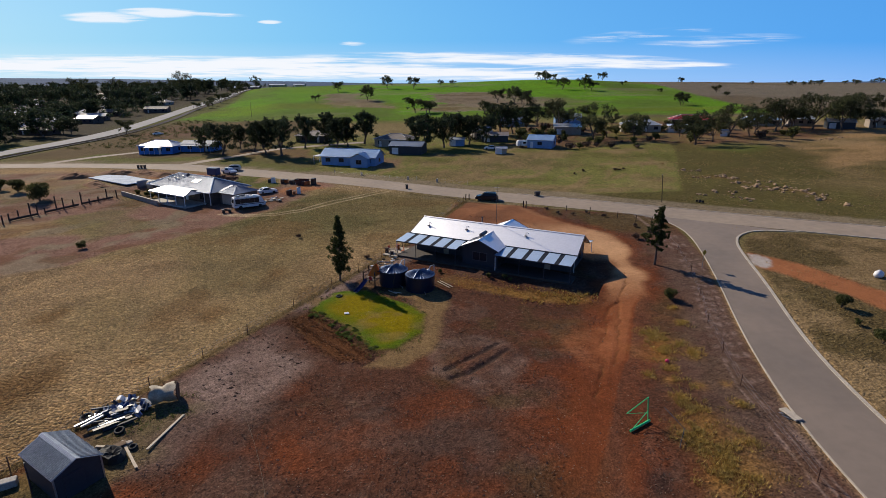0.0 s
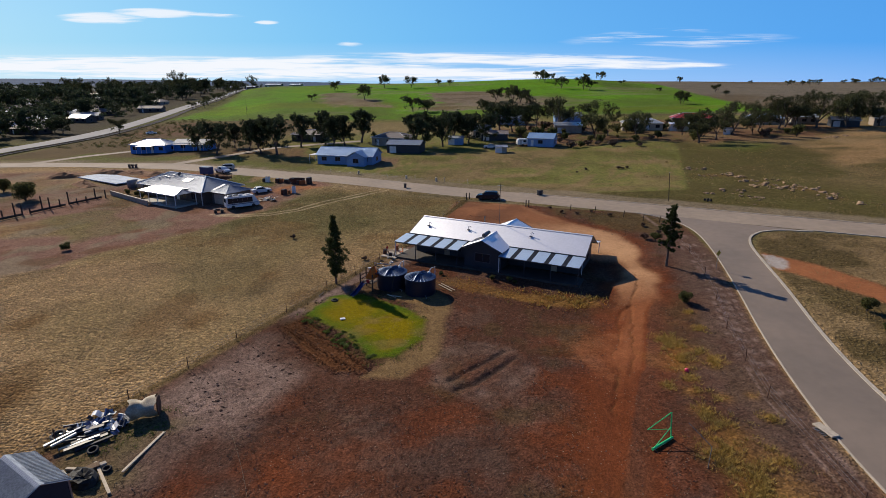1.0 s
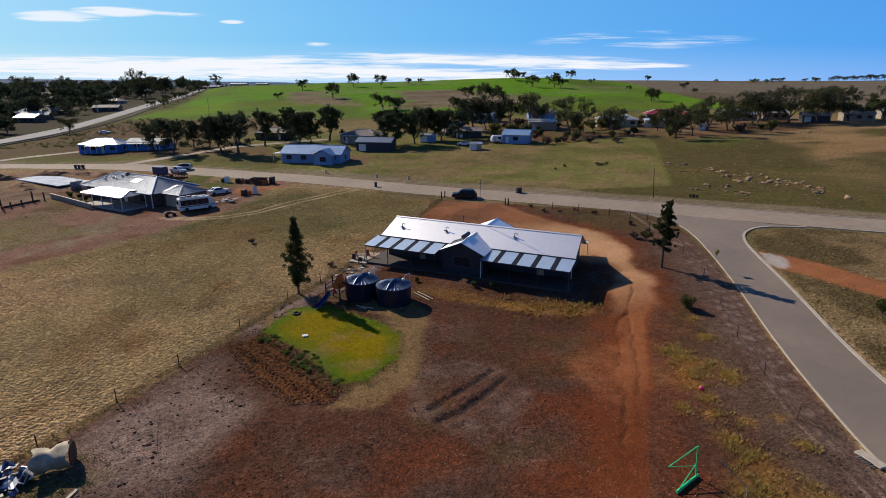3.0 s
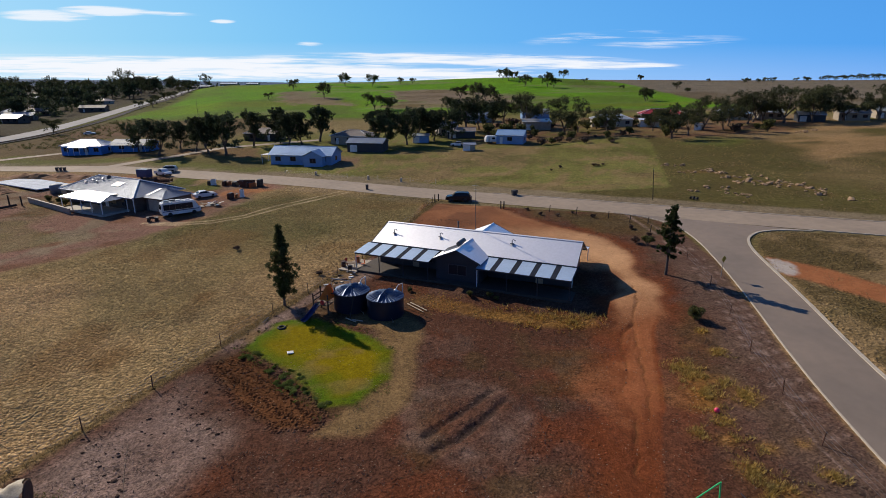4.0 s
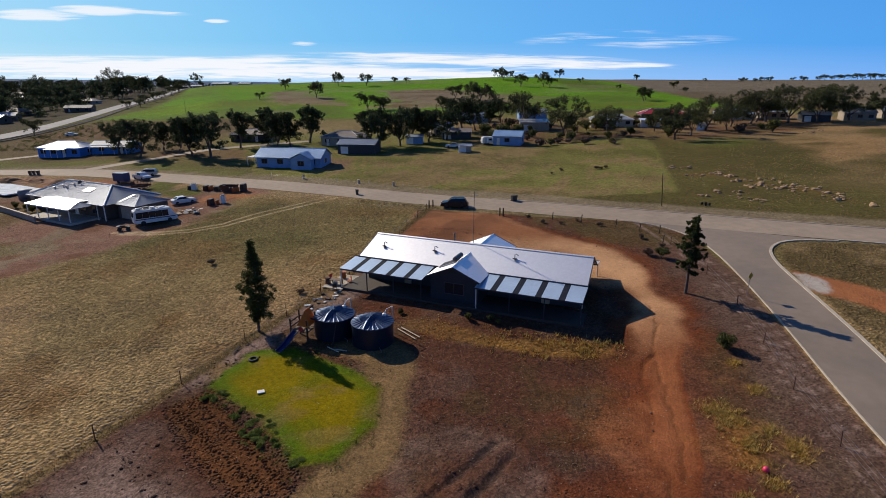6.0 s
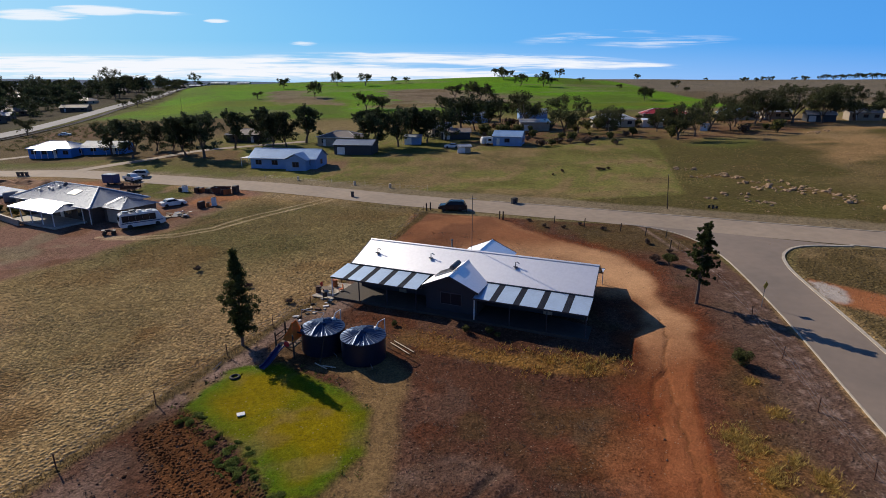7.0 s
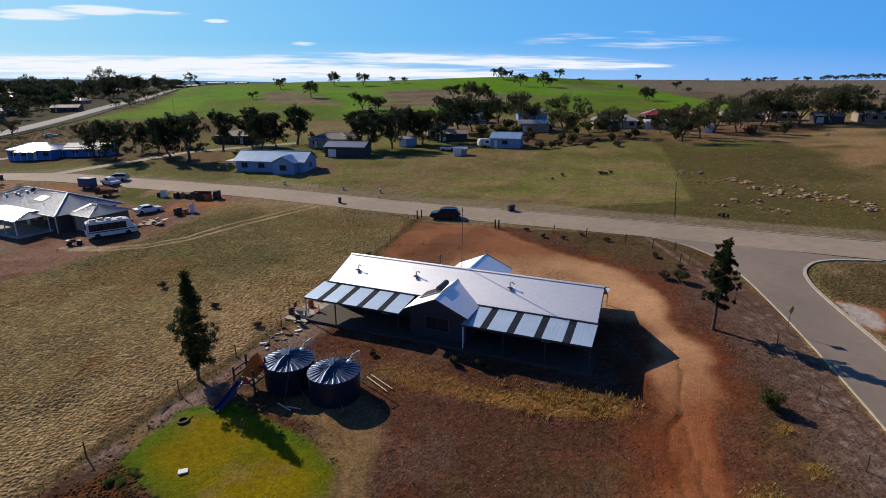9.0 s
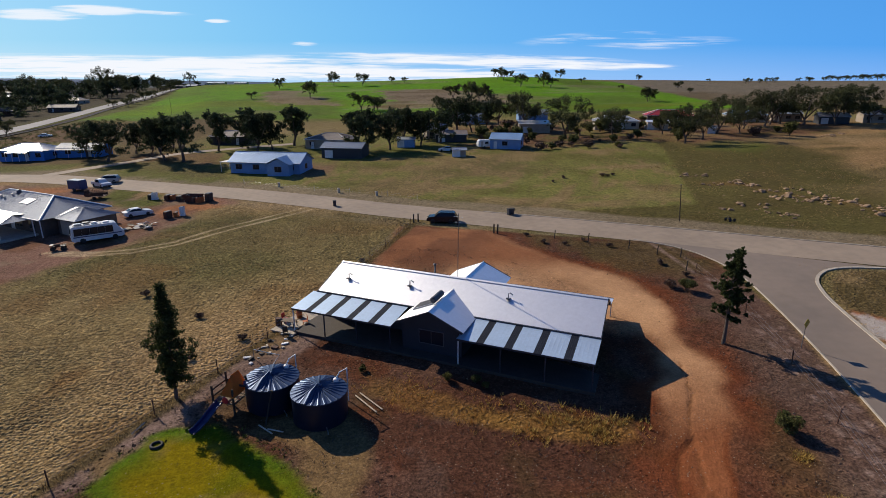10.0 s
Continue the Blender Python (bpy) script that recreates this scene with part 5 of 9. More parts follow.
# ---------------------------------------------------------------- water tanks and the play corner
def water_tank(x, y, radius, high, turn):
    t = thing("water_tank", stand(x, y, turn, 0.05), "round dark blue steel rainwater tank with a ridged lid", "water tank", "rainwater tanks")
    prof = [(radius - 0.02, 0)]
    n = 26
    for k in range(n):
        z = high * k / n
        prof += [(radius, z + 0.01), (radius + 0.025, z + high / n * 0.5)]
    prof += [(radius, high)]
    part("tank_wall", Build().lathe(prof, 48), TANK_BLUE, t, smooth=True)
    ribs, vs, fs, across = 26, [], [], ((0.0, 0.0), (0.45, 0.0), (0.62, 0.10), (0.80, 0.10))
    # lid of flat trays between narrow raised seams running out from the hub
    for k in range(ribs):
        for step, up in across:
            a = math.tau * (k + step) / ribs
            fold = radians(243 - turn)
            for r, z in ((0.18, high + 0.30), (radius * 0.55, high + 0.19), (radius + 0.06, high + 0.03)):
                across_fold = abs(r * math.sin(a - fold))
                ridge = 0.36 * max(0.0, 1 - across_fold / (0.12 + 0.13 * r)) * min(1.0, (radius + 0.06 - r) / 0.5 + 0.15)
                vs.append((r * math.cos(a), r * math.sin(a), z + ridge + up * (min(1.0, r / radius * 1.6) if r < radius else 0.35)))
    rows = ribs * len(across)
    for k in range(rows):
        j = (k + 1) % rows
        for i in range(2):
            fs.append((k * 3 + i, k * 3 + i + 1, j * 3 + i + 1, j * 3 + i))
    fs.append(tuple(k * 3 for k in range(rows)))
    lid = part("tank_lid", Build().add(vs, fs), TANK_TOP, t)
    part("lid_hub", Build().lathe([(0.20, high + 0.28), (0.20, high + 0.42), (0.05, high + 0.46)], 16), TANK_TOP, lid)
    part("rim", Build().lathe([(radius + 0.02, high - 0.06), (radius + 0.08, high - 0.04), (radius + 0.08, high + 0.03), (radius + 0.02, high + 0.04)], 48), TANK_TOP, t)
    part("strainer", Build().lathe([(0.2, high + 0.1), (0.2, high + 0.34), (0.16, high + 0.4), (0.02, high + 0.42)], 16, pose(radius * 0.35, radius * 0.62, 0)), WHITE_TRIM, t, "white inlet strainer", smooth=True)
    part("inlet_pipe", Build().tube([(radius * 0.35, radius * 0.62, high + 0.36), (radius * 0.42, radius * 0.8, high + 0.75), (radius * 0.55, radius * 1.12, high + 0.8), (radius * 0.55, radius * 1.12, 0.05)], 0.05, 8), WHITE_TRIM, t)
    part("outlet_valve", Build().tube([(radius * 0.7, -radius * 0.75, 0.25), (radius * 0.9, -radius * 0.98, 0.25), (radius * 0.9, -radius * 0.98, 0.08)], 0.04, 6), STEEL, t)
    return t


water_tank(-6.61, 67.1, 1.86, 2.0, -10)
water_tank(-2.97, 65.1, 1.86, 2.0, -24)


def play_frame(x, y, turn):
    t = thing("climbing_tower", stand(x, y, turn), "timber climbing tower with an orange canvas roof and blue slide", "play equipment")
    for px in (-0.85, 0.85):
        for py in (-0.75, 0.75):
            part("tower_post", Build().box((px, py, 1.25 if py > 0 else 1.1), (0.11, 0.11, 2.5 if py > 0 else 2.2)), DARK_WOOD, t)
    for z in (1.0, 1.5):
        part("tower_rail", Build().box((0, 0.8, z + 0.35), (1.8, 0.05, 0.12)), DARK_WOOD, t)
        part("tower_rail", Build().box((-0.88, 0, z + 0.35), (0.05, 1.6, 0.12)), DARK_WOOD, t)
    deck = part("deck", Build().box((0, 0, 0.98), (1.7, 1.5, 0.05)), WOOD, t)
    for k in range(7):
        part("deck_board", Build().box((-0.72 + k * 0.24, 0, 1.025), (0.21, 1.5, 0.03)), WOOD, deck)
    part("canvas_roof", Build().slab([(0.42, -0.15, 2.95), (0.42, 0.6, 2.95), (0.98, 0.85, 1.6), (0.98, -0.85, 1.6)], 0.02).slab([(0.42, 0.6, 2.95), (0.42, -0.15, 2.95), (-0.12, -0.85, 1.65), (-0.12, 0.85, 1.65)], 0.02).slab([(0.42, -0.15, 2.95), (-0.12, -0.85, 1.65), (0.98, -0.85, 1.6)], 0.02), ORANGE_CLOTH, t, "sagging orange canvas")
    slide = Build()
    path = [(0, -0.8, 1.0), (0, -1.3, 0.85), (0, -2.2, 0.38), (0, -2.9, 0.14), (0, -3.3, 0.12)]
    vs, fs = [], []
    for px, py, pz in path:
        vs += [(-0.3, py, pz + 0.16), (-0.24, py, pz), (0.24, py, pz), (0.3, py, pz + 0.16)]
    for i in range(len(path) - 1):
        for k in range(3):
            fs.append((i * 4 + k, i * 4 + k + 1, i * 4 + k + 5, i * 4 + k + 4))
    slide.add(vs, fs).tube([(-0.3, p[1], p[2] + 0.16) for p in path], 0.04, 6).tube([(0.3, p[1], p[2] + 0.16) for p in path], 0.04, 6)
    part("slide", slide, BLUE_PLASTIC, t, "dark blue plastic slide", at=pose(-0.15, 0, 0, 0, 0, -8))
    part("climbing_hold", Build().lathe([(0.22, 0), (0.26, 0.05), (0.22, 0.1)], 16, pose(0.3, -0.86, 1.35, 90)), RED_PLASTIC, t, "red plastic wheel")
    beam = part("swing_beam", Build().box((2.1, 0.1, 2.05), (2.8, 0.1, 0.12)), DARK_WOOD, t)
    for s in (-1, 1):
        part("swing_leg", Build().tube([(3.4, 0.1 + s * 1.0, 0), (3.4, 0.1, 2.1)], 0.05, 6), DARK_WOOD, beam)
    for x in (1.6, 2.5):
        sw = part("swing_seat", Build().box((x, 0.1, 0.5), (0.45, 0.18, 0.04)), BLUE_PLASTIC, t)
        part("swing_rope", Build().tube([(x - 0.2, 0.1, 0.5), (x - 0.2, 0.1, 2.0)], 0.012, 4).tube([(x + 0.2, 0.1, 0.5), (x + 0.2, 0.1, 2.0)], 0.012, 4), STEEL, sw)


play_frame(-9.4, 66.4, -22)


def tyre_at(x, y, radius, tilt=0, turn=0, rise=0.0):
    t = tagged(part("tyre", Build().lathe([(radius * 0.62, 0.02), (radius * 0.82, 0), (radius, 0.05), (radius * 1.02, 0.11), (radius, 0.18), (radius * 0.82, 0.23), (radius * 0.62, 0.21), (radius * 0.66, 0.12), (radius * 0.62, 0.02)], 24), BLACK, smooth=True), "old black rubber tyre lying on the soil", "tyre")
    t.matrix_basis = pose(x, y, G(x, y) + rise, tilt, 0, turn)
    return t


tyre_at(-13.15, 62.85, 0.42)
flat = tagged(part("concrete_paver", Build().box((0, 0, 0.05), (0.55, 0.42, 0.08), bevel=0.02), WHITE_TRIM), "small white slab lying on the lawn", "slab")
flat.matrix_basis = pose(-11.3, 57.7, G(-11.3, 57.7) + 0.12, 2, 3, 20)
for (ax, ay), (bx, by) in (((-15.3, 64.2), (-15.0, 65.4)), ((-6.3, 63.7), (-5.2, 63.3)), ((-0.7, 67.0), (0.9, 64.9)), ((-0.4, 67.3), (1.3, 65.2)), ((-7.0, 64.2), (-5.9, 63.2))):
    pl = tagged(part("timber_plank", Build().tube([(ax, ay, G(ax, ay) + 0.14), (bx, by, G(bx, by) + 0.12)], 0.06, 4), PALE_WOOD), "loose pale timber lying on the ground", "plank", "loose timber")

# patio clutter beside the homestead
def barrel_at(x, y, mat, label, r=0.29, h=0.88):
    b = thing("drum", stand(x, y), label, "drum")
    part("drum_wall", Build().lathe([(r, 0), (r, h * 0.32), (r + 0.015, h * 0.34), (r, h * 0.36), (r, h * 0.64), (r + 0.015, h * 0.66), (r, h * 0.68), (r, h)], 20), mat, b, smooth=True)
    part("drum_lid", Build().lathe([(r + 0.012, h - 0.02), (r + 0.012, h + 0.02), (r - 0.03, h + 0.005)], 20), mat, b)


pad = tagged(part("patio_slab", Build().box((0, 0, 0.06), (2.6, 4.6, 0.10)), KERB), "pale concrete pad beside the verandah", "slab")
px, py, _ = local(-14.4, -5.2)
pad.matrix_basis = pose(px, py, G(px, py), 0, 0, -27.3)
for lx, ly, mat, label in ((-15.6, -6.4, RUST, "rusty steel drum on the pad"), (-14.9, -4.2, ORANGE_METAL, "orange steel drum on the pad")):
    px, py, _ = local(lx, ly)
    barrel_at(px, py, mat, label)


def outdoor_table(x, y, turn, top):
    t = thing("outdoor_table", stand(x, y, turn), "weathered timber outdoor table on the pad", "table")
    part("tabletop", Build().box((0, 0, 0.74), (1.5, 0.8, 0.05), bevel=0.01), top, t)
    for a in (-0.65, 0.65):
        for b in (-0.32, 0.32):
            part("leg", Build().box((a, b, 0.36), (0.07, 0.07, 0.72)), top, t)


px, py, _ = local(-14.6, -6.2)
outdoor_table(px, py, -20, WOOD)


def garden_chair(x, y, turn, mat):
    t = thing("garden_chair", stand(x, y, turn), "plain outdoor chair near the verandah", "chair", "garden chairs")
    part("seat", Build().box((0, 0, 0.44), (0.46, 0.46, 0.04), bevel=0.01), mat, t)
    part("backrest", Build().box((0, 0.22, 0.72), (0.46, 0.04, 0.5), bevel=0.01), mat, t)
    for a in (-0.2, 0.2):
        for b in (-0.2, 0.2):
            part("leg", Build().box((a, b, 0.21), (0.035, 0.035, 0.42)), mat, t)


for lx, ly, turn, mat in ((-15.6, -5.5, 60, RED_PLASTIC), (-13.9, -7.6, 190, DARK_WOOD), (-13.4, -5.3, -70, ORANGE_METAL)):
    px, py, _ = local(lx, ly)
    garden_chair(px, py, turn, mat)


def pipe_rail(points, label):
    t = thing("pipe_rail", Matrix.Identity(4), label, "rail")
    part("rail_tube", Build().tube([(x, y, G(x, y) + z) for x, y, z in points], 0.035, 6), STEEL, t)
    for x, y, z in points[:: max(1, len(points) - 1)]:
        part("rail_foot", Build().tube([(x, y, G(x, y) - 0.05), (x, y, G(x, y) + z)], 0.035, 6), STEEL, t)


pipe_rail([(-9.6, 73.4, 0.9), (-7.2, 72.2, 0.9), (-7.4, 70.8, 0.9)], "bent galvanised pipe handrail by the tanks")


# rubble and oddments between the patio and the tanks
rng = random.Random(61)
for k in range(34):
    x, y = -9.0 + rng.gauss(0, 1.5), 75.6 + rng.gauss(0, 1.7)
    if inside(np.array([x]), np.array([y]), LOT)[0] < 0.4:
        continue
    w, d, t = rng.uniform(0.15, 0.7), rng.uniform(0.1, 0.4), rng.uniform(0.05, 0.2)
    mat, what = ((WHITE_TRIM, "pale broken paver"), (PALE_WOOD, "short pale timber offcut"), (CONCRETE, "lump of grey concrete rubble"), (DARK_WOOD, "dark timber offcut"), (RUST, "rusty steel scrap"))[k % 5]
    ob = tagged(part("rubble_piece", Build().box((0, 0, 0), (w, d, t), bevel=0.015), mat), what + " beside the patio", "rubble", "patio rubble")
    ob.matrix_basis = pose(x, y, G(x, y) + t * 0.4, rng.uniform(-12, 12), rng.uniform(-12, 12), rng.uniform(0, 180))


# ---------------------------------------------------------------- trees
def crown_mesh(name, centres, leaf, count, material, seed, flat=0.75, bunch=0):
    """Leaves strewn through balls of foliage; each ball is (x, y, z, radius), broken into bunches of smaller ones."""
    rng = np.random.default_rng(seed)
    c = np.array(centres, float)
    if bunch:
        way = rng.normal(size=(len(c) * bunch, 3))
        way /= np.linalg.norm(way, axis=1)[:, None]
        big = np.repeat(c, bunch, 0)
        small = np.concatenate([big[:, :3] + way * big[:, 3:] * (0.55 + 0.45 * rng.random(len(big)))[:, None] * np.array([1, 1, flat]), big[:, 3:] * (0.28 + 0.22 * rng.random(len(big)))[:, None]], 1)
        c = np.concatenate([c * np.array([1, 1, 1, 0.62]), small])
    share = c[:, 3] ** 2
    pick = rng.choice(len(c), count, p=share / share.sum())
    way = rng.normal(size=(count, 3))
    way /= np.linalg.norm(way, axis=1)[:, None]
    far = rng.random(count) ** 0.42
    at = c[pick, :3] + way * (far * c[pick, 3])[:, None] * np.array([1, 1, flat])
    a = rng.normal(size=(count, 3))
    a /= np.linalg.norm(a, axis=1)[:, None]
    b = np.cross(a, rng.normal(size=(count, 3)))
    b /= np.linalg.norm(b, axis=1)[:, None]
    size = leaf * (0.6 + 0.8 * rng.random(count))[:, None]
    v = np.stack([at - a * size, at + b * size * 0.45, at + a * size, at - b * size * 0.45], 1).reshape(-1, 3)
    me = bpy.data.meshes.new(name)
    n = count
    me.vertices.add(n * 4)
    me.vertices.foreach_set("co", v.astype(np.float32).reshape(-1))
    me.loops.add(n * 4)
    me.loops.foreach_set("vertex_index", np.arange(n * 4, dtype=np.int32))
    me.polygons.add(n)
    me.polygons.foreach_set("loop_start", np.arange(0, n * 4, 4, dtype=np.int32))
    me.update()
    me.materials.append(material)
    return me


def gum_parts(seed, high, wide, leaves, leaf, material, bare=0.3, open_crown=0.5, spread=0.2):
    """Trunk and crown meshes of a spreading gum: limbs fork from a tapered trunk and carry clumps."""
    rng = random.Random(seed)
    b, clumps = Build(), []
    r0 = high * 0.028
    fork = high * bare
    lean = (rng.uniform(-0.06, 0.06) * high, rng.uniform(-0.06, 0.06) * high)
    trunk = [(0, 0, -0.2), (lean[0] * 0.3, lean[1] * 0.3, fork * 0.5), (lean[0], lean[1], fork)]
    b.tube(trunk, [r0 * 1.25, r0, r0 * 0.85], 7)
    limbs = rng.randint(4, 6)
    for k in range(limbs):
        a = math.tau * (k + rng.uniform(-0.3, 0.3)) / limbs
        reach = wide * 0.5 * rng.uniform(0.45, 0.95)
        top = high * rng.uniform(0.66 if spread < 0.5 else 0.42, 0.92)
        start = Vector((lean[0], lean[1], fork * rng.uniform(0.75, 1.0)))
        end = Vector((lean[0] + math.cos(a) * reach, lean[1] + math.sin(a) * reach, top))
        mid = start.lerp(end, 0.5) + Vector((rng.uniform(-0.4, 0.4), rng.uniform(-0.4, 0.4), high * 0.05))
        b.tube([start, mid, end], [r0 * 0.6, r0 * 0.4, r0 * 0.15], 5)
        for q in range(3):
            tip = end + Vector((rng.uniform(-1, 1) * wide * 0.2, rng.uniform(-1, 1) * wide * 0.2, rng.uniform(-0.12, 0.1) * high))
            b.tube([mid.lerp(end, 0.4 + 0.2 * q), tip], [r0 * 0.25, r0 * 0.08], 4)
            clumps.append((tip.x, tip.y, tip.z, wide * rng.uniform(0.10, 0.19) * (1.3 - open_crown * 0.5)))
        clumps.append((end.x, end.y, end.z, wide * rng.uniform(0.14, 0.2)))
        if open_crown < 0.5:
            for q in (0.4, 0.62, 0.8):
                m2 = start.lerp(end, q)
                clumps.append((m2.x + rng.uniform(-0.1, 0.1) * wide, m2.y + rng.uniform(-0.1, 0.1) * wide, m2.z, wide * rng.uniform(0.14, 0.22)))
            clumps.append((lean[0] + math.cos(a + 0.5) * wide * 0.36, lean[1] + math.sin(a + 0.5) * wide * 0.36, high * rng.uniform(0.22, 0.42), wide * rng.uniform(0.13, 0.2)))
        elif rng.random() < 0.6 + spread * 0.4:
            m2 = start.lerp(end, 0.7)
            clumps.append((m2.x, m2.y, m2.z, wide * 0.15))
            clumps.append((lean[0] + math.cos(a) * wide * 0.4, lean[1] + math.sin(a) * wide * 0.4, high * rng.uniform(0.35, 0.55), wide * 0.13))
    for q in range(3 if open_crown < 0.5 else 1):
        clumps.append((lean[0] + rng.uniform(-0.15, 0.15) * wide, lean[1] + rng.uniform(-0.15, 0.15) * wide, high * rng.uniform(0.7, 0.88), wide * 0.2))
    top_z = max(z + r * 0.7 for _, _, z, r in clumps)
    k = high / top_z
    clumps = [(x, y, z * k, r) for x, y, z, r in clumps]
    return mesh_of("trunk", b, BARK), crown_mesh("crown", clumps, leaf, leaves, material, seed, 0.8, 5)


def tree_of(meshes, m, label, category="tree", group="", name="tree"):
    t = thing(name, m, label, category, group)
    part("trunk", meshes[0], None, t)
    part("crown", meshes[1], None, t)
    return t


# the two young trees beside the homestead
def young_pine():
    rng = random.Random(5)
    b, clumps = Build(), []
    b.tube([(0, 0, -0.2), (0.02, 0.05, 1.6), (0.12, 0.0, 4.5), (0.06, 0.02, 8.7)], [0.15, 0.12, 0.08, 0.015], 8)
    z = 1.5
    while z < 8.8:
        t = (z - 1.5) / 7.3
        reach = 1.85 * (1 - t) ** 0.72 * (0.55 + 0.45 * min(1, t * 3.5))
        n = 6 if t < 0.8 else 3
        for k in range(n):
            a = math.tau * k / n + rng.random() * 2.0
            r = reach * rng.uniform(0.4, 1.2)
            e = Vector((0.08 + math.cos(a) * r, math.sin(a) * r, z + rng.uniform(-0.3, 0.5)))
            b.tube([(0.06, 0.02, z - 0.3), e], [0.03, 0.008], 4)
            clumps.append((e.x, e.y, e.z, rng.uniform(0.16, 0.38)))
            clumps.append((0.08 + (e.x - 0.08) * 0.5, e.y * 0.5, e.z - 0.1, rng.uniform(0.24, 0.42)))
        z += 0.42
    clumps.append((0.05, 0, 8.85, 0.25))
    return mesh_of("trunk", b, BARK), crown_mesh("crown", clumps, 0.085, 17000, LEAF_DARK, 5, 1.0)


def young_gum():
    rng = random.Random(11)
    b, clumps = Build(), []
    b.tube([(0, 0, -0.2), (0.04, 0, 1.5), (0.0, 0.1, 4.0), (0.15, 0.05, 7.6)], [0.14, 0.11, 0.08, 0.02], 8)
    b.tube([(0.22, 0.1, -0.2), (0.2, 0.1, 2.2), (0.5, 0.2, 4.5)], [0.08, 0.06, 0.03], 6)
    z = 2.6
    while z < 8.0:
        t = (z - 2.6) / 5.4
        reach = 1.55 * (0.55 + 0.45 * math.sin(math.pi * min(1, 0.12 + t * 0.75))) * (1 - 0.55 * t)
        for k in range(5):
            a = math.tau * k / 5 + rng.random() * 2
            r = reach * rng.uniform(0.35, 1.2)
            e = Vector((0.08 + math.cos(a) * r, math.sin(a) * r, z + rng.uniform(-0.3, 0.4)))
            b.tube([(0.05, 0.03, z - 0.4), e], [0.035, 0.008], 4)
            clumps.append((e.x, e.y, e.z, rng.uniform(0.16, 0.36)))
            clumps.append((0.08 + (e.x - 0.08) * 0.5, e.y * 0.5, e.z + rng.uniform(-0.2, 0.2), rng.uniform(0.26, 0.46)))
        z += 0.55
    clumps.append((0.4, 0.1, 8.0, 0.35))
    return mesh_of("trunk", b, BARK), crown_mesh("crown", clumps, 0.10, 15000, LEAF_DARK, 11, 0.9, 3)


tree_of(young_pine(), stand(-14.0, 68.35), "slender dark green conifer beside the paddock fence", "tree", name="conifer")
tree_of(young_gum(), stand(29.4, 70.4), "young leafy gum tree by the side road fence", "tree", name="gum_tree")

# spreading trees along the street and on the hill, built as a few kinds
STREET = [gum_parts(20 + k, 11.0, 8.6, 6000, 0.25, LEAF_TOWN, 0.2, 0.4) for k in range(5)]
GUMS = [gum_parts(40 + k, 12.0, 12.5, 4200, 0.24, LEAF_GUM, 0.16, 0.56, 0.75) for k in range(6)]
HILL = [gum_parts(60 + k, 11.0, 12.0, 2600, 0.36, LEAF_GUM, 0.16, 0.52) for k in range(5)]
TOWN = [gum_parts(80 + k, 9.0, 8.6, 1000, 0.48, LEAF_TOWN, 0.12, 0.35) for k in range(5)]


def plant(kinds, spots, label, group, base, seed, name="tree", slim=1.0):
    rng = random.Random(seed)
    for x, y, h in spots:
        k = h / base
        m = stand(x, y, rng.uniform(0, 360)) @ Matrix.Diagonal((k * slim * rng.uniform(0.85, 1.15), k * slim * rng.uniform(0.85, 1.15), k, 1))
        tree_of(kinds[rng.randrange(len(kinds))], m, label, "tree", group, name)


plant(STREET, [(-74.5, 182, 11), (-74, 197, 9), (-65.3, 187, 11), (-59, 180, 11.5), (-52.9, 176.5, 12.5), (-49.5, 194, 12), (-44.5, 204, 12), (-37.4, 190, 11.5), (-34, 194, 11), (-29.3, 202, 12.5), (-84, 190, 10), (-66, 204, 10)],
      "dense dark street tree beside the lane", "street trees", 11.2, 1, "street_tree")
plant(STREET, [(-9.7, 191, 12), (-6.0, 188, 11), (0.4, 190, 12.5), (4, 198, 12), (9.5, 196, 10.5), (15.8, 200, 10.5), (23.5, 222, 14), (29, 226, 11), (10, 210, 10), (35, 232, 11)],
      "dense dark tree behind the sheds", "shed trees", 11.3, 2, "shade_tree")
plant(GUMS, [(42.5, 247, 15.5), (47.5, 228, 14.5), (55.6, 201, 14.5), (69, 196, 10), (84, 180, 11), (92.5, 186, 12.5), (104, 198, 12), (51, 240, 12), (62, 206, 9), (75, 209, 8), (88, 202, 8), (98, 207, 9), (111, 197, 8), (118, 206, 9), (124, 215, 10)],
      "spreading open-crowned gum tree by the cottages", "cottage gums", 12.0, 3, "gum_tree", 0.88)
plant(GUMS, [(128, 210, 13.5), (134, 216, 13), (138.5, 217, 14), (143, 211, 14), (151.7, 214, 14), (152, 208, 13), (158, 212, 12), (166, 210, 13.5), (173, 213, 13), (180, 210, 14), (188, 214, 13)],
      "spreading olive gum tree at the paddock edge", "paddock gums", 12.6, 4, "gum_tree", 1.08)
plant(HILL, [(-98.6, 427, 5.5), (-97.7, 519, 9.5), (-58.3, 427, 11.5), (-55, 549, 12.5), (-28.8, 547, 11.5), (-16.8, 334, 10), (-10, 331, 8), (-8.2, 336, 7), (-2.3, 576, 6.5), (9.3, 572, 6), (23.9, 315, 8), (28, 318, 7), (39, 398, 10), (49.8, 386, 12), (54, 380, 9)],
      "lone gum tree on the green hillside", "hillside trees", 11.0, 5, "hill_tree")
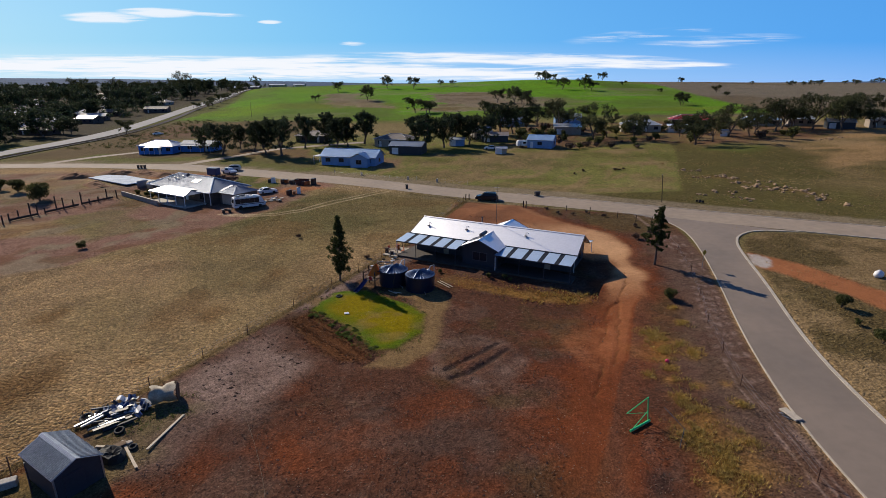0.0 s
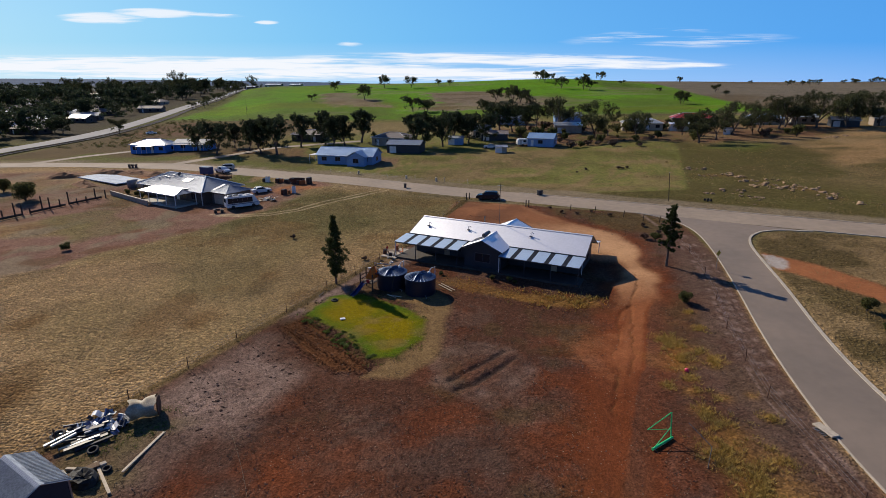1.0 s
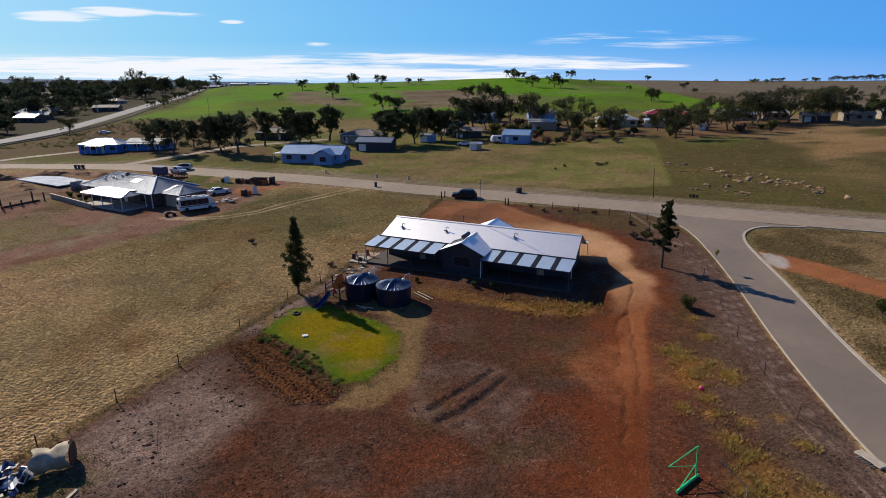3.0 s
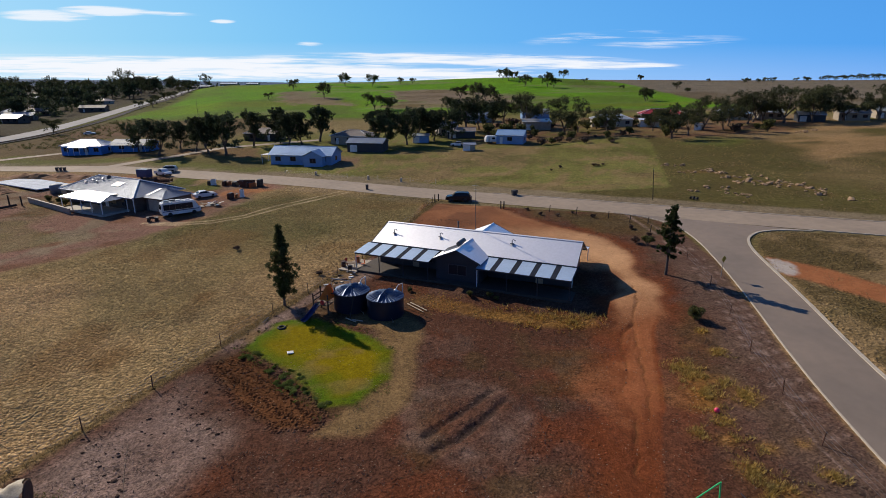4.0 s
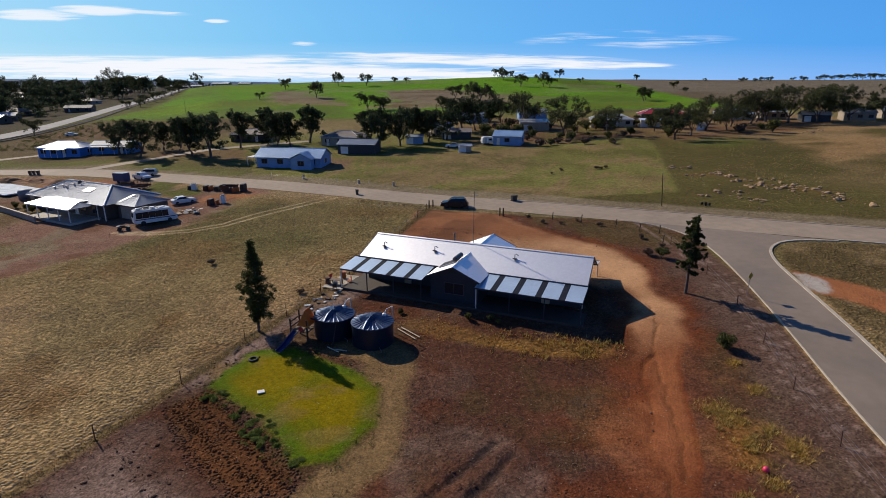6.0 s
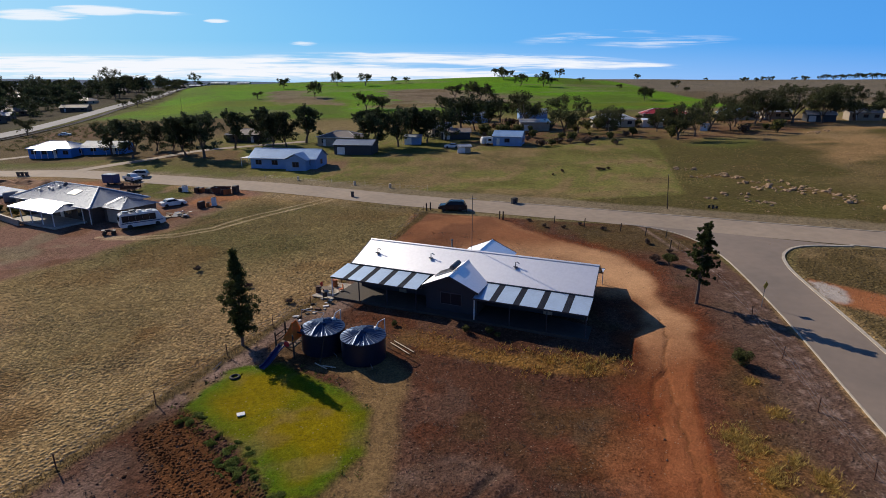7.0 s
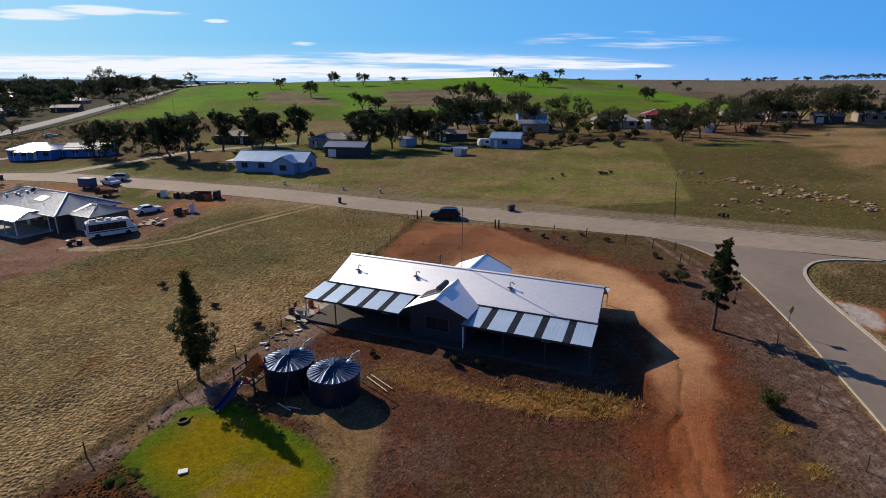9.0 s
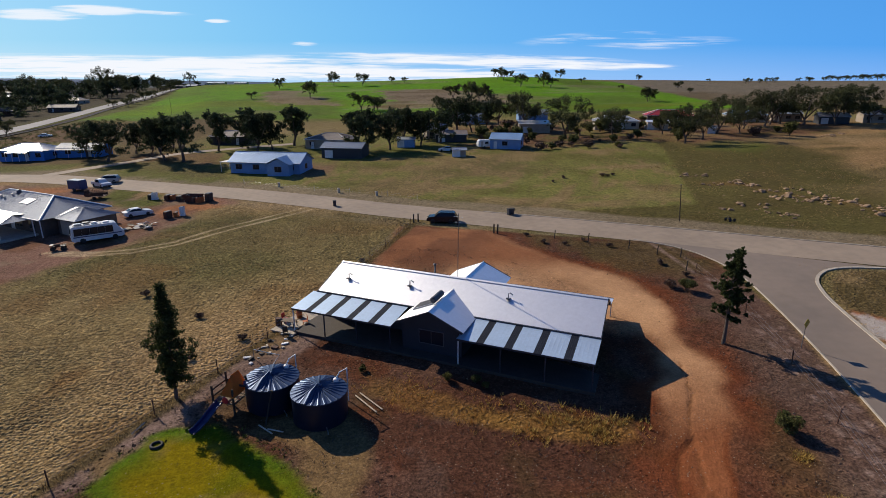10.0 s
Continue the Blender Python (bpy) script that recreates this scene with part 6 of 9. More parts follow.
plant(HILL, [(66, 429, 6), (102.6, 587, 12), (106, 571, 11), (116, 590, 8), (108.3, 505, 11), (127, 498, 12), (131, 492, 9), (158.5, 613, 7), (175, 616, 10), (178.7, 555, 5), (183.4, 470, 4), (149, 346, 8.5), (152, 350, 6), (267, 627, 7), (227, 462, 7), (214, 420, 3.5), (217, 424, 3.5)],
      "lone gum tree on the green hillside", "hillside trees", 11.0, 6, "hill_tree")
plant(HILL, [(352, 568, 5), (360, 575, 6), (366, 566, 5), (376, 570, 6), (388, 575, 6), (343, 620, 4), (424, 590, 5), (432, 585, 6), (440, 592, 5), (462, 600, 6), (474, 606, 7), (486, 610, 6), (498, 615, 7), (508, 620, 7), (519, 622, 7), (530, 626, 8), (540, 630, 7), (548, 628, 8), (560, 634, 8), (570, 636, 7)],
      "distant tree on the brown ridge", "ridge trees", 11.0, 7, "ridge_tree")

# the town beyond the highway: where its houses stand, and the trees between them
def highway_at(y):
    return float(np.interp(y, [120, 205, 264, 327, 427, 548, 800, 1300], [-165, -160, -161, -173, -194, -215, -260, -360]))


rng = random.Random(123)
TOWN_HOMES = []
while len(TOWN_HOMES) < 56:
    az, d = rng.uniform(-47, -17), 230 / rng.uniform(0.20, 1.0)
    x, y = d * math.sin(radians(az)), d * math.cos(radians(az))
    if x < highway_at(y) - 24 and all(math.hypot(x - p[0], y - p[1]) > 19 for p in TOWN_HOMES):
        TOWN_HOMES.append((x, y))
NEAR_HOMES = ((-213, 335, 12, 15), (-205, 318, -8, 11), (-226, 371, 6, 16), (-222, 346, 30, 13), (-204, 266, -12, 14), (-201, 388, 8, 15), (-236, 340, -20, 15))


def hides_home(x, y):
    """True where a tree would stand between a town house and the paddocks."""
    d, a = math.hypot(x, y), math.atan2(x, y)
    for hx, hy in [p[:2] for p in NEAR_HOMES[:2]]:
        hd = math.hypot(hx, hy)
        if abs(a - math.atan2(hx, hy)) * hd < 8 and hd - 75 < d < hd + 9:
            return True
    return False


rng = random.Random(77)
spots = []
while len(spots) < 330:
    az, d = rng.uniform(-50, -15.5), 205 * (1 / rng.uniform(0.17, 1.0))
    x, y = d * math.sin(radians(az)), d * math.cos(radians(az))
    hx = highway_at(y)
    if x > hx - 9 - 0.02 * d or (y < 255 and x > hx - 18):
        continue
    if (-33.6 < az < -31.2 and d < 390) or (-38.3 < az < -37.0 and d < 330):
        continue
    if (abs(x + 215) < 14 and abs(y - 255) < 30) or math.hypot(x + 205, y - 318) < 26 or math.hypot(x + 196, y - 300) < 16:
        continue
    if hides_home(x, y) or (d < 420 and cloudy(np.array([x]), np.array([y]), 42.0, 301, 2)[0] < 0.22):
        continue
    spots.append((x, y, rng.uniform(6.0, 13.0) * (1.0 if d < 500 else 1.3)))
plant(TOWN, spots, "dark leafy town tree among the roofs", "town trees", 9.0, 8, "town_tree")
far_town = []
rng = random.Random(78)
while len(far_town) < 1150:
    az, d = rng.uniform(-50, -13.5), 300 / rng.uniform(0.17, 1.0)
    x, y = d * math.sin(radians(az)), d * math.cos(radians(az))
    hx = highway_at(y)
    if x > hx - 10 - 0.02 * d or (-33.6 < az < -31.2 and d < 390) or (-38.3 < az < -37.0 and d < 330):
        continue
    if hides_home(x, y) or (d < 900 and cloudy(np.array([x]), np.array([y]), 60.0, 303, 3)[0] < 0.42):
        continue
    far_town += [(x + rng.uniform(-3, 3), y + rng.uniform(-3, 3), G(x, y) + rng.uniform(2.0, 8.0), rng.uniform(1.8, 3.6)) for _ in range(3)]
tagged(part("distant_town_trees", crown_mesh("distant_town_trees", far_town, 0.62, 52000, LEAF_TOWN, 79, 0.8, 3), None), "dark massed trees over the distant town", "trees", kind="stuff")
plant(HILL, [(-150, 258, 7), (-184, 440, 7), (-189, 470, 8), (-196, 500, 7), (-178, 400, 6), (-205, 545, 8), (-176, 415, 6), (-210, 575, 8), (-222, 610, 8), (-230, 650, 9)], "roadside tree along the highway", "highway trees", 11.0, 9, "roadside_tree")
plant(GUMS, [(-262, 560, 26), (-274, 565, 19), (-252, 570, 18), (-240, 560, 15), (-366, 560, 21), (-380, 575, 22), (-352, 560, 17), (-340, 580, 22), (-330, 570, 19), (-301, 570, 18), (-318, 600, 16), (-232, 600, 17), (-215, 640, 16)], "tall thin gum standing over the town", "tall gums", 12.0, 10, "tall_gum", 0.62)


def shrub_meshes(seed, wide, high, leaves, leaf, mat):
    rng = random.Random(seed)
    b, clumps = Build(), []
    for k in range(7):
        a = math.tau * k / 7 + rng.random()
        e = (math.cos(a) * wide * 0.32 * rng.random(), math.sin(a) * wide * 0.32 * rng.random(), high * rng.uniform(0.35, 0.75))
        b.tube([(0, 0, -0.05), e], [0.03, 0.008], 4)
        clumps.append((*e, wide * rng.uniform(0.2, 0.3)))
    return mesh_of("stem", b, BARK), crown_mesh("foliage", clumps, leaf, leaves, mat, seed)


SHRUBS = [shrub_meshes(90 + k, 1.8, 1.4, 3000, 0.07, SHRUB) for k in range(3)]
WEEDS = [shrub_meshes(190 + k, 1.9, 0.9, 2600, 0.07, WEED) for k in range(3)]
FAR_SHRUBS = [shrub_meshes(290 + k, 1.8, 1.4, 420, 0.17, SHRUB) for k in range(3)]
FAR_DULL = [shrub_meshes(295 + k, 1.6, 1.0, 320, 0.15, RUSSET) for k in range(2)]
DULL = [shrub_meshes(95 + k, 1.6, 1.0, 1800, 0.07, RUSSET) for k in range(2)]


def shrub(kinds, x, y, size, label, seed):
    t = thing("shrub", stand(x, y, seed * 47) @ Matrix.Diagonal((size, size, size, 1)), label, "shrub", "shrubs")
    s, f = kinds[seed % len(kinds)]
    part("stem", s, None, t)
    part("foliage", f, None, t)


for k, (x, y, s) in enumerate(((27.2, 59.6, 1.0), (45.7, 56.6, 1.15), (43.9, 48.2, 1.2), (44.4, 52.3, 0.5), (47.2, 50.5, 0.6), (32.4, 81.8, 1.1), (49.5, 50, 0.6))):
    shrub(SHRUBS, x, y, s, "rounded dull green shrub on bare soil", k)
for k, (x, y, s) in enumerate(((6.2, 68.5, 0.5), (8.3, 67.9, 0.55), (9.0, 67.3, 0.4), (-0.4, 70.4, 0.4))):
    shrub(SHRUBS, x, y, s, "low olive weed bush in the verandah's shade", k)
for k, (x, y, s) in enumerate(((-93, 121, 3.2), (-104, 129, 2.4), (-110, 131, 2.2), (-60.4, 85.4, 0.9))):
    shrub(SHRUBS, x, y, s, "large dark shrub beside the neighbour's fence", k)
for k, (x, y, s) in enumerate(((31.2, 83, 1.0), (22, 100, 0.6), (24.6, 98.8, 0.5), (30, 97, 0.6), (27.5, 100, 0.5), (33.5, 90, 0.7), (34.5, 86, 0.6), (20.5, 103.5, 0.5), (-24.8, 88.5, 0.7), (-15, 74, 0.5), (-11.5, 77, 0.6), (-17, 82, 0.6), (-2, 96, 0.5), (37.2, 141.3, 0.7), (45.6, 141.5, 0.8), (46.6, 141.2, 0.6), (48, 142, 0.7), (34, 138, 0.5))):
    shrub(DULL, x, y, s, "low brown twiggy bush in the dry grass", k)
for k in range(52):
    rr_ = random.Random(500 + k)
    x, y = rr_.uniform(28, 122), rr_.uniform(184, 236)
    shrub(FAR_SHRUBS if k % 3 else FAR_DULL, x, y, rr_.uniform(1.4, 3.4), "scruffy dark bush between the cottages", k)
for k in range(16):
    rr_ = random.Random(700 + k)
    shrub(FAR_DULL if k % 2 else FAR_SHRUBS, rr_.uniform(41, 70), rr_.uniform(176, 204), rr_.uniform(0.7, 2.2), "scruffy low bush on the rough ground by the shed", k)
# low scrub beside the railway and on the waste ground
rng = random.Random(321)
scrub = []
for k in range(300):
    y = rng.uniform(205, 330)
    x = float(np.interp(y, [120, 240, 330, 430], [-147, -146, -157, -182])) + abs(rng.gauss(0, 22)) + 2
    if x < -92 and inside(np.array([x]), np.array([y]), GREEN)[0] < 4:
        r = rng.uniform(0.3, 0.9)
        scrub += [(x + rng.uniform(-1, 1), y + rng.uniform(-1, 1), G(x, y) + r * 0.4, r) for _ in range(2)]
tagged(part("railway_scrub", crown_mesh("railway_scrub", scrub, 0.16, 14000, SHRUB, 322), None), "low olive scrub beside the railway", "scrub", kind="stuff")
# the fringe of weeds round the lawn
for k in range(40):
    rr_ = random.Random(900 + k)
    t = rr_.choice((rr_.uniform(0.0, 0.14), rr_.uniform(0.3, 0.62), rr_.uniform(0.45, 1.0), rr_.uniform(0.4, 0.75)))
    x, y = -15.7 + 8.9 * t + rr_.gauss(0, 0.55), 58.6 - 9.8 * t + rr_.gauss(0, 0.55)
    w = thing("weed_clump", stand(x, y, rr_.uniform(0, 360)) @ Matrix.Diagonal((rr_.uniform(0.2, 0.7), rr_.uniform(0.16, 0.5), rr_.uniform(0.10, 0.26), 1)), "leafy green weed clump at the lawn's edge", "weed", "lawn weeds")
    s_, f_ = WEEDS[k % 3]
    part("stem", s_, None, w)
    part("foliage", f_, None, w)


# ---------------------------------------------------------------- vehicles
def wheel_under(parent, x, y, r, w=0.22):
    t = part("wheel", Build().lathe([(r * 0.62, -w / 2), (r * 0.95, -w / 2), (r, -w * 0.3), (r, w * 0.3), (r * 0.95, w / 2), (r * 0.62, w / 2)], 20, pose(x, y, r, 90)), BLACK, parent, smooth=False)
    part("rim", Build().lathe([(0.03, -w * 0.42), (r * 0.6, -w * 0.46), (r * 0.62, w * 0.46), (0.03, w * 0.42)], 14, pose(x, y, r, 90)), STEEL, t)


def shaped_body(low, high, wide, tuck, m=None):
    """A vehicle body: a side outline (x, z) narrowed towards the top by tuck."""
    b = Build()
    n = len(high)
    zs = [z for _, z in high]
    z0, z1 = min(zs), max(zs)
    vs = []
    for s in (-1, 1):
        for x, z in high:
            k = (z - z0) / (z1 - z0)
            vs.append((x, s * (wide / 2 - tuck * max(0.0, k - 0.45) / 0.55), z))
    fs = [tuple(range(n)), tuple(range(2 * n - 1, n - 1, -1))] + [(i + n, (i + 1) % n + n, (i + 1) % n, i) for i in range(n)]
    return b.add(vs, fs, m)


def car(x, y, turn, paint, label, style="suv", name="car"):
    c = thing(name, stand(x, y, turn), label, "car", "parked vehicles")
    if style == "suv":
        L, W, H, r = 4.7, 1.86, 1.72, 0.36
        side = [(-2.33, 0.42), (-2.36, 0.95), (-2.22, 1.12), (-1.95, 1.6), (-1.7, 1.70), (0.2, 1.72), (0.55, 1.62), (1.15, 1.10), (2.05, 0.98), (2.32, 0.80), (2.36, 0.42), (1.9, 0.30), (-1.9, 0.30)]
        glass = [(-2.0, 1.12), (-1.84, 1.52), (-1.6, 1.61), (0.2, 1.63), (0.46, 1.54), (0.98, 1.12)]
    elif style == "ute":
        L, W, H, r = 5.1, 1.84, 1.75, 0.37
        side = [(-2.55, 0.5), (-2.55, 1.08), (-0.7, 1.08), (-0.62, 1.68), (0.5, 1.72), (0.75, 1.62), (1.25, 1.12), (2.25, 1.0), (2.5, 0.8), (2.52, 0.42), (2.0, 0.34), (-2.2, 0.38)]
        glass = [(-0.58, 1.12), (-0.52, 1.6), (0.48, 1.63), (0.66, 1.55), (1.08, 1.12)]
    else:
        L, W, H, r = 4.5, 1.78, 1.45, 0.32
        side = [(-2.2, 0.4), (-2.25, 0.9), (-1.6, 0.98), (-1.0, 1.38), (0.2, 1.43), (0.95, 0.96), (1.95, 0.86), (2.22, 0.66), (2.24, 0.36), (1.8, 0.26), (-1.8, 0.26)]
        glass = [(-1.42, 1.0), (-0.92, 1.32), (0.18, 1.36), (0.78, 0.99)]
    part("body", shaped_body(None, side, W, 0.2), paint, c)
    for s in (-1, 1):
        b = Build()
        n = len(glass)
        hmax = max(p[1] for p in side)
        pts = []
        for q in (0.012, -0.02):
            for px_, pz in glass:
                k = (pz - min(z for _, z in side)) / (hmax - min(z for _, z in side))
                pts.append((px_, s * (W / 2 - 0.2 * max(0.0, k - 0.45) / 0.55 + q), pz))
        b.add(pts, [tuple(range(n)), tuple(range(2 * n - 1, n - 1, -1))] + [(i, (i + 1) % n, (i + 1) % n + n, i + n) for i in range(n)])
        part("side_window", b, GLASS, c)
    (ax, az), (bx, bz) = glass[-1], glass[-2]
    part("windscreen", Build().slab([(ax + 0.13, -W * 0.40, az + 0.0), (ax + 0.13, W * 0.40, az), (bx + 0.13, W * 0.36, bz + 0.02), (bx + 0.13, -W * 0.36, bz + 0.02)], 0.03), GLASS, c)
    (ax, az), (bx, bz) = glass[0], glass[1]
    part("rear_window", Build().slab([(ax - 0.17, -W * 0.38, az + 0.02), (ax - 0.17, W * 0.38, az + 0.02), (bx - 0.14, W * 0.34, bz + 0.02), (bx - 0.14, -W * 0.34, bz + 0.02)], 0.03), GLASS, c)
    for s in (-1, 1):
        part("headlight", Build().box((L / 2 - 0.13, s * W * 0.36, 0.80 if style != "sedan" else 0.68), (0.12, 0.34, 0.16), bevel=0.02), WHITE_TRIM, c)
        part("tail_light", Build().box((-L / 2 + 0.06, s * W * 0.42, 0.92 if style != "sedan" else 0.8), (0.08, 0.16, 0.26), bevel=0.02), RED_PLASTIC, c)
        for wx in (-L * 0.29, L * 0.30):
            wheel_under(c, wx, s * (W / 2 - 0.11), r)
    part("front_bumper", Build().box((L / 2 - 0.06, 0, 0.48), (0.16, W * 0.96, 0.22), bevel=0.04), paint if style == "suv" else DARK_TRIM, c)
    if style == "suv":
        for s in (-1, 1):
            part("roof_rail", Build().tube([(-1.6, s * 0.62, 1.72), (-1.4, s * 0.62, 1.80), (0.0, s * 0.62, 1.80), (0.2, s * 0.62, 1.74)], 0.025, 5), DARK_TRIM, c)
    if style == "ute":
        part("tray_liner", Build().box((-1.63, 0, 1.07), (1.7, 1.5, 0.04)), BLACK, c)
    return c


car(9.3, 112.2, 172, BLACK_PAINT, "black four-wheel drive parked on the road edge at the gate", "suv", "four_wheel_drive")
car(-41.5, 124.4, 38, WHITE_PAINT, "white sedan parked beside the neighbour's garage", "sedan")
car(-60.0, 149.6, -38, WHITE_PAINT, "white dual-cab ute parked on the roadside", "ute", "ute")
car(-60.6, 153.6, 190, SILVER_PAINT, "silver four-wheel drive parked on the roadside", "suv", "four_wheel_drive")
car(16.2, 183.5, 175, WHITE_PAINT, "white car parked near the sheds", "sedan")
car(-132, 252, 20, WHITE_PAINT, "white car parked by the highway", "sedan")


def bus(x, y, turn):
    c = thing("minibus", stand(x, y, turn), "white minibus with a loaded roof rack beside the neighbour's house", "bus", "parked vehicles")
    side = [(-3.2, 0.45), (-3.25, 1.2), (-3.1, 2.35), (-2.9, 2.48), (2.1, 2.48), (2.45, 2.36), (2.95, 1.45), (3.3, 1.15), (3.35, 0.5), (2.9, 0.34), (-2.9, 0.34)]
    part("body", shaped_body(None, side, 2.05, 0.14), WHITE_PAINT, c)
    for s in (-1, 1):
        for k in range(5):
            x0 = -2.85 + k * 0.97
            part("side_window", Build().slab([(x0, s * 1.035, 1.18), (x0 + 0.95, s * 1.035, 1.18), (x0 + 0.95, s * 0.96, 2.16), (x0, s * 0.96, 2.16)], 0.02 * s), GLASS, c)
        for wx in (-1.9, 2.1):
            wheel_under(c, wx, s * 0.9, 0.38, 0.26)
        part("headlight", Build().box((3.28, s * 0.72, 0.95), (0.1, 0.34, 0.2), bevel=0.02), WHITE_TRIM, c)
        part("stripe", Build().box((0, s * 1.03, 0.98), (6.0, 0.02, 0.14)), BLUE_PAINT, c)
    part("windscreen", Build().slab([(2.95, -0.9, 1.5), (2.95, 0.9, 1.5), (2.52, 0.84, 2.3), (2.52, -0.84, 2.3)], 0.03), GLASS, c)
    part("rear_window", Build().slab([(-3.25, -0.8, 1.35), (-3.25, 0.8, 1.35), (-3.15, 0.76, 2.1), (-3.15, -0.76, 2.1)], 0.03), GLASS, c)
    rack = part("roof_rack", Build().tube([(-2.8, -0.8, 2.62), (0.6, -0.8, 2.62), (0.6, 0.8, 2.62), (-2.8, 0.8, 2.62), (-2.8, -0.8, 2.62)], 0.03, 5), STEEL, c)
    for k in range(6):
        part("rack_bar", Build().box((-2.7 + k * 0.65, 0, 2.56), (0.05, 1.6, 0.05)), STEEL, rack)
    for px_, py_, s1, s2, mt in ((-2.2, -0.2, 0.9, 0.7, SILVER_PAINT), (-1.1, 0.25, 0.8, 0.8, DARK_TRIM), (-0.2, -0.25, 0.7, 0.6, WHITE_TRIM), (1.3, 0.0, 0.8, 0.8, WHITE_TRIM)):
        part("roof_box", Build().box((px_, py_, 2.70 if px_ < 1 else 2.55), (s1, s2, 0.2), bevel=0.04), mt, c)


bus(-41.2, 111.0, 34)


def box_truck(x, y, turn):
    c = thing("small_truck", stand(x, y, turn), "dark blue covered trailer beside the road", "truck", "parked vehicles")
    part("cargo_box", Build().box((-0.4, 0, 1.35), (3.0, 1.9, 1.8), bevel=0.06), BLUE_PAINT, c)
    part("top_panel", Build().box((-0.4, 0, 2.28), (2.9, 1.8, 0.06)), SILVER_PAINT, c)
    part("chassis", Build().box((0, 0, 0.42), (3.8, 1.0, 0.12)).tube([(1.8, 0, 0.45), (2.7, 0, 0.45)], 0.05, 6), DARK_TRIM, c)
    for s in (-1, 1):
        wheel_under(c, -0.5, s * 0.85, 0.34)


box_truck(-62.6, 146.2, -20)


def cage_trailer(x, y, turn):
    c = thing("cage_trailer", stand(x, y, turn), "rusty steel cage trailer standing in the grass", "trailer")
    part("tray", Build().box((0, 0, 0.62), (3.4, 1.9, 0.08)), RUST, c)
    for s in (-1, 1):
        part("cage_side", Build().box((0, s * 0.93, 1.25), (3.4, 0.04, 0.06)).box((0, s * 0.93, 1.85), (3.4, 0.04, 0.06)).box((0, s * 0.93, 0.9), (3.4, 0.03, 0.4)), RUST, c)
        for k in range(6):
            part("cage_bar", Build().box((-1.65 + k * 0.66, s * 0.93, 1.25), (0.05, 0.05, 1.25)), RUST, c)
        wheel_under(c, 0, s * 1.05, 0.33)
    part("cage_end", Build().box((-1.68, 0, 1.2), (0.04, 1.86, 1.1)), RUST, c)


cage_trailer(-55.4, 138.6, 2)


def quad_bike(x, y, turn):
    c = thing("quad_bike", stand(x, y, turn), "dark red quad bike on bare soil", "quad bike")
    part("body", Build().box((0, 0, 0.62), (1.2, 0.55, 0.28), bevel=0.08).box((-0.15, 0, 0.82), (0.7, 0.34, 0.14), bevel=0.05), RUST, c)
    for s in (-1, 1):
        for wx in (-0.6, 0.6):
            wheel_under(c, wx, s * 0.45, 0.29, 0.26)
        part("mudguard", Build().box((0.62, s * 0.42, 0.66), (0.6, 0.3, 0.06), bevel=0.02).box((-0.62, s * 0.42, 0.66), (0.6, 0.3, 0.06), bevel=0.02), DARK_TRIM, c)
    part("handlebar", Build().tube([(0.35, -0.38, 1.05), (0.42, 0, 0.98), (0.35, 0.38, 1.05)], 0.025, 6), DARK_TRIM, c)
    part("cargo_rack", Build().box((-0.72, 0, 0.8), (0.45, 0.7, 0.05)), DARK_TRIM, c)


quad_bike(-44.3, 106.8, 20)


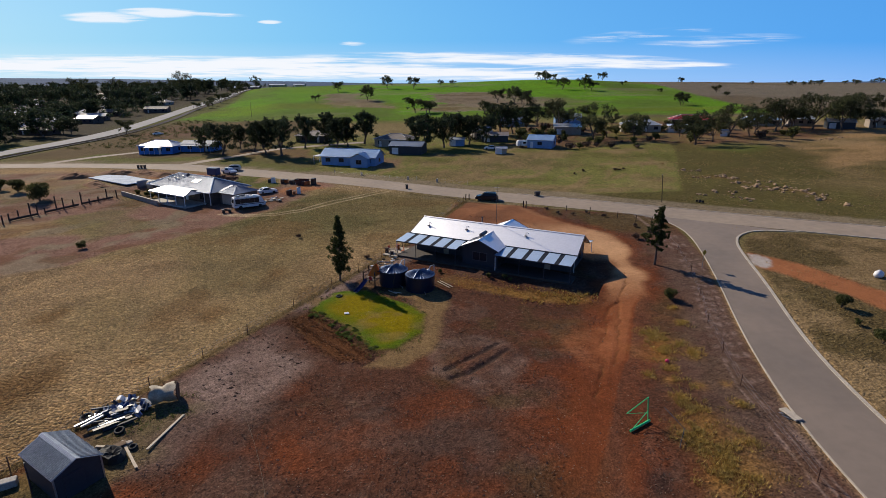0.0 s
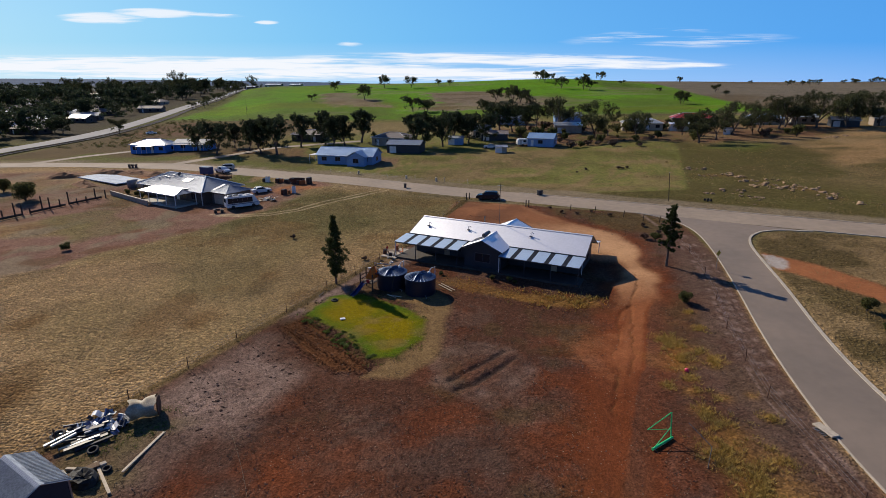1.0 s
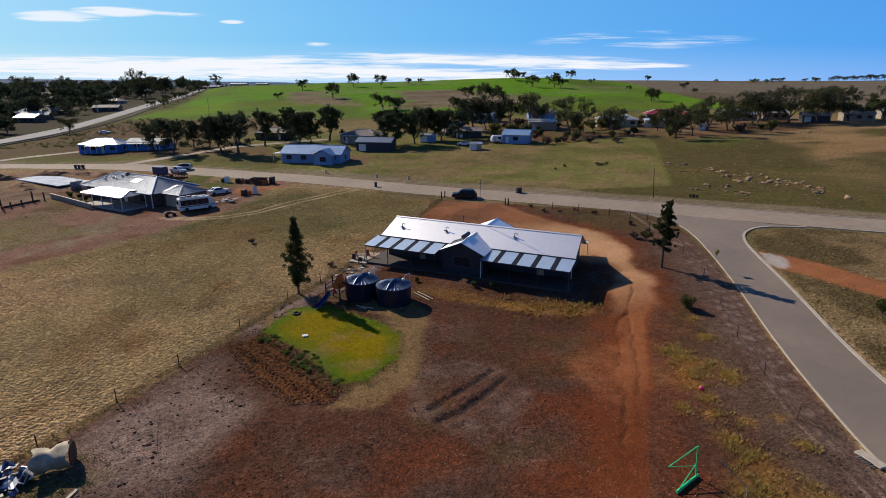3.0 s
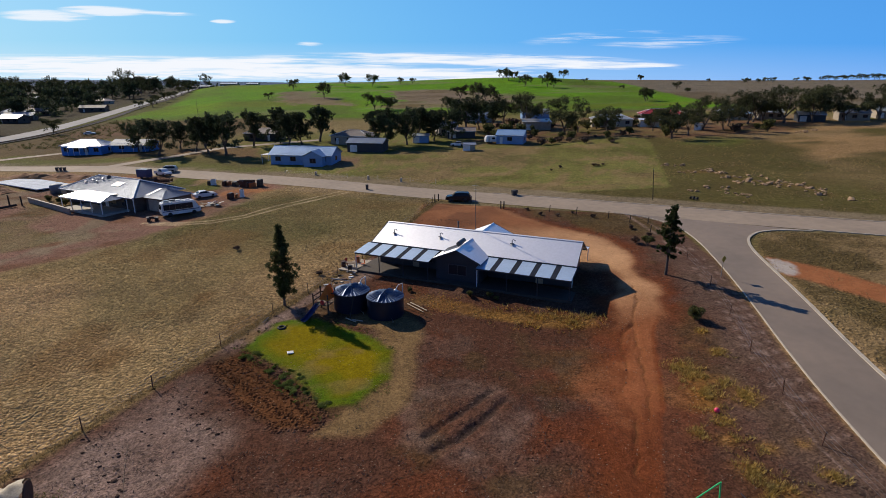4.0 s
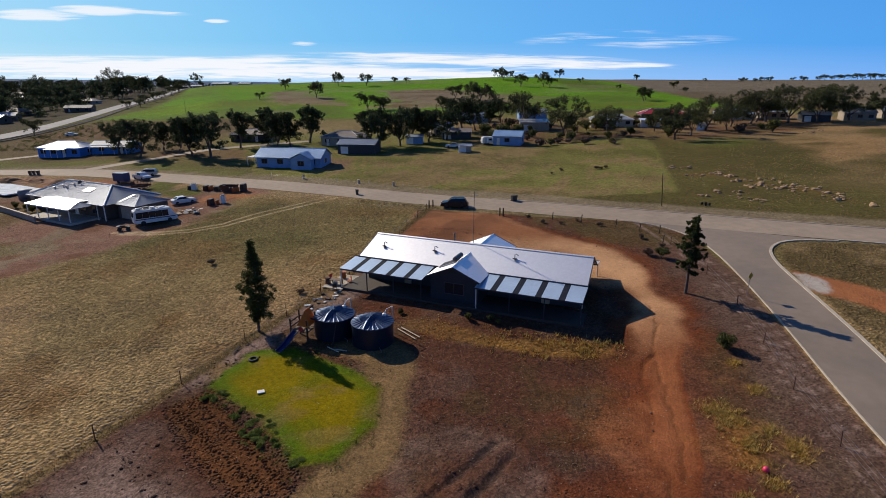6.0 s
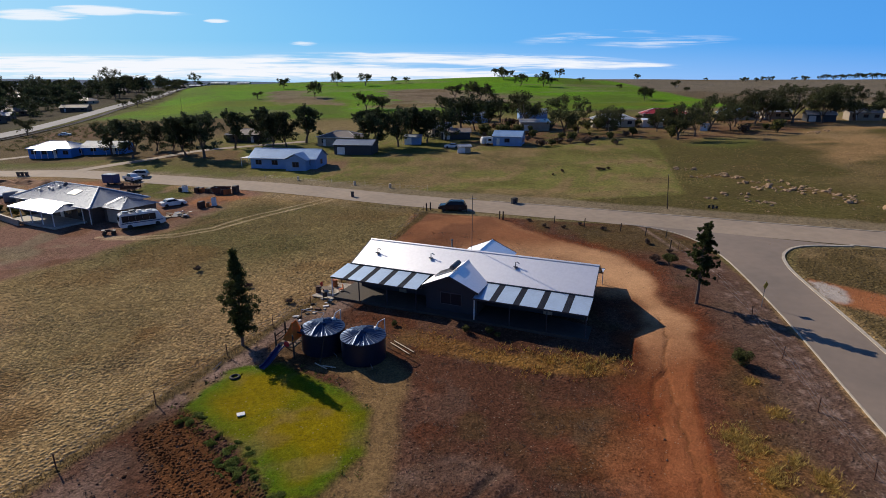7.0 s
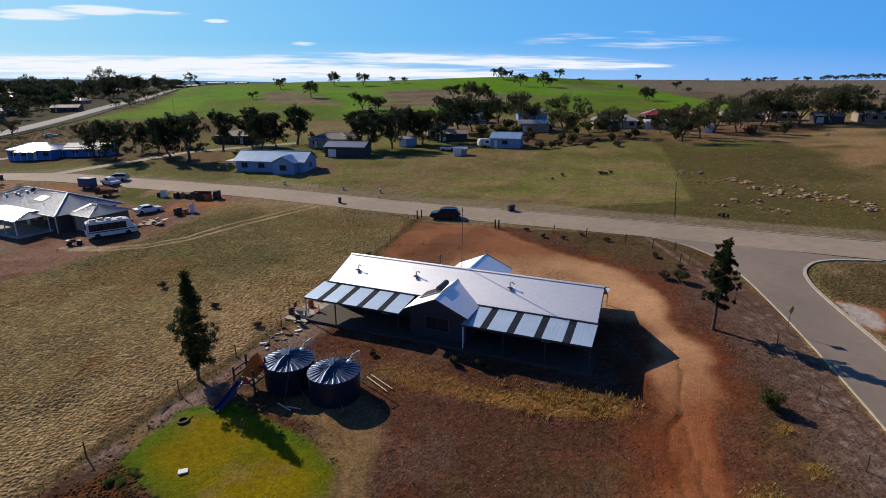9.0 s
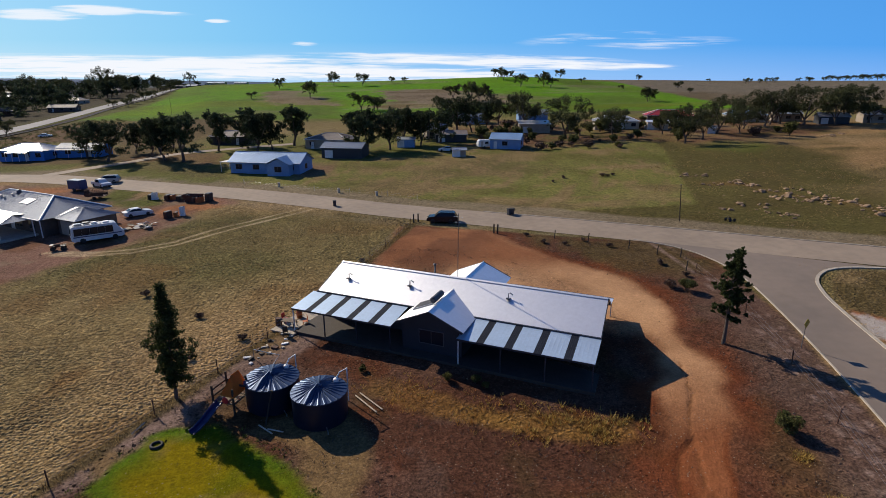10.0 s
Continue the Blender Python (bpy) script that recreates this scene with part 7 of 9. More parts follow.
# ---------------------------------------------------------------- houses and sheds
def cottage(m, long, deep, eave, ridge, wall_mat, roof_mat, label, name="house", style="gable", windows=3, over=0.35, porch=None, category="house", group="", trim=None, ribs=0.3, door=True):
    """A house or shed: walls with gable or hip roof, windows front and end, a door, an optional porch."""
    h = thing(name, m, label, category, group)
    trim = trim or WHITE_TRIM
    part("wall", Build().box((0, 0, eave / 2 - 0.15), (long, deep, eave + 0.3)), wall_mat, h)
    a, b = long / 2 + over, deep / 2 + over
    z0, z1 = eave - over * (ridge - eave) / (deep / 2) + 0.06, ridge + 0.06
    if style == "gable":
        for s in (-1, 1):
            part("roof", Build().ribbed((-a, s * b, z0), (a, s * b, z0), (a, 0, z1), (-a, 0, z1), ribs, 0.02), roof_mat, h)
            x = s * (long / 2 - 0.04)
            part("gable_wall", Build().add([(x - 0.04, -deep / 2, eave), (x + 0.04, -deep / 2, eave), (x - 0.04, deep / 2, eave), (x + 0.04, deep / 2, eave), (x - 0.04, 0, ridge - 0.02), (x + 0.04, 0, ridge - 0.02)],
                                          [(0, 2, 4), (1, 5, 3), (0, 4, 5, 1), (2, 3, 5, 4), (0, 1, 3, 2)]), wall_mat, h)
        part("ridge_cap", Build().box((0, 0, z1 + 0.03), (2 * a, 0.22, 0.05)), roof_mat, h)
    elif style == "hip":
        r = max(long / 2 - deep / 2, 0.2)
        for s in (-1, 1):
            part("roof", Build().ribbed((-a, s * b, z0), (a, s * b, z0), (r, 0, z1), (-r, 0, z1), ribs, 0.012), roof_mat, h)
            part("hip_end", Build().ribbed((s * a, -b, z0), (s * a, b, z0), (s * r, 0.01, z1), (s * r, -0.01, z1), ribs, 0.012), roof_mat, h)
            for q in (-1, 1):
                part("hip_cap", Build().tube([(s * a, q * b, z0 + 0.03), (s * r, 0, z1 + 0.03)], 0.09, 5), trim, h)
        part("ridge_cap", Build().tube([(-r, 0, z1 + 0.03), (r, 0, z1 + 0.03)], 0.09, 5), trim, h)
    else:
        part("roof", Build().ribbed((-a, -b, eave + 0.05), (a, -b, eave + 0.05), (a, b, ridge + 0.05), (-a, b, ridge + 0.05), ribs, 0.02), roof_mat, h)
        part("back_wall", Build().box((0, deep / 2 - 0.05, eave + (ridge - eave) / 2), (long, 0.1, ridge - eave)), wall_mat, h)
    part("gutter", Build().box((0, -b - 0.03, z0 - 0.02), (2 * a, 0.1, 0.1)), trim, h)
    for k in range(windows):
        x = -long / 2 + long * (k + 0.5) / windows
        window_in(h, (x, -deep / 2 - 0.02, eave * 0.55), min(1.5, long / windows * 0.5), 1.1)
    if windows:
        window_in(h, (long / 2 + 0.02, 0, eave * 0.55), 1.2, 1.1, "x")
    if door:
        x = long * (0.5 / max(windows, 1)) if windows % 2 == 0 and windows else -long * 0.32
        part("door", Build().box((x, -deep / 2 - 0.03, 1.02), (0.9 if windows else 2.2, 0.06, 2.04)), trim, h)
    if porch:
        pl, pd = porch
        part("porch_roof", Build().ribbed((-pl / 2, -deep / 2 - pd, eave - 0.45), (pl / 2, -deep / 2 - pd, eave - 0.45), (pl / 2, -deep / 2, eave - 0.1), (-pl / 2, -deep / 2, eave - 0.1), ribs, 0.015), roof_mat, h)
        for px_ in np.linspace(-pl / 2 + 0.1, pl / 2 - 0.1, 4):
            part("porch_post", Build().box((px_, -deep / 2 - pd + 0.1, (eave - 0.5) / 2), (0.1, 0.1, eave - 0.5)), trim, h)
    return h


def neighbour():
    h = thing("neighbour_house", pose(-57.8, 124.3, 0.95, 0, 0, -31.3), "large hip-roofed house with a pale verandah on red soil", "house")
    part("wall", Build().box((0.8, -0.2, 1.2), (21.6, 9.2, 2.7)), BRICK_WALL, h)
    part("garage_wall", Build().box((14.8, -0.2, 1.15), (5.0, 6.0, 2.6)), BRICK_WALL, h)
    a0, a1, b0, b1, z0, z1, r0, r1 = -10.8, 12.6, -5.7, 5.2, 2.55, 4.7, -6.3, 6.6
    part("roof_front", Build().ribbed((a0, b0, z0), (a1, b0, z0), (r1, 0, z1), (r0, 0, z1), 0.22, 0.02), GREY_ROOF, h)
    part("roof_back", Build().ribbed((a1, b1, z0), (a0, b1, z0), (r0, 0, z1), (r1, 0, z1), 0.22, 0.02), GREY_ROOF, h)
    part("roof_east", Build().ribbed((a1, b0, z0), (a1, b1, z0), (r1, 0.01, z1), (r1, -0.01, z1), 0.22, 0.02), GREY_ROOF, h)
    part("roof_west", Build().ribbed((a0, b1, z0), (a0, b0, z0), (r0, -0.01, z1), (r0, 0.01, z1), 0.22, 0.02), GREY_ROOF, h)
    for p, q in (((a0, b0), (r0, 0)), ((a0, b1), (r0, 0)), ((a1, b0), (r1, 0)), ((a1, b1), (r1, 0))):
        part("hip_cap", Build().tube([(*p, z0 + 0.03), (*q, z1 + 0.04)], 0.13, 6), WHITE_TRIM, h, "pale ridge capping")
    part("ridge_cap", Build().tube([(r0, 0, z1 + 0.04), (r1, 0, z1 + 0.04)], 0.13, 6), WHITE_TRIM, h)
    for y in (b0, b1):
        part("gutter", Build().box(((a0 + a1) / 2, y * 1.01, z0 - 0.03), (a1 - a0, 0.12, 0.12)), WHITE_TRIM, h)
    # garage hip
    c0, c1, d0, d1, g1 = 11.6, 17.7, -3.7, 3.3, 3.7
    part("garage_roof", Build().ribbed((c0, d0, 2.45), (c1, d0, 2.45), (14.6, -0.2, g1), (12.9, -0.2, g1), 0.22, 0.02), GREY_ROOF, h)
    part("garage_roof", Build().ribbed((c1, d1, 2.45), (c0, d1, 2.45), (12.9, -0.2, g1), (14.6, -0.2, g1), 0.22, 0.02), GREY_ROOF, h)
    part("garage_roof", Build().ribbed((c1, d0, 2.45), (c1, d1, 2.45), (14.6, -0.19, g1), (14.6, -0.21, g1), 0.22, 0.02), GREY_ROOF, h)
    part("garage_roof", Build().ribbed((c0, d1, 2.45), (c0, d0, 2.45), (12.9, -0.21, g1), (12.9, -0.19, g1), 0.22, 0.02), GREY_ROOF, h)
    part("skylight", Build().slab([(12.1, -2.9, 2.72), (12.9, -2.9, 2.78), (13.7, -0.5, 3.68), (12.9, -0.5, 3.62)], 0.05), WHITE_TRIM, h, "pale roof panel")
    # verandah
    f = [(-3.6, -9.7, 2.30), (9.4, -9.7, 2.30), (7.4, -6.6, 3.0), (-2.2, -6.6, 3.0)]
    part("verandah_roof", corrugated(*f), WHITE_ROOF, h, smooth=True)
    part("verandah_hip", Build().ribbed((9.4, -9.7, 2.30), (9.4, -5.6, 2.30), (7.4, -6.59, 3.0), (7.4, -6.61, 3.0), 0.22, 0.02), GREY_ROOF, h)
    part("verandah_back", corrugated((7.4, -5.0, 2.85), (-2.2, -5.0, 2.85), (-2.2, -6.6, 3.0), (7.4, -6.6, 3.0)), WHITE_ROOF, h, smooth=True)
    part("verandah_fascia", Build().box((2.9, -9.72, 2.22), (13.0, 0.06, 0.18)), WHITE_TRIM, h)
    for x in np.linspace(-3.3, 9.1, 5):
        part("verandah_post", Build().box((x, -9.5, 1.0), (0.12, 0.12, 2.4)), WHITE_TRIM, h)
    for x in (10.2, 12.2):
        part("verandah_post", Build().box((x, -5.5, 1.1), (0.12, 0.12, 2.6)), WHITE_TRIM, h)
    part("verandah_floor", Build().box((3.0, -7.3, -0.12), (13.4, 5.2, 0.36)), CONCRETE, h)
    # roof lights, vents and dish
    part("skylight", Build().slab([(2.0, -2.9, 3.72), (4.4, -2.9, 3.72), (4.4, -1.5, 4.25), (2.0, -1.5, 4.25)], 0.06), WHITE_TRIM, h, "white roof light panels")
    part("satellite_dish", Build().lathe([(0.02, 0), (0.3, 0.05), (0.45, 0.14), (0.43, 0.15), (0.28, 0.07), (0.02, 0.02)], 20, pose(-1.4, -0.9, 4.7, 55, 0, 20)), DARK_TRIM, h)
    for x, y in ((-4.6, -2.2), (-3.2, -2.4), (-2.6, -1.4), (-6.0, -3.0)):
        part("roof_vent", Build().lathe([(0.14, 0), (0.14, 0.2), (0.22, 0.22), (0.22, 0.36), (0.02, 0.44)], 12, pose(x, y, 4.72 + y * 0.37)), STEEL, h)
    for x in (-7.5, -3.0, 1.0, 5.0, 8.5):
        window_in(h, (x, -4.83, 1.3), 1.7, 1.3)
    part("door", Build().box((3.0, -4.84, 1.0), (0.95, 0.07, 2.1)), WHITE_TRIM, h)
    part("garage_door", Build().box((14.8, -3.24, 1.05), (3.2, 0.06, 2.1)), TAN_WALL, h)


neighbour()

# blue houses across the road
def blue_house():
    h = cottage(pose(-27.2, 162.0, G(-27.2, 160.0) - 0.05, 0, 0, -14), 17.0, 7.5, 2.7, 4.5, PALE_BLUE_WALL, BLUE_ROOF, "pale blue weatherboard house with a light blue roof", "blue_house", "gable", 4, 0.5)
    part("wing_wall", Build().box((4.4, -4.4, 1.2), (5.2, 3.4, 2.8)), PALE_BLUE_WALL, h)
    for s in (-1, 1):
        part("wing_roof", Build().ribbed((4.4 + s * 3.1, -6.5, 2.5), (4.4 + s * 3.1, 0.5, 2.5), (4.4, -0.2, 4.0), (4.4, -6.5, 4.0), 0.3, 0.02), BLUE_ROOF, h)
    part("wing_gable", Build().add([(1.9, -6.1, 2.5), (6.9, -6.1, 2.5), (4.4, -6.1, 3.8), (1.9, -6.0, 2.5), (6.9, -6.0, 2.5), (4.4, -6.0, 3.8)], [(0, 1, 2), (5, 4, 3), (0, 3, 4, 1), (1, 4, 5, 2), (2, 5, 3, 0)]), PALE_BLUE_WALL, h)
    window_in(h, (4.4, -6.12, 1.4), 1.6, 1.2)
    part("carport_roof", Build().box((-10.2, -1.0, 2.3), (3.0, 4.0, 0.08)), WHITE_TRIM, h)
    for y in (-2.8, 0.8):
        part("carport_post", Build().box((-11.5, y, 1.1), (0.1, 0.1, 2.4)), WHITE_TRIM, h)


blue_house()
cottage(pose(-100.5, 193.5, G(-100.5, 193.5), 0, 0, -8), 13.0, 8.0, 2.8, 4.4, BLUE_WALL, SHED_ROOF, "bright blue house with a pale roof", "blue_cottage", "hip", 4, 0.4, (6, 2.2))
cottage(pose(-87.0, 195.0, G(-87, 195), 0, 0, -4), 12.0, 6.0, 2.6, 3.6, BLUE_WALL, PALE_ROOF, "long low blue annexe with a pale roof", "annexe", "gable", 2, 0.4, (11, 2.0))
# sheds and cottages beyond the paddock
SHEDS = (
    ((-17.0, 197.0, -20), 13, 9, 2.8, 4.3, TAN_WALL, DULL_ROOF, "brown-roofed brick house among the trees", "brick_house", "hip", 3),
    ((-11.6, 180.0, -14), 11, 6.5, 2.8, 3.9, SHADE_DARK_WALL, GREY_ROOF, "dark steel shed with a low grey roof", "dark_shed", "gable", 0),
    ((-50.0, 212.0, -10), 12, 8, 2.6, 4.0, SHADE_DARK_WALL, DULL_ROOF, "dark low house behind the street trees", "low_house", "hip", 2),
    ((5.2, 195.0, -6), 5.0, 4.0, 2.4, 2.9, PALE_BLUE_WALL, PALE_ROOF, "small pale grey garden shed", "garden_shed", "gable", 0),
    ((19.5, 204.0, -4), 9.5, 6, 2.4, 3.4, SHADE_DARK_WALL, DULL_ROOF, "dark farm shed under the trees", "farm_shed", "gable", 0),
    ((15.0, 214.0, 10), 7, 6, 2.8, 4.6, TAN_WALL, PALE_ROOF, "small cottage with a pale roof", "cottage", "gable", 2),
    ((34.0, 186.5, -22), 8.5, 6.5, 2.8, 4.2, PALE_BLUE_WALL, BLUE_ROOF, "light blue steel shed with a ribbed roof", "blue_shed", "gable", 1),
    ((18.8, 174.5, 5), 3.2, 2.4, 1.9, 2.3, TAN_WALL, SHED_ROOF, "small grey field hut", "field_hut", "gable", 0),
    ((50.5, 222.0, -8), 10.5, 7, 3.0, 3.8, TAN_WALL, SHED_ROOF, "tan block shed with an open front", "tan_shed", "skillion", 0),
    ((59.0, 260.0, -5), 12, 8, 3.4, 4.6, PALE_BLUE_WALL, PALE_ROOF, "pale steel barn with a white roof", "barn", "gable", 0),
    ((33.0, 255.0, -5), 12, 8, 3.0, 4.4, PALE_BLUE_WALL, GREY_ROOF, "grey-blue steel shed behind the trees", "steel_shed", "gable", 0),
    ((80.0, 222.0, -12), 15, 8, 2.8, 4.4, CREAM_WALL, PALE_ROOF, "long cottage with a grey-white roof", "cottage", "hip", 4),
    ((92.5, 216.0, -14), 7, 5, 2.5, 3.0, CREAM_WALL, WHITE_ROOF, "white-roofed carport by the cottages", "carport", "gable", 0),
    ((109.0, 240.0, -14), 18, 9, 2.4, 4.2, BRICK_WALL, RED_ROOF, "brick house with a bright red roof", "red_roofed_house", "hip", 4),
    ((103.5, 199.5, -15), 2.4, 2.0, 2.0, 2.4, CREAM_WALL, PALE_ROOF, "tiny white pump shed", "pump_shed", "gable", 0),
    ((133.0, 229.0, -20), 14, 7, 2.6, 4.2, CREAM_WALL, BLUE_ROOF, "cream house with a pale green-blue roof", "cream_house", "hip", 3),
    ((147.0, 226.0, -20), 9, 6, 2.8, 4.0, TAN_WALL, PALE_ROOF, "cream cottage behind the gums", "cottage", "gable", 3),
    ((154.5, 213.0, -22), 9, 6, 2.6, 3.8, SHADE_DARK_WALL, SHED_ROOF, "dark grey shed behind the gums", "dark_shed", "gable", 0),
    ((170.5, 212.0, -24), 10, 7, 2.8, 4.2, TAN_WALL, PALE_ROOF, "pale cottage under the gums", "cottage", "gable", 3),
    ((188.0, 214.0, -24), 11, 7, 2.8, 4.2, TAN_WALL, PALE_ROOF, "pale cottage at the paddock's edge", "cottage", "gable", 3),
    ((-228.0, 770.0, -5), 22, 10, 3.6, 5.2, TAN_WALL, SHED_ROOF, "distant long white-roofed farm building", "farm_building", "gable", 0),
    ((-203.0, 790.0, -5), 16, 10, 3.6, 5.2, TAN_WALL, SHED_ROOF, "distant white-roofed farm shed", "farm_building", "gable", 0),
)
for (x, y, turn), long, deep, eave, ridge, wm, rm, label, name, style, wins in SHEDS:
    cottage(pose(x, y, G(x, y) - 0.05, 0, 0, turn), long, deep, eave, ridge, wm, rm, label, name, style, wins, group="" if wins else "", category="house" if wins else "shed", ribs=0.5)


def caravan(x, y, turn):
    c = thing("caravan", stand(x, y, turn), "small white caravan beside the blue shed", "caravan")
    side = [(-1.9, 0.5), (-2.0, 1.2), (-1.8, 2.1), (-1.4, 2.4), (1.4, 2.4), (1.8, 2.1), (2.0, 1.2), (1.9, 0.5)]
    part("body", shaped_body(None, side, 2.1, 0.12), WHITE_PAINT, c)
    part("side_window", Build().box((0.5, -1.03, 1.6), (1.0, 0.04, 0.6)), GLASS, c)
    part("door", Build().box((-0.9, -1.04, 1.25), (0.65, 0.04, 1.5)), SILVER_PAINT, c)
    part("drawbar", Build().tube([(1.9, 0, 0.5), (3.0, 0, 0.5)], 0.06, 6), DARK_TRIM, c)
    for s in (-1, 1):
        wheel_under(c, -0.1, s * 0.95, 0.33)


caravan(27.4, 187.0, 8)

# the town beyond the highway
rng = random.Random(124)
for k, (x, y) in enumerate(TOWN_HOMES):
    pale = k % 2 == 0
    roof = (DULL_ROOF, PALE_ROOF, DULL_ROOF, GREY_ROOF, DULL_ROOF, DULL_ROOF)[k // 2 % 6] if pale else (DULL_ROOF, GREY_ROOF, DULL_ROOF)[k % 3]
    cottage(pose(x, y, G(x, y) - 0.1, 0, 0, rng.uniform(-25, 25)), rng.uniform(11, 18), rng.uniform(7, 10), 2.7, rng.uniform(4.0, 4.8), TAN_WALL if pale else BRICK_WALL, roof,
            "pale-roofed town house among dark trees" if pale else "brick town house among dark trees", "town_house", "hip" if rng.random() < 0.5 else "gable", 3, 0.5, group="town houses", ribs=2.0)
for (x, y, turn, long), roof in zip(NEAR_HOMES, (PALE_ROOF, SHED_ROOF, DULL_ROOF, GREY_ROOF, PALE_ROOF, DULL_ROOF, DULL_ROOF)):
    cottage(pose(x, y, G(x, y) - 0.1, 0, 0, turn), long, 8, 2.8, 4.4, BRICK_WALL, roof, "pale-roofed town house beside the highway", "town_house", "gable", 3, 0.5, group="town houses", ribs=1.0)


# ---------------------------------------------------------------- garden shed and scrap heap
def old_shed():
    cx, cy = -27.1, 31.9
    h = thing("garden_shed", pose(cx, cy, G(cx, cy), 0, 0, 57.3), "small dark steel shed with a weathered corrugated roof", "shed")
    L, D, e, r = 3.0, 4.8, 1.95, 2.7
    part("wall", Build().box((0, 0, e / 2), (L, D, e)), SHADE_DARK_WALL, h)
    for s in (-1, 1):
        part("gable_wall", Build().add([(-L / 2, s * D / 2, e), (L / 2, s * D / 2, e), (0, s * D / 2, r - 0.04), (-L / 2, s * (D / 2 - 0.06), e), (L / 2, s * (D / 2 - 0.06), e), (0, s * (D / 2 - 0.06), r - 0.04)], [(0, 1, 2), (5, 4, 3), (0, 3, 4, 1), (1, 4, 5, 2), (2, 5, 3, 0)]), SHADE_DARK_WALL, h)
        part("roof", Build().ribbed((s * (L / 2 + 0.15), -D / 2 - 0.15, e), (s * (L / 2 + 0.15), D / 2 + 0.15, e), (0, D / 2 + 0.15, r), (0, -D / 2 - 0.15, r), 0.2, 0.06), OLD_ZINC, h)
        part("barge", Build().tube([(s * (L / 2 + 0.15), -D / 2 - 0.16, e), (0, -D / 2 - 0.16, r)], 0.03, 5), STEEL, h)
        part("corner_trim", Build().box((s * L / 2, -D / 2, e / 2), (0.1, 0.1, e)), STEEL, h)
    part("ridge_cap", Build().prism([(-0.24, -0.12), (0, 0.0), (0.24, -0.12), (0, -0.05)], D + 0.36, pose(0, 0, r + 0.06)), SHED_ROOF, h, "pale folded ridge cap")
    part("door", Build().box((-0.3, -D / 2 - 0.03, 0.9), (1.3, 0.05, 1.75)), DARK_TRIM, h)
    part("flue", Build().tube([(-2.05, 0.1, 0.1), (-2.05, 0.1, 2.6)], 0.05, 6), DARK_TRIM, h)


old_shed()


def heap_bits():
    rng = random.Random(9)
    # long steel lengths
    for k in range(22):
        x, y = -28.2 + rng.uniform(-1.3, 1.9), 38.4 + rng.uniform(-0.9, 1.2)
        a, L = radians(33 + rng.uniform(-16, 16)), rng.uniform(1.4, 3.2)
        dx, dy = math.cos(a) * L / 2, math.sin(a) * L / 2
        z = G(x, y) + rng.uniform(0.12, 0.6)
        mat, what = ((DARK_TRIM, "dark steel length"), (STEEL, "galvanised steel length"), (DARK_WOOD, "dark timber length"), (DARK_TRIM, "dark steel length"))[k % 4]
        ob = part("scrap_length", Build().box((0, 0, 0), (L, rng.uniform(0.08, 0.34), rng.uniform(0.05, 0.16))), mat)
        ob.matrix_basis = pose(x, y, z, rng.uniform(-15, 15), rng.uniform(-9, 9), math.degrees(a))
        tagged(ob, what + " lying on the scrap heap", "scrap", "scrap heap")
    # bent sheets
    for k in range(34):
        x, y = -26.9 + rng.uniform(-1.8, 1.6), 39.9 + rng.uniform(-1.2, 1.1)
        w, d = rng.uniform(0.4, 1.1), rng.uniform(0.4, 0.9)
        n = 6
        b = Build()
        vs = []
        for i in range(n + 1):
            z = 0.12 * math.sin(i * 1.3 + k) * rng.uniform(0.5, 1.2)
            vs += [(-w / 2 + w * i / n, -d / 2, z), (-w / 2 + w * i / n, d / 2, z + 0.05)]
        b.add(vs + [(p[0], p[1], p[2] - 0.02) for p in vs], [(2 * i, 2 * i + 2, 2 * i + 3, 2 * i + 1) for i in range(n)] + [(2 * i + 1 + len(vs), 2 * i + 3 + len(vs), 2 * i + 2 + len(vs), 2 * i + len(vs)) for i in range(n)])
        mat, what = ((WHITE_TRIM, "crumpled white sheet"), (STEEL, "bent steel sheet"), (DARK_TRIM, "dark torn sheet"), (BLUE_PAINT, "dark blue bent panel"))[k % 4]
        ob = part("scrap_sheet", b, mat)
        ob.matrix_basis = pose(x, y, G(x, y) + rng.uniform(0.15, 0.5), rng.uniform(-25, 25), rng.uniform(-25, 25), rng.uniform(0, 180))
        tagged(ob, what + " on the scrap heap", "scrap", "scrap heap")


heap_bits()
tyre_at(-29.9, 38.7, 0.55, 12, 0, 0.05)
tyre_at(-29.2, 39.5, 0.45, -20, 30, 0.1)
tyre_at(-26.1, 36.9, 0.4, 15, 0, 0.05)
tyre_at(-23.9, 34.9, 0.32, 10, 0, 0.02)


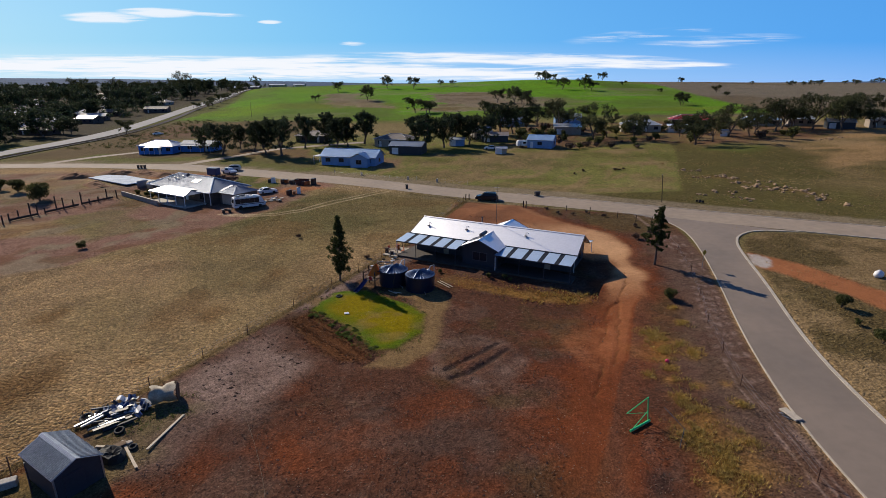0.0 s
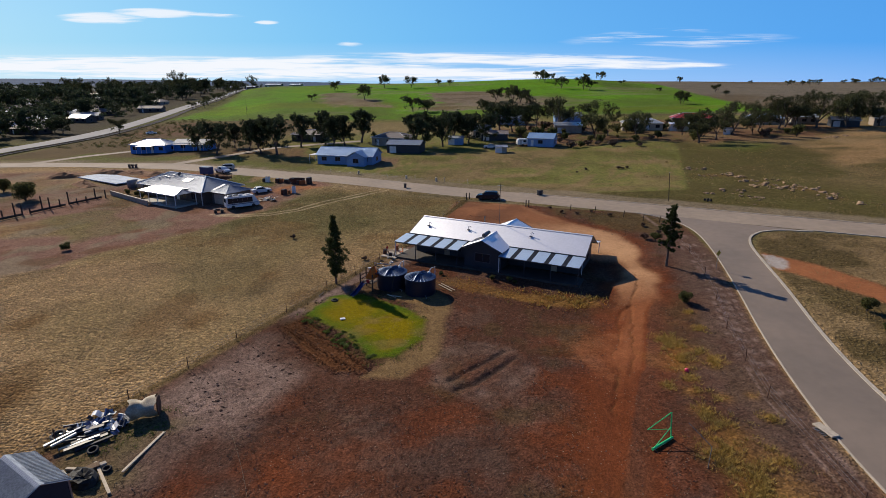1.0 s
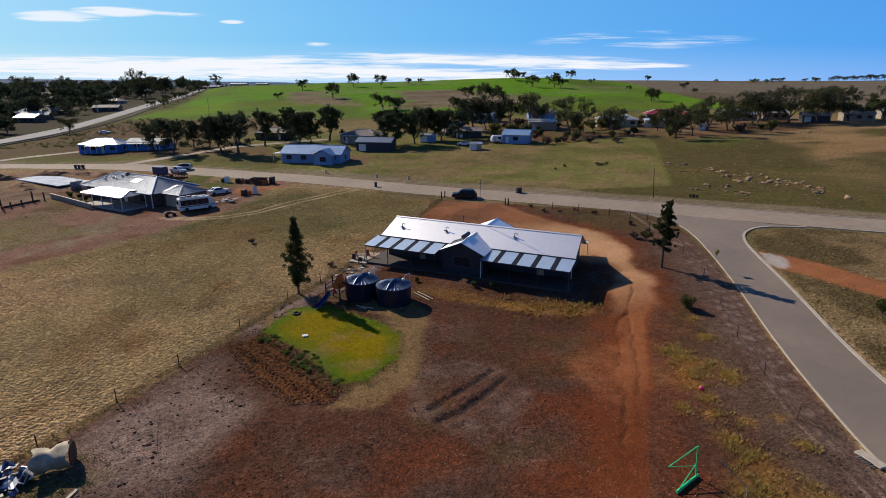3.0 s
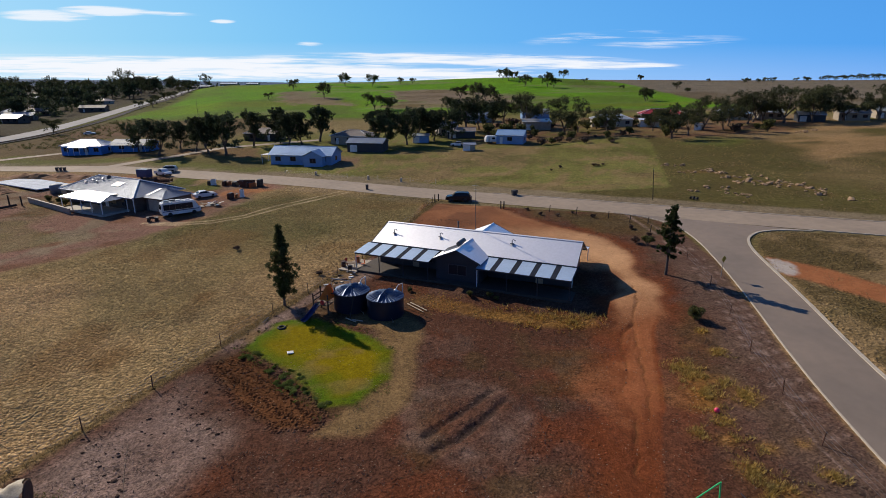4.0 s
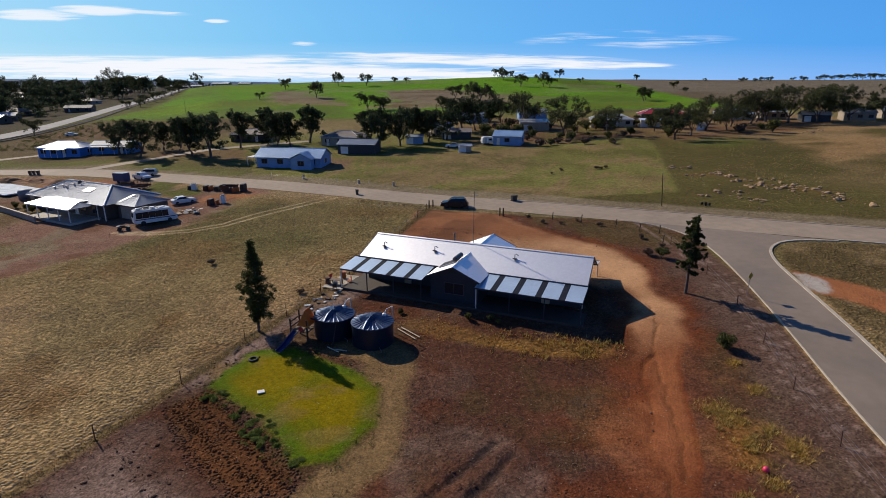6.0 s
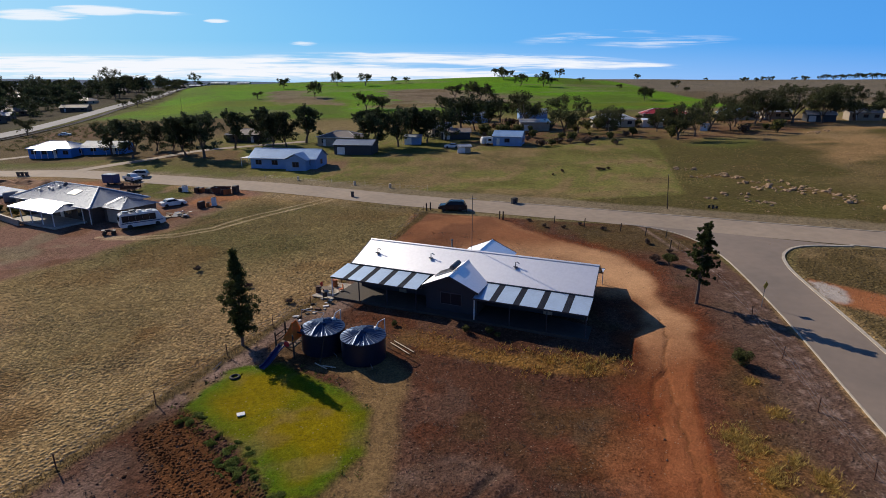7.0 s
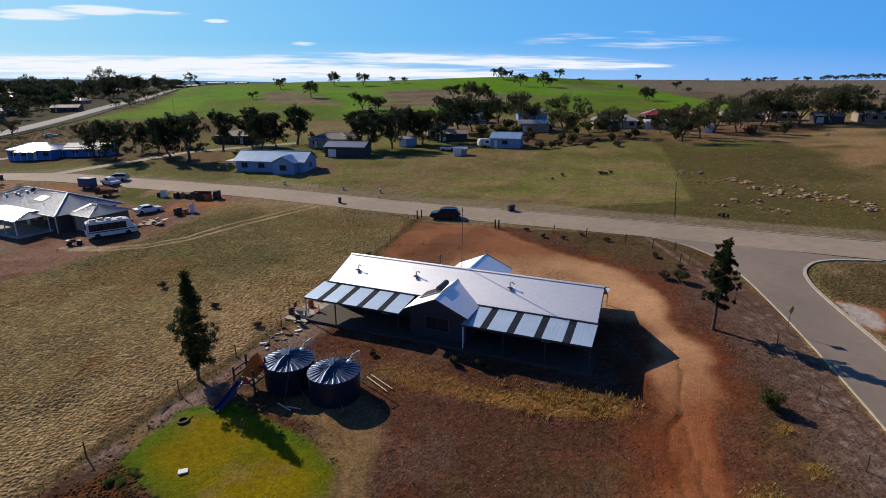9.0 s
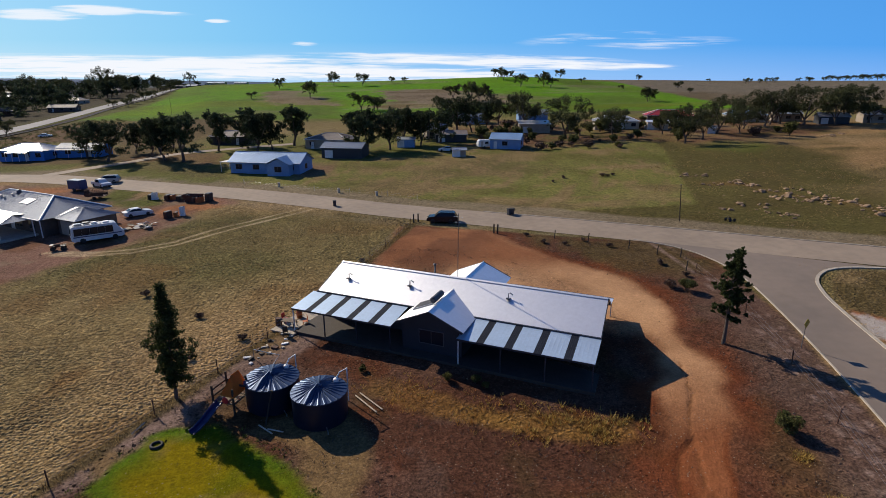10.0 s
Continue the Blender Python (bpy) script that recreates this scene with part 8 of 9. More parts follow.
def old_tank(x, y, turn):
    """A broken pale plastic tank lying on its side, half open."""
    t = thing("broken_tank", stand(x, y, turn), "broken pale plastic tank lying open on its side", "tank")
    b = Build()
    n, rows, vs, fs = 18, 6, [], []
    rng = random.Random(4)
    for j in range(rows + 1):
        for i in range(n + 1):
            a = math.pi * (0.02 + 1.25 * i / n)
            r = (0.92 + 0.08 * math.sin(3 * a + j) + rng.uniform(-0.03, 0.03)) * (1 - 0.38 * math.exp(-((j / rows - 0.45) / 0.2) ** 2) * (0.4 + 0.6 * math.sin(a) ** 2))
            vs.append((-1.0 + 2.0 * j / rows + 0.12 * math.sin(i * 0.9), r * math.cos(a), 0.75 + r * math.sin(a) * 0.9))
    w = n + 1
    for j in range(rows):
        for i in range(n):
            fs.append((j * w + i, j * w + i + 1, (j + 1) * w + i + 1, (j + 1) * w + i))
    k = len(vs)
    vs += [(x_, y_ * 0.95, 0.75 + (z_ - 0.75) * 0.95) for x_, y_, z_ in vs]
    fs += [tuple(q + k for q in reversed(f)) for f in fs]
    part("shell", b.add(vs, fs), OLD_PLASTIC, t, "sun-bleached plastic shell", smooth=True)
    part("hatch_ring", Build().lathe([(0.28, 0), (0.36, 0.02), (0.36, 0.1), (0.28, 0.1), (0.28, 0)], 20, pose(-1.25, -0.5, 0.35, 70, 0, 20)), WHITE_TRIM, t)
    part("base", Build().lathe([(0.02, -0.02), (0.8, 0.0), (0.84, 0.06), (0.8, 0.1), (0.02, 0.08)], 24, pose(1.05, 0, 0.78, 0, 90, 0)), RUST, t)


old_tank(-24.5, 41.1, 20)
for k, ((ax, ay), (bx, by)) in enumerate((((-22.6, 34.5), (-21.9, 39.0)), ((-25.2, 35.7), (-22.4, 32.6)))):
    tagged(part("timber_beam", Build().box((0, 0, 0.1), (math.hypot(bx - ax, by - ay), 0.2, 0.08), pose((ax + bx) / 2, (ay + by) / 2, G((ax + bx) / 2, (ay + by) / 2), 0, 0, math.degrees(math.atan2(by - ay, bx - ax)))), PALE_WOOD), "long pale timber beam on the ground", "beam", "loose timber")
rng = random.Random(31)
for k in range(9):
    x, y = -25.2 + rng.uniform(-1.7, 1.2), 34.6 + rng.uniform(-0.9, 0.8)
    b = Build().box((0, 0, 0), (rng.uniform(0.3, 0.9), rng.uniform(0.2, 0.5), rng.uniform(0.1, 0.3)), bevel=0.03)
    ob = tagged(part("scrap_block", b, (ROCK, PALE_WOOD, DARK_TRIM)[k % 3]), "weathered block of rubble by the shed", "rubble", "shed rubble")
    ob.matrix_basis = pose(x, y, G(x, y) + 0.12, rng.uniform(-20, 20), rng.uniform(-20, 20), rng.uniform(0, 180))
sag = random.Random(17)
tub_b = Build().lathe([(1.0, 0.0), (1.02, 0.3), (0.98, 0.5), (0.8, 0.62), (0.5, 0.5), (0.02, 0.36)], 18, Matrix.Diagonal((1.2, 0.75, 0.9, 1)))
tub_b.v = [(x * sag.uniform(0.86, 1.1), y * sag.uniform(0.86, 1.1), z * sag.uniform(0.7, 1.25)) for x, y, z in tub_b.v]
tub = tagged(part("crushed_trough", tub_b, BLACK), "crushed black plastic trough by the shed", "trough")
tub.matrix_basis = stand(-24.9, 33.9, -30)
# plain box standing in for a long slatted bench
bench_block = tagged(part("rubble_wall", Build().box((0, 0, 0.25), (3.4, 0.7, 0.6), bevel=0.08), CONCRETE), "low pale block for a bench beside the shed", "wall")
bench_block.matrix_basis = stand(-31.7, 30.6, 30)


# ---------------------------------------------------------------- green frame, ball, road furniture
def green_goal():
    t = thing("clothes_hoist", Matrix.Identity(4), "green painted steel frame lying on the bare ground", "frame")

    def at(x, y, z):
        return (x, y, G(x, y) + z)

    part("ground_bar", Build().tube([at(14.55, 35.5, 0.12), at(16.5, 36.75, 0.12)], 0.095, 10), GREEN_PAINT, t, "thick bright green tube")
    a, b = at(16.35, 36.7, 0.1), at(16.1, 36.6, 2.35)
    part("upright", Build().tube([a, b], 0.045, 6), GREEN_PAINT, t)
    part("brace", Build().tube([b, at(14.75, 37.1, 0.55)], 0.035, 6), GREEN_PAINT, t)
    part("brace", Build().tube([at(16.2, 36.65, 1.05), at(14.7, 35.6, 0.15)], 0.035, 6), GREEN_PAINT, t)
    part("brace", Build().tube([at(14.75, 37.1, 0.55), at(16.2, 36.65, 0.9)], 0.02, 5), GREEN_PAINT, t)
    t2 = thing("leaning_pole", Matrix.Identity(4), "thin dark steel poles leaning over the weeds", "pole")
    part("pole", Build().tube([at(17.6, 36.9, 1.2), at(18.4, 34.9, 0.7), at(17.6, 33.6, 0.03)], 0.03, 5), DARK_TRIM, t2)
    part("prop", Build().tube([at(18.4, 34.9, 0.0), at(18.4, 34.9, 0.72)], 0.025, 5), DARK_TRIM, t2)


green_goal()
ball = tagged(part("play_ball", Build().lathe([(0.01, 0.0)] + [(0.19 * math.sin(math.pi * k / 10), 0.19 - 0.19 * math.cos(math.pi * k / 10)) for k in range(1, 10)] + [(0.01, 0.38)], 18), PINK_PLASTIC, smooth=True), "bright pink rubber ball among weeds", "ball")
ball.matrix_basis = stand(21.4, 45.6)


def wheelie_bin(x, y, turn):
    t = thing("wheelie_bin", stand(x, y, turn), "dark plastic wheelie bin on the road verge", "bin", "wheelie bins")
    part("bin_body", Build().add([(-0.22, -0.24, 0.06), (0.22, -0.24, 0.06), (0.22, 0.24, 0.06), (-0.22, 0.24, 0.06), (-0.29, -0.32, 0.98), (0.29, -0.32, 0.98), (0.29, 0.36, 0.98), (-0.29, 0.36, 0.98)], [(3, 2, 1, 0), (4, 5, 6, 7), (0, 1, 5, 4), (1, 2, 6, 5), (2, 3, 7, 6), (3, 0, 4, 7)]), DARK_TRIM, t)
    part("lid", Build().box((0, 0.0, 1.02), (0.62, 0.74, 0.07), bevel=0.02), BLACK, t)
    part("handle", Build().tube([(-0.24, 0.42, 0.95), (0.24, 0.42, 0.95)], 0.02, 6), BLACK, t)
    for s in (-1, 1):
        part("wheel", Build().lathe([(0.02, -0.03), (0.1, -0.03), (0.1, 0.03), (0.02, 0.03)], 12, pose(s * 0.24, 0.28, 0.1, 0, 90)), BLACK, t)


for x, y, r in ((20.3, 114.6, 20), (20.8, 114.9, 35), (-8.6, 125.4, 10), (-89.5, 160.3, 0), (-90.6, 160.5, 10), (-91.6, 160.6, 5)):
    wheelie_bin(x, y, r)


def timber_post(x, y, high, r, mat, label, group, lean=0.0):
    ob = tagged(part("post", Build().tube([(0, 0, -0.2), (lean, 0, high * 0.97), (lean, 0, high)], [r, r * 0.95, r * 0.7], 8), mat), label, "post", group)
    ob.matrix_basis = stand(x, y)
    return ob


for x, y in ((4.9, 112.6), (5.6, 112.9), (11.5, 110.2), (16.2, 105.4), (16.7, 105.1)):
    timber_post(x, y, 1.35, 0.11, DARK_WOOD, "stout dark timber gatepost at the drive", "gateposts")
for x, y in ((32.2, 96.1), (34.7, 93.4), (35.4, 87.6), (28.0, 99.5), (24.0, 101.7), (37.0, 92.0)):
    timber_post(x, y, 1.2, 0.07, DARK_WOOD, "weathered timber fence post", "front fence posts", 0.08)
for x, y, h in ((-86.5, 101.8, 1.9), (-87.2, 104.3, 1.6), (-88.6, 108.5, 1.2), (-85.5, 107.9, 2.8), (-85.0, 109.2, 2.2), (-84.0, 110.0, 1.2), (-83.8, 113.2, 2.9), (-82.1, 113.1, 2.6), (-81.9, 115.9, 1.5), (-80.9, 117.3, 2.8), (-79.4, 117.7, 1.2), (-78.3, 119.2, 1.3), (-78.6, 122.9, 2.2), (-76.6, 123.4, 1.8)):
    timber_post(x, y, h, 0.14, DARK_WOOD, "upright dark timber post of an unfinished wall", "unfinished wall posts")
for (ax, ay), (bx, by) in (((-87, 104), (-84.5, 108.6)), ((-84, 110), (-80.8, 116)), ((-80.5, 117), (-77, 122.5))):
    sl = tagged(part("sleeper", Build().tube([(ax, ay, G(ax, ay) + 0.3), (bx, by, G(bx, by) + 0.3)], 0.22, 4), DARK_WOOD), "dark timber sleeper along the unfinished wall", "sleeper", "sleepers")


def fence(line, step, high, label, wires=3, mat=RUST):
    """Steel droppers with wires strung between."""
    pts = resample(line, step)
    f = thing("wire_fence", Matrix.Identity(4), label, "fence")
    for k, p in enumerate(pts):
        lean = 0.05 * math.sin(k * 2.1)
        part("star_post", Build().box((0, 0, high / 2 - 0.1), (0.06, 0.06, high + 0.2)), mat, f, at=pose(p.x, p.y, G(p.x, p.y), lean * 60, lean * 40))
    for w in range(wires):
        z = high * (0.35 + 0.3 * w)
        part("wire", Build().tube([(p.x, p.y, G(p.x, p.y) + z) for p in pts], 0.006, 3, caps=False), STEEL, f)


fence([(-36, 22), (-29.7, 38.1), (-21.5, 53.5), (-14.8, 66.5), (-6.5, 82), (4.4, 111.2)], 5.0, 1.15, "thin rusty wire fence along the paddock")
fence([(25.4, 30), (26.2, 41.5), (27.5, 47.2), (28.9, 53.4), (31.0, 60), (33.0, 67), (35.0, 76), (36.2, 87)], 6.0, 1.15, "thin wire fence along the side road")
fence([(-30, 147.5), (-14, 138.6), (0.5, 131.5), (6, 128)], 7.0, 1.1, "light wire fence across the road", 2, STEEL)
for x, y in ((-22, 143.8), (-9, 136.2), (-1.5, 132.2)):
    timber_post(x, y, 0.9, 0.28, PALE_WOOD, "short pale stump post by the road fence", "roadside stumps")


def street_sign(x, y, turn):
    t = thing("street_sign", stand(x, y, turn), "yellow diamond warning sign on a thin steel pole", "sign")
    part("sign_pole", Build().tube([(0, 0, -0.2), (0, 0, 2.6)], 0.035, 8), STEEL, t)
    part("sign_plate", Build().box((0, -0.05, 2.25), (0.6, 0.015, 0.6), pose(0, 0, 2.25, 0, 45, 0) @ pose(0, 0, -2.25)), material("sign_yellow", (0.35, 0.27, 0.02), None, 2.0, 0.5), t)


street_sign(35.6, 69.4, 25)


def power_pole(x, y, high, lean=0.0):
    t = thing("power_pole", stand(x, y), "slim grey service pole on the verge", "pole")
    part("shaft", Build().tube([(0, 0, -0.3), (lean, 0, high)], [0.09, 0.05], 8), DARK_WOOD, t)
    part("cap", Build().box((lean, 0, high), (0.12, 0.12, 0.06)), STEEL, t)


power_pole(44.7, 107.0, 5.6, -0.5)
power_pole(-115, 330, 9)
tri_x, tri_y = 52.0, 105.5
mower = thing("bicycle_pair", stand(tri_x, tri_y, 10) @ Matrix.Diagonal((0.75, 0.75, 0.75, 1)), "two small dark bicycles standing on the verge", "bicycle")
for k in (0, 1):
    fr_ = part("bicycle_frame", Build().tube([(-0.5, k * 1.2, 0.35), (0.0, k * 1.2, 0.8), (0.5, k * 1.2, 0.35), (-0.5, k * 1.2, 0.35)], 0.03, 5), BLUE_PAINT, mower)
    for s in (-0.5, 0.5):
        part("wheel", Build().lathe([(0.27, -0.02), (0.33, -0.02), (0.33, 0.02), (0.27, 0.02), (0.27, -0.02)], 18, pose(s, k * 1.2, 0.33, 90)), BLACK, fr_)

pit = thing("kerb_inlet", pose(27.85, 37.1, G(27.85, 37.1), 0, 0, -78), "pale concrete stormwater inlet in the kerb", "drain", kind="structure")
part("lintel", Build().box((0, 0.1, 0.13), (1.7, 0.7, 0.15), bevel=0.04), KERB, pit)
for k in range(6):
    part("grate_bar", Build().box((-0.45 + k * 0.18, -0.42, 0.075), (0.06, 0.34, 0.03)), STEEL, pit)
# solid black box standing in for the dark of the opening
part("mouth", Build().box((0, -0.27, 0.08), (0.8, 0.05, 0.1)), BLACK, pit)
bag = tagged(part("rubbish_bag", Build().lathe([(0.5, 0), (0.62, 0.3), (0.5, 0.65), (0.2, 0.85), (0.05, 0.95)], 14, Matrix.Diagonal((1.3, 0.9, 1.0, 1))), WHITE_TRIM, smooth=True), "large pale sack on the grass island", "bag")
bag.matrix_basis = stand(56.6, 65.3, 30)

hose = tagged(part("garden_hose", Build().tube([(x, y, G(x, y) + 0.04) for x, y in rounded([(-20.2, 46.5), (-18.7, 42.6), (-17.3, 40.0), (-15.8, 37.3), (-14.1, 34.2), (-12.7, 31.2), (-12.0, 29.6), (-11.2, 25)])], 0.013, 5), WOOD), "thin brown hose trailing over the soil", "hose")
# ---------------------------------------------------------------- the neighbour's yard
slab = tagged(part("covered_slab", Build().box((0, 0, 0.1), (20.0, 7.5, 0.22)), TARP_WHITE), "pale plastic-covered house slab on red soil", "slab")
slab.matrix_basis = pose(-87.5, 144.0, G(-87.5, 144) + 0.1, 0, 0, -33)
for k, (x, y, L, r) in enumerate(((-101, 146.5, 9, 20), (-90, 137.0, 9, -35), (-77, 147.5, 10, -30), (-92, 152.0, 14, -12), (-84, 151.5, 12, -25))):
    b = Build()
    rr = random.Random(k)
    n, w = 12, 6
    vs = []
    for i in range(n + 1):
        for j in range(w + 1):
            e = math.sin(math.pi * j / w) * math.sin(math.pi * min(1, (i + 0.6) / (n + 1.2)))
            vs.append((-L / 2 + L * i / n, -2.0 + 4.0 * j / w, e * (0.9 + 0.6 * rr.random()) - 0.08))
    b.add(vs, [(i * (w + 1) + j, (i + 1) * (w + 1) + j, (i + 1) * (w + 1) + j + 1, i * (w + 1) + j + 1) for i in range(n) for j in range(w)])
    ob = tagged(part("soil_mound", b, material("orange_heaped_soil", (0.30, 0.13, 0.05), (0.22, 0.10, 0.045), 0.8, 0.95, bump=0.08, bump_scale=4.0)), "long heap of orange soil by the slab", "soil heap")
    ob.matrix_basis = stand(x, y, r)
wl_ = tagged(part("garden_wall", Build().box((0, 0, 0.45), (18.5, 0.25, 1.1)).box((0, 0, 1.02), (18.6, 0.34, 0.08)), TAN_WALL), "grey block garden wall of the neighbour", "wall")
wl_.matrix_basis = pose(-69.6, 120.2, G(-69.6, 120.2), 0, 0, -38.5)
for x, y, s in ((-73, 126, 0.9), (-70, 124.5, 0.8), (-67.5, 122.0, 0.9), (-71.5, 128, 0.7)):
    shrub(SHRUBS, x, y, s, "leafy garden shrub behind the block wall", int(x * -3))
tank2 = tagged(part("poly_tank", Build().lathe([(1.5, 0), (1.5, 1.7), (1.3, 1.95), (0.3, 2.2), (0.05, 2.22)], 28), CREAM_WALL, smooth=True), "round cream plastic rainwater tank", "water tank")
tank2.matrix_basis = stand(-72.5, 132.5)
tank3 = tagged(part("poly_tank", Build().lathe([(1.3, 0), (1.3, 1.6), (1.1, 1.85), (0.3, 2.0), (0.05, 2.05)], 28), PALE_ROOF, smooth=True), "round pale plastic rainwater tank", "water tank")
tank3.matrix_basis = stand(-76.0, 134.0)
rng = random.Random(15)
CLUTTER = ((-44.5, 136.6), (-43.6, 136.2), (-40.8, 135.4), (-40.0, 135.5), (-38.3, 134.6), (-36.9, 134.3), (-35.0, 132.4), (-34.2, 132.6), (-32.5, 133.0), (-33.7, 123.2), (-35.6, 122.0), (-34.6, 122.8))
KINDS = ((DARK_WOOD, "dark machine part standing in the yard"), (ORANGE_METAL, "orange machine part in the yard"), (RUST, "rusty steel crate in the yard"), (WHITE_TRIM, "pale crate in the yard"))
for k, (x, y) in enumerate(CLUTTER):
    mat, label = KINDS[(k * 7) % 4]
    t = thing("yard_crate", stand(x, y, rng.uniform(0, 90)), label, "crate", "yard clutter")
    w, d, hh = rng.uniform(0.7, 1.6), rng.uniform(0.6, 1.2), rng.uniform(0.6, 1.5)
    part("crate_base", Build().box((0, 0, 0.08), (w, d, 0.14)), mat, t)
    part("crate_body", Build().box((0, 0, hh / 2 + 0.1), (w * 0.92, d * 0.92, hh - 0.05), bevel=0.05), mat, t)
    part("crate_lid", Build().box((0.05, 0, hh + 0.12), (w * 0.7, d * 0.8, 0.08), bevel=0.02), DARK_TRIM, t)
for k in range(20):
    x, y = -37.8 + rng.uniform(-1.9, 1.9), 117.0 + rng.uniform(-1.6, 1.8)
    ob = tagged(part("loose_board", Build().box((0, 0, 0), (rng.uniform(0.5, 1.6), rng.uniform(0.2, 0.9), 0.05)), (WHITE_TRIM, PALE_WOOD, STEEL, WOOD)[k % 4]), "loose pale board in the rubbish pile", "board", "rubbish pile")
    ob.matrix_basis = pose(x, y, G(x, y) + rng.uniform(0.08, 0.5), rng.uniform(-20, 20), rng.uniform(-20, 20), rng.uniform(0, 180))
skip = thing("steel_skip", stand(-35.5, 133.4, -10), "rusty red steel skip by the road", "skip")
part("skip_body", Build().add([(-1.2, -0.75, 0.05), (1.2, -0.75, 0.05), (1.2, 0.75, 0.05), (-1.2, 0.75, 0.05), (-1.7, -0.9, 1.3), (1.7, -0.9, 1.3), (1.7, 0.9, 1.3), (-1.7, 0.9, 1.3)], [(3, 2, 1, 0), (0, 1, 5, 4), (1, 2, 6, 5), (2, 3, 7, 6), (3, 0, 4, 7)]), RUST, skip)
part("skip_rim", Build().tube([(-1.7, -0.9, 1.3), (1.7, -0.9, 1.3), (1.7, 0.9, 1.3), (-1.7, 0.9, 1.3), (-1.7, -0.9, 1.3)], 0.05, 5), RUST, skip)

# ---------------------------------------------------------------- stones of the far paddock
def stone_mesh(seed):
    rng = random.Random(seed)
    bm = bmesh.new()
    bmesh.ops.create_icosphere(bm, subdivisions=1, radius=0.5)
    for v in bm.verts:
        v.co *= rng.uniform(0.7, 1.2)
        v.co.z *= 0.65
    me_ = bpy.data.meshes.new("stone")
    bm.to_mesh(me_)
    bm.free()
    me_.materials.append(ROCK)
    return me_


STONES = [stone_mesh(k) for k in range(6)]
rng = random.Random(21)
CLUSTERS = ((62, 138.5, 6), (65.5, 138, 6), (64, 128.5, 8), (68, 131, 10), (69, 129.3, 9), (69.5, 127, 8), (68.6, 122.6, 8), (71, 122, 10), (68, 117.8, 9), (70.2, 118, 12), (71, 115, 12), (75, 123, 5), (74.5, 118.4, 9), (74.3, 115, 11), (77.2, 113.6, 10), (77, 111, 10), (76.5, 108, 10), (76.4, 105.6, 9), (62, 114, 6), (61, 110.4, 6), (61.2, 107.6, 6), (63.4, 107.2, 6), (55, 112.5, 4), (80, 101, 8), (132, 185, 8), (128, 183, 7), (137, 186, 6))
for cx_, cy_, n in CLUSTERS:
    for k in range(n):
        x, y = cx_ + rng.gauss(0, 1.1), cy_ + rng.gauss(0, 0.9)
        s = rng.uniform(0.3, 0.8) * (1.8 if k == 0 else 1.0)
        ob = tagged(new("field_stone", STONES[rng.randrange(6)]), "large weathered boulder in short grass" if k == 0 else "tan weathered field stone in short grass", "stone", "field stones")
        ob.matrix_basis = pose(x, y, G(x, y) + 0.1 * s, rng.uniform(-20, 20), rng.uniform(-20, 20), rng.uniform(0, 360)) @ Matrix.Diagonal((s * 1.25, s, s * 1.05, 1))
for k in range(40):
    x, y = rng.uniform(55, 105), rng.uniform(95, 150)
    s = rng.uniform(0.2, 0.5)
    ob = tagged(new("field_stone", STONES[rng.randrange(6)]), "tan weathered field stone in short grass", "stone", "field stones")
    ob.matrix_basis = pose(x, y, G(x, y) + 0.05 * s, 0, 0, rng.uniform(0, 360)) @ Matrix.Diagonal((s * 1.2, s, s * 0.8, 1))


# ---------------------------------------------------------------- grass, weeds and litter
def tufts(name, x, y, high, wide, blades, material, label, category, seed, splay=0.6, slim=0.09):
    """Many small tufts of narrow blades in one mesh."""
    rng = np.random.default_rng(seed)
    n = len(x)
    x, y, high = np.repeat(x, blades), np.repeat(y, blades), np.repeat(high, blades) * (0.6 + 0.7 * rng.random(n * blades))
    a = rng.random(n * blades) * math.tau
    r = np.repeat(np.full(n, wide), blades)
    ox, oy = np.cos(a), np.sin(a)
    z = land(x, y) + ground_relief(x, y)
    bx, by = x + ox * r * 0.35, y + oy * r * 0.35
    half = high * slim
    tip = np.stack([x + ox * (r * 0.35 + high * splay), y + oy * (r * 0.35 + high * splay), z + high], -1)
    p = np.stack([bx - oy * half, by + ox * half, z - 0.03], -1)
    q = np.stack([bx + oy * half, by - ox * half, z - 0.03], -1)
    v = np.stack([p, q, tip], 1).reshape(-1, 3)
    me_ = bpy.data.meshes.new(name)
    m = n * blades
    me_.vertices.add(m * 3)
    me_.vertices.foreach_set("co", v.astype(np.float32).reshape(-1))
    me_.loops.add(m * 3)
    me_.loops.foreach_set("vertex_index", np.arange(m * 3, dtype=np.int32))
    me_.polygons.add(m)
    me_.polygons.foreach_set("loop_start", np.arange(0, m * 3, 3, dtype=np.int32))
    me_.update()
    me_.materials.append(material)
    return tagged(new(name, me_), label, category, kind="stuff")


rng = np.random.default_rng(5)


def strewn(n, x0, x1, y0, y1, keep):
    x, y = rng.uniform(x0, x1, n), rng.uniform(y0, y1, n)
    k = keep(x, y)
    ok = rng.random(n) < k
    return x[ok], y[ok]


def off_roads(x, y):
    return (beside(x, y, MAIN[::6]) > 5.0) & ((x < np.interp(y, [p[1] for p in EDGE_L[1:10]], [p[0] for p in EDGE_L[1:10]]) - 0.3) | (x > np.interp(y, [p[1] for p in EDGE_R[1:10]], [p[0] for p in EDGE_R[1:10]]) + 0.5))


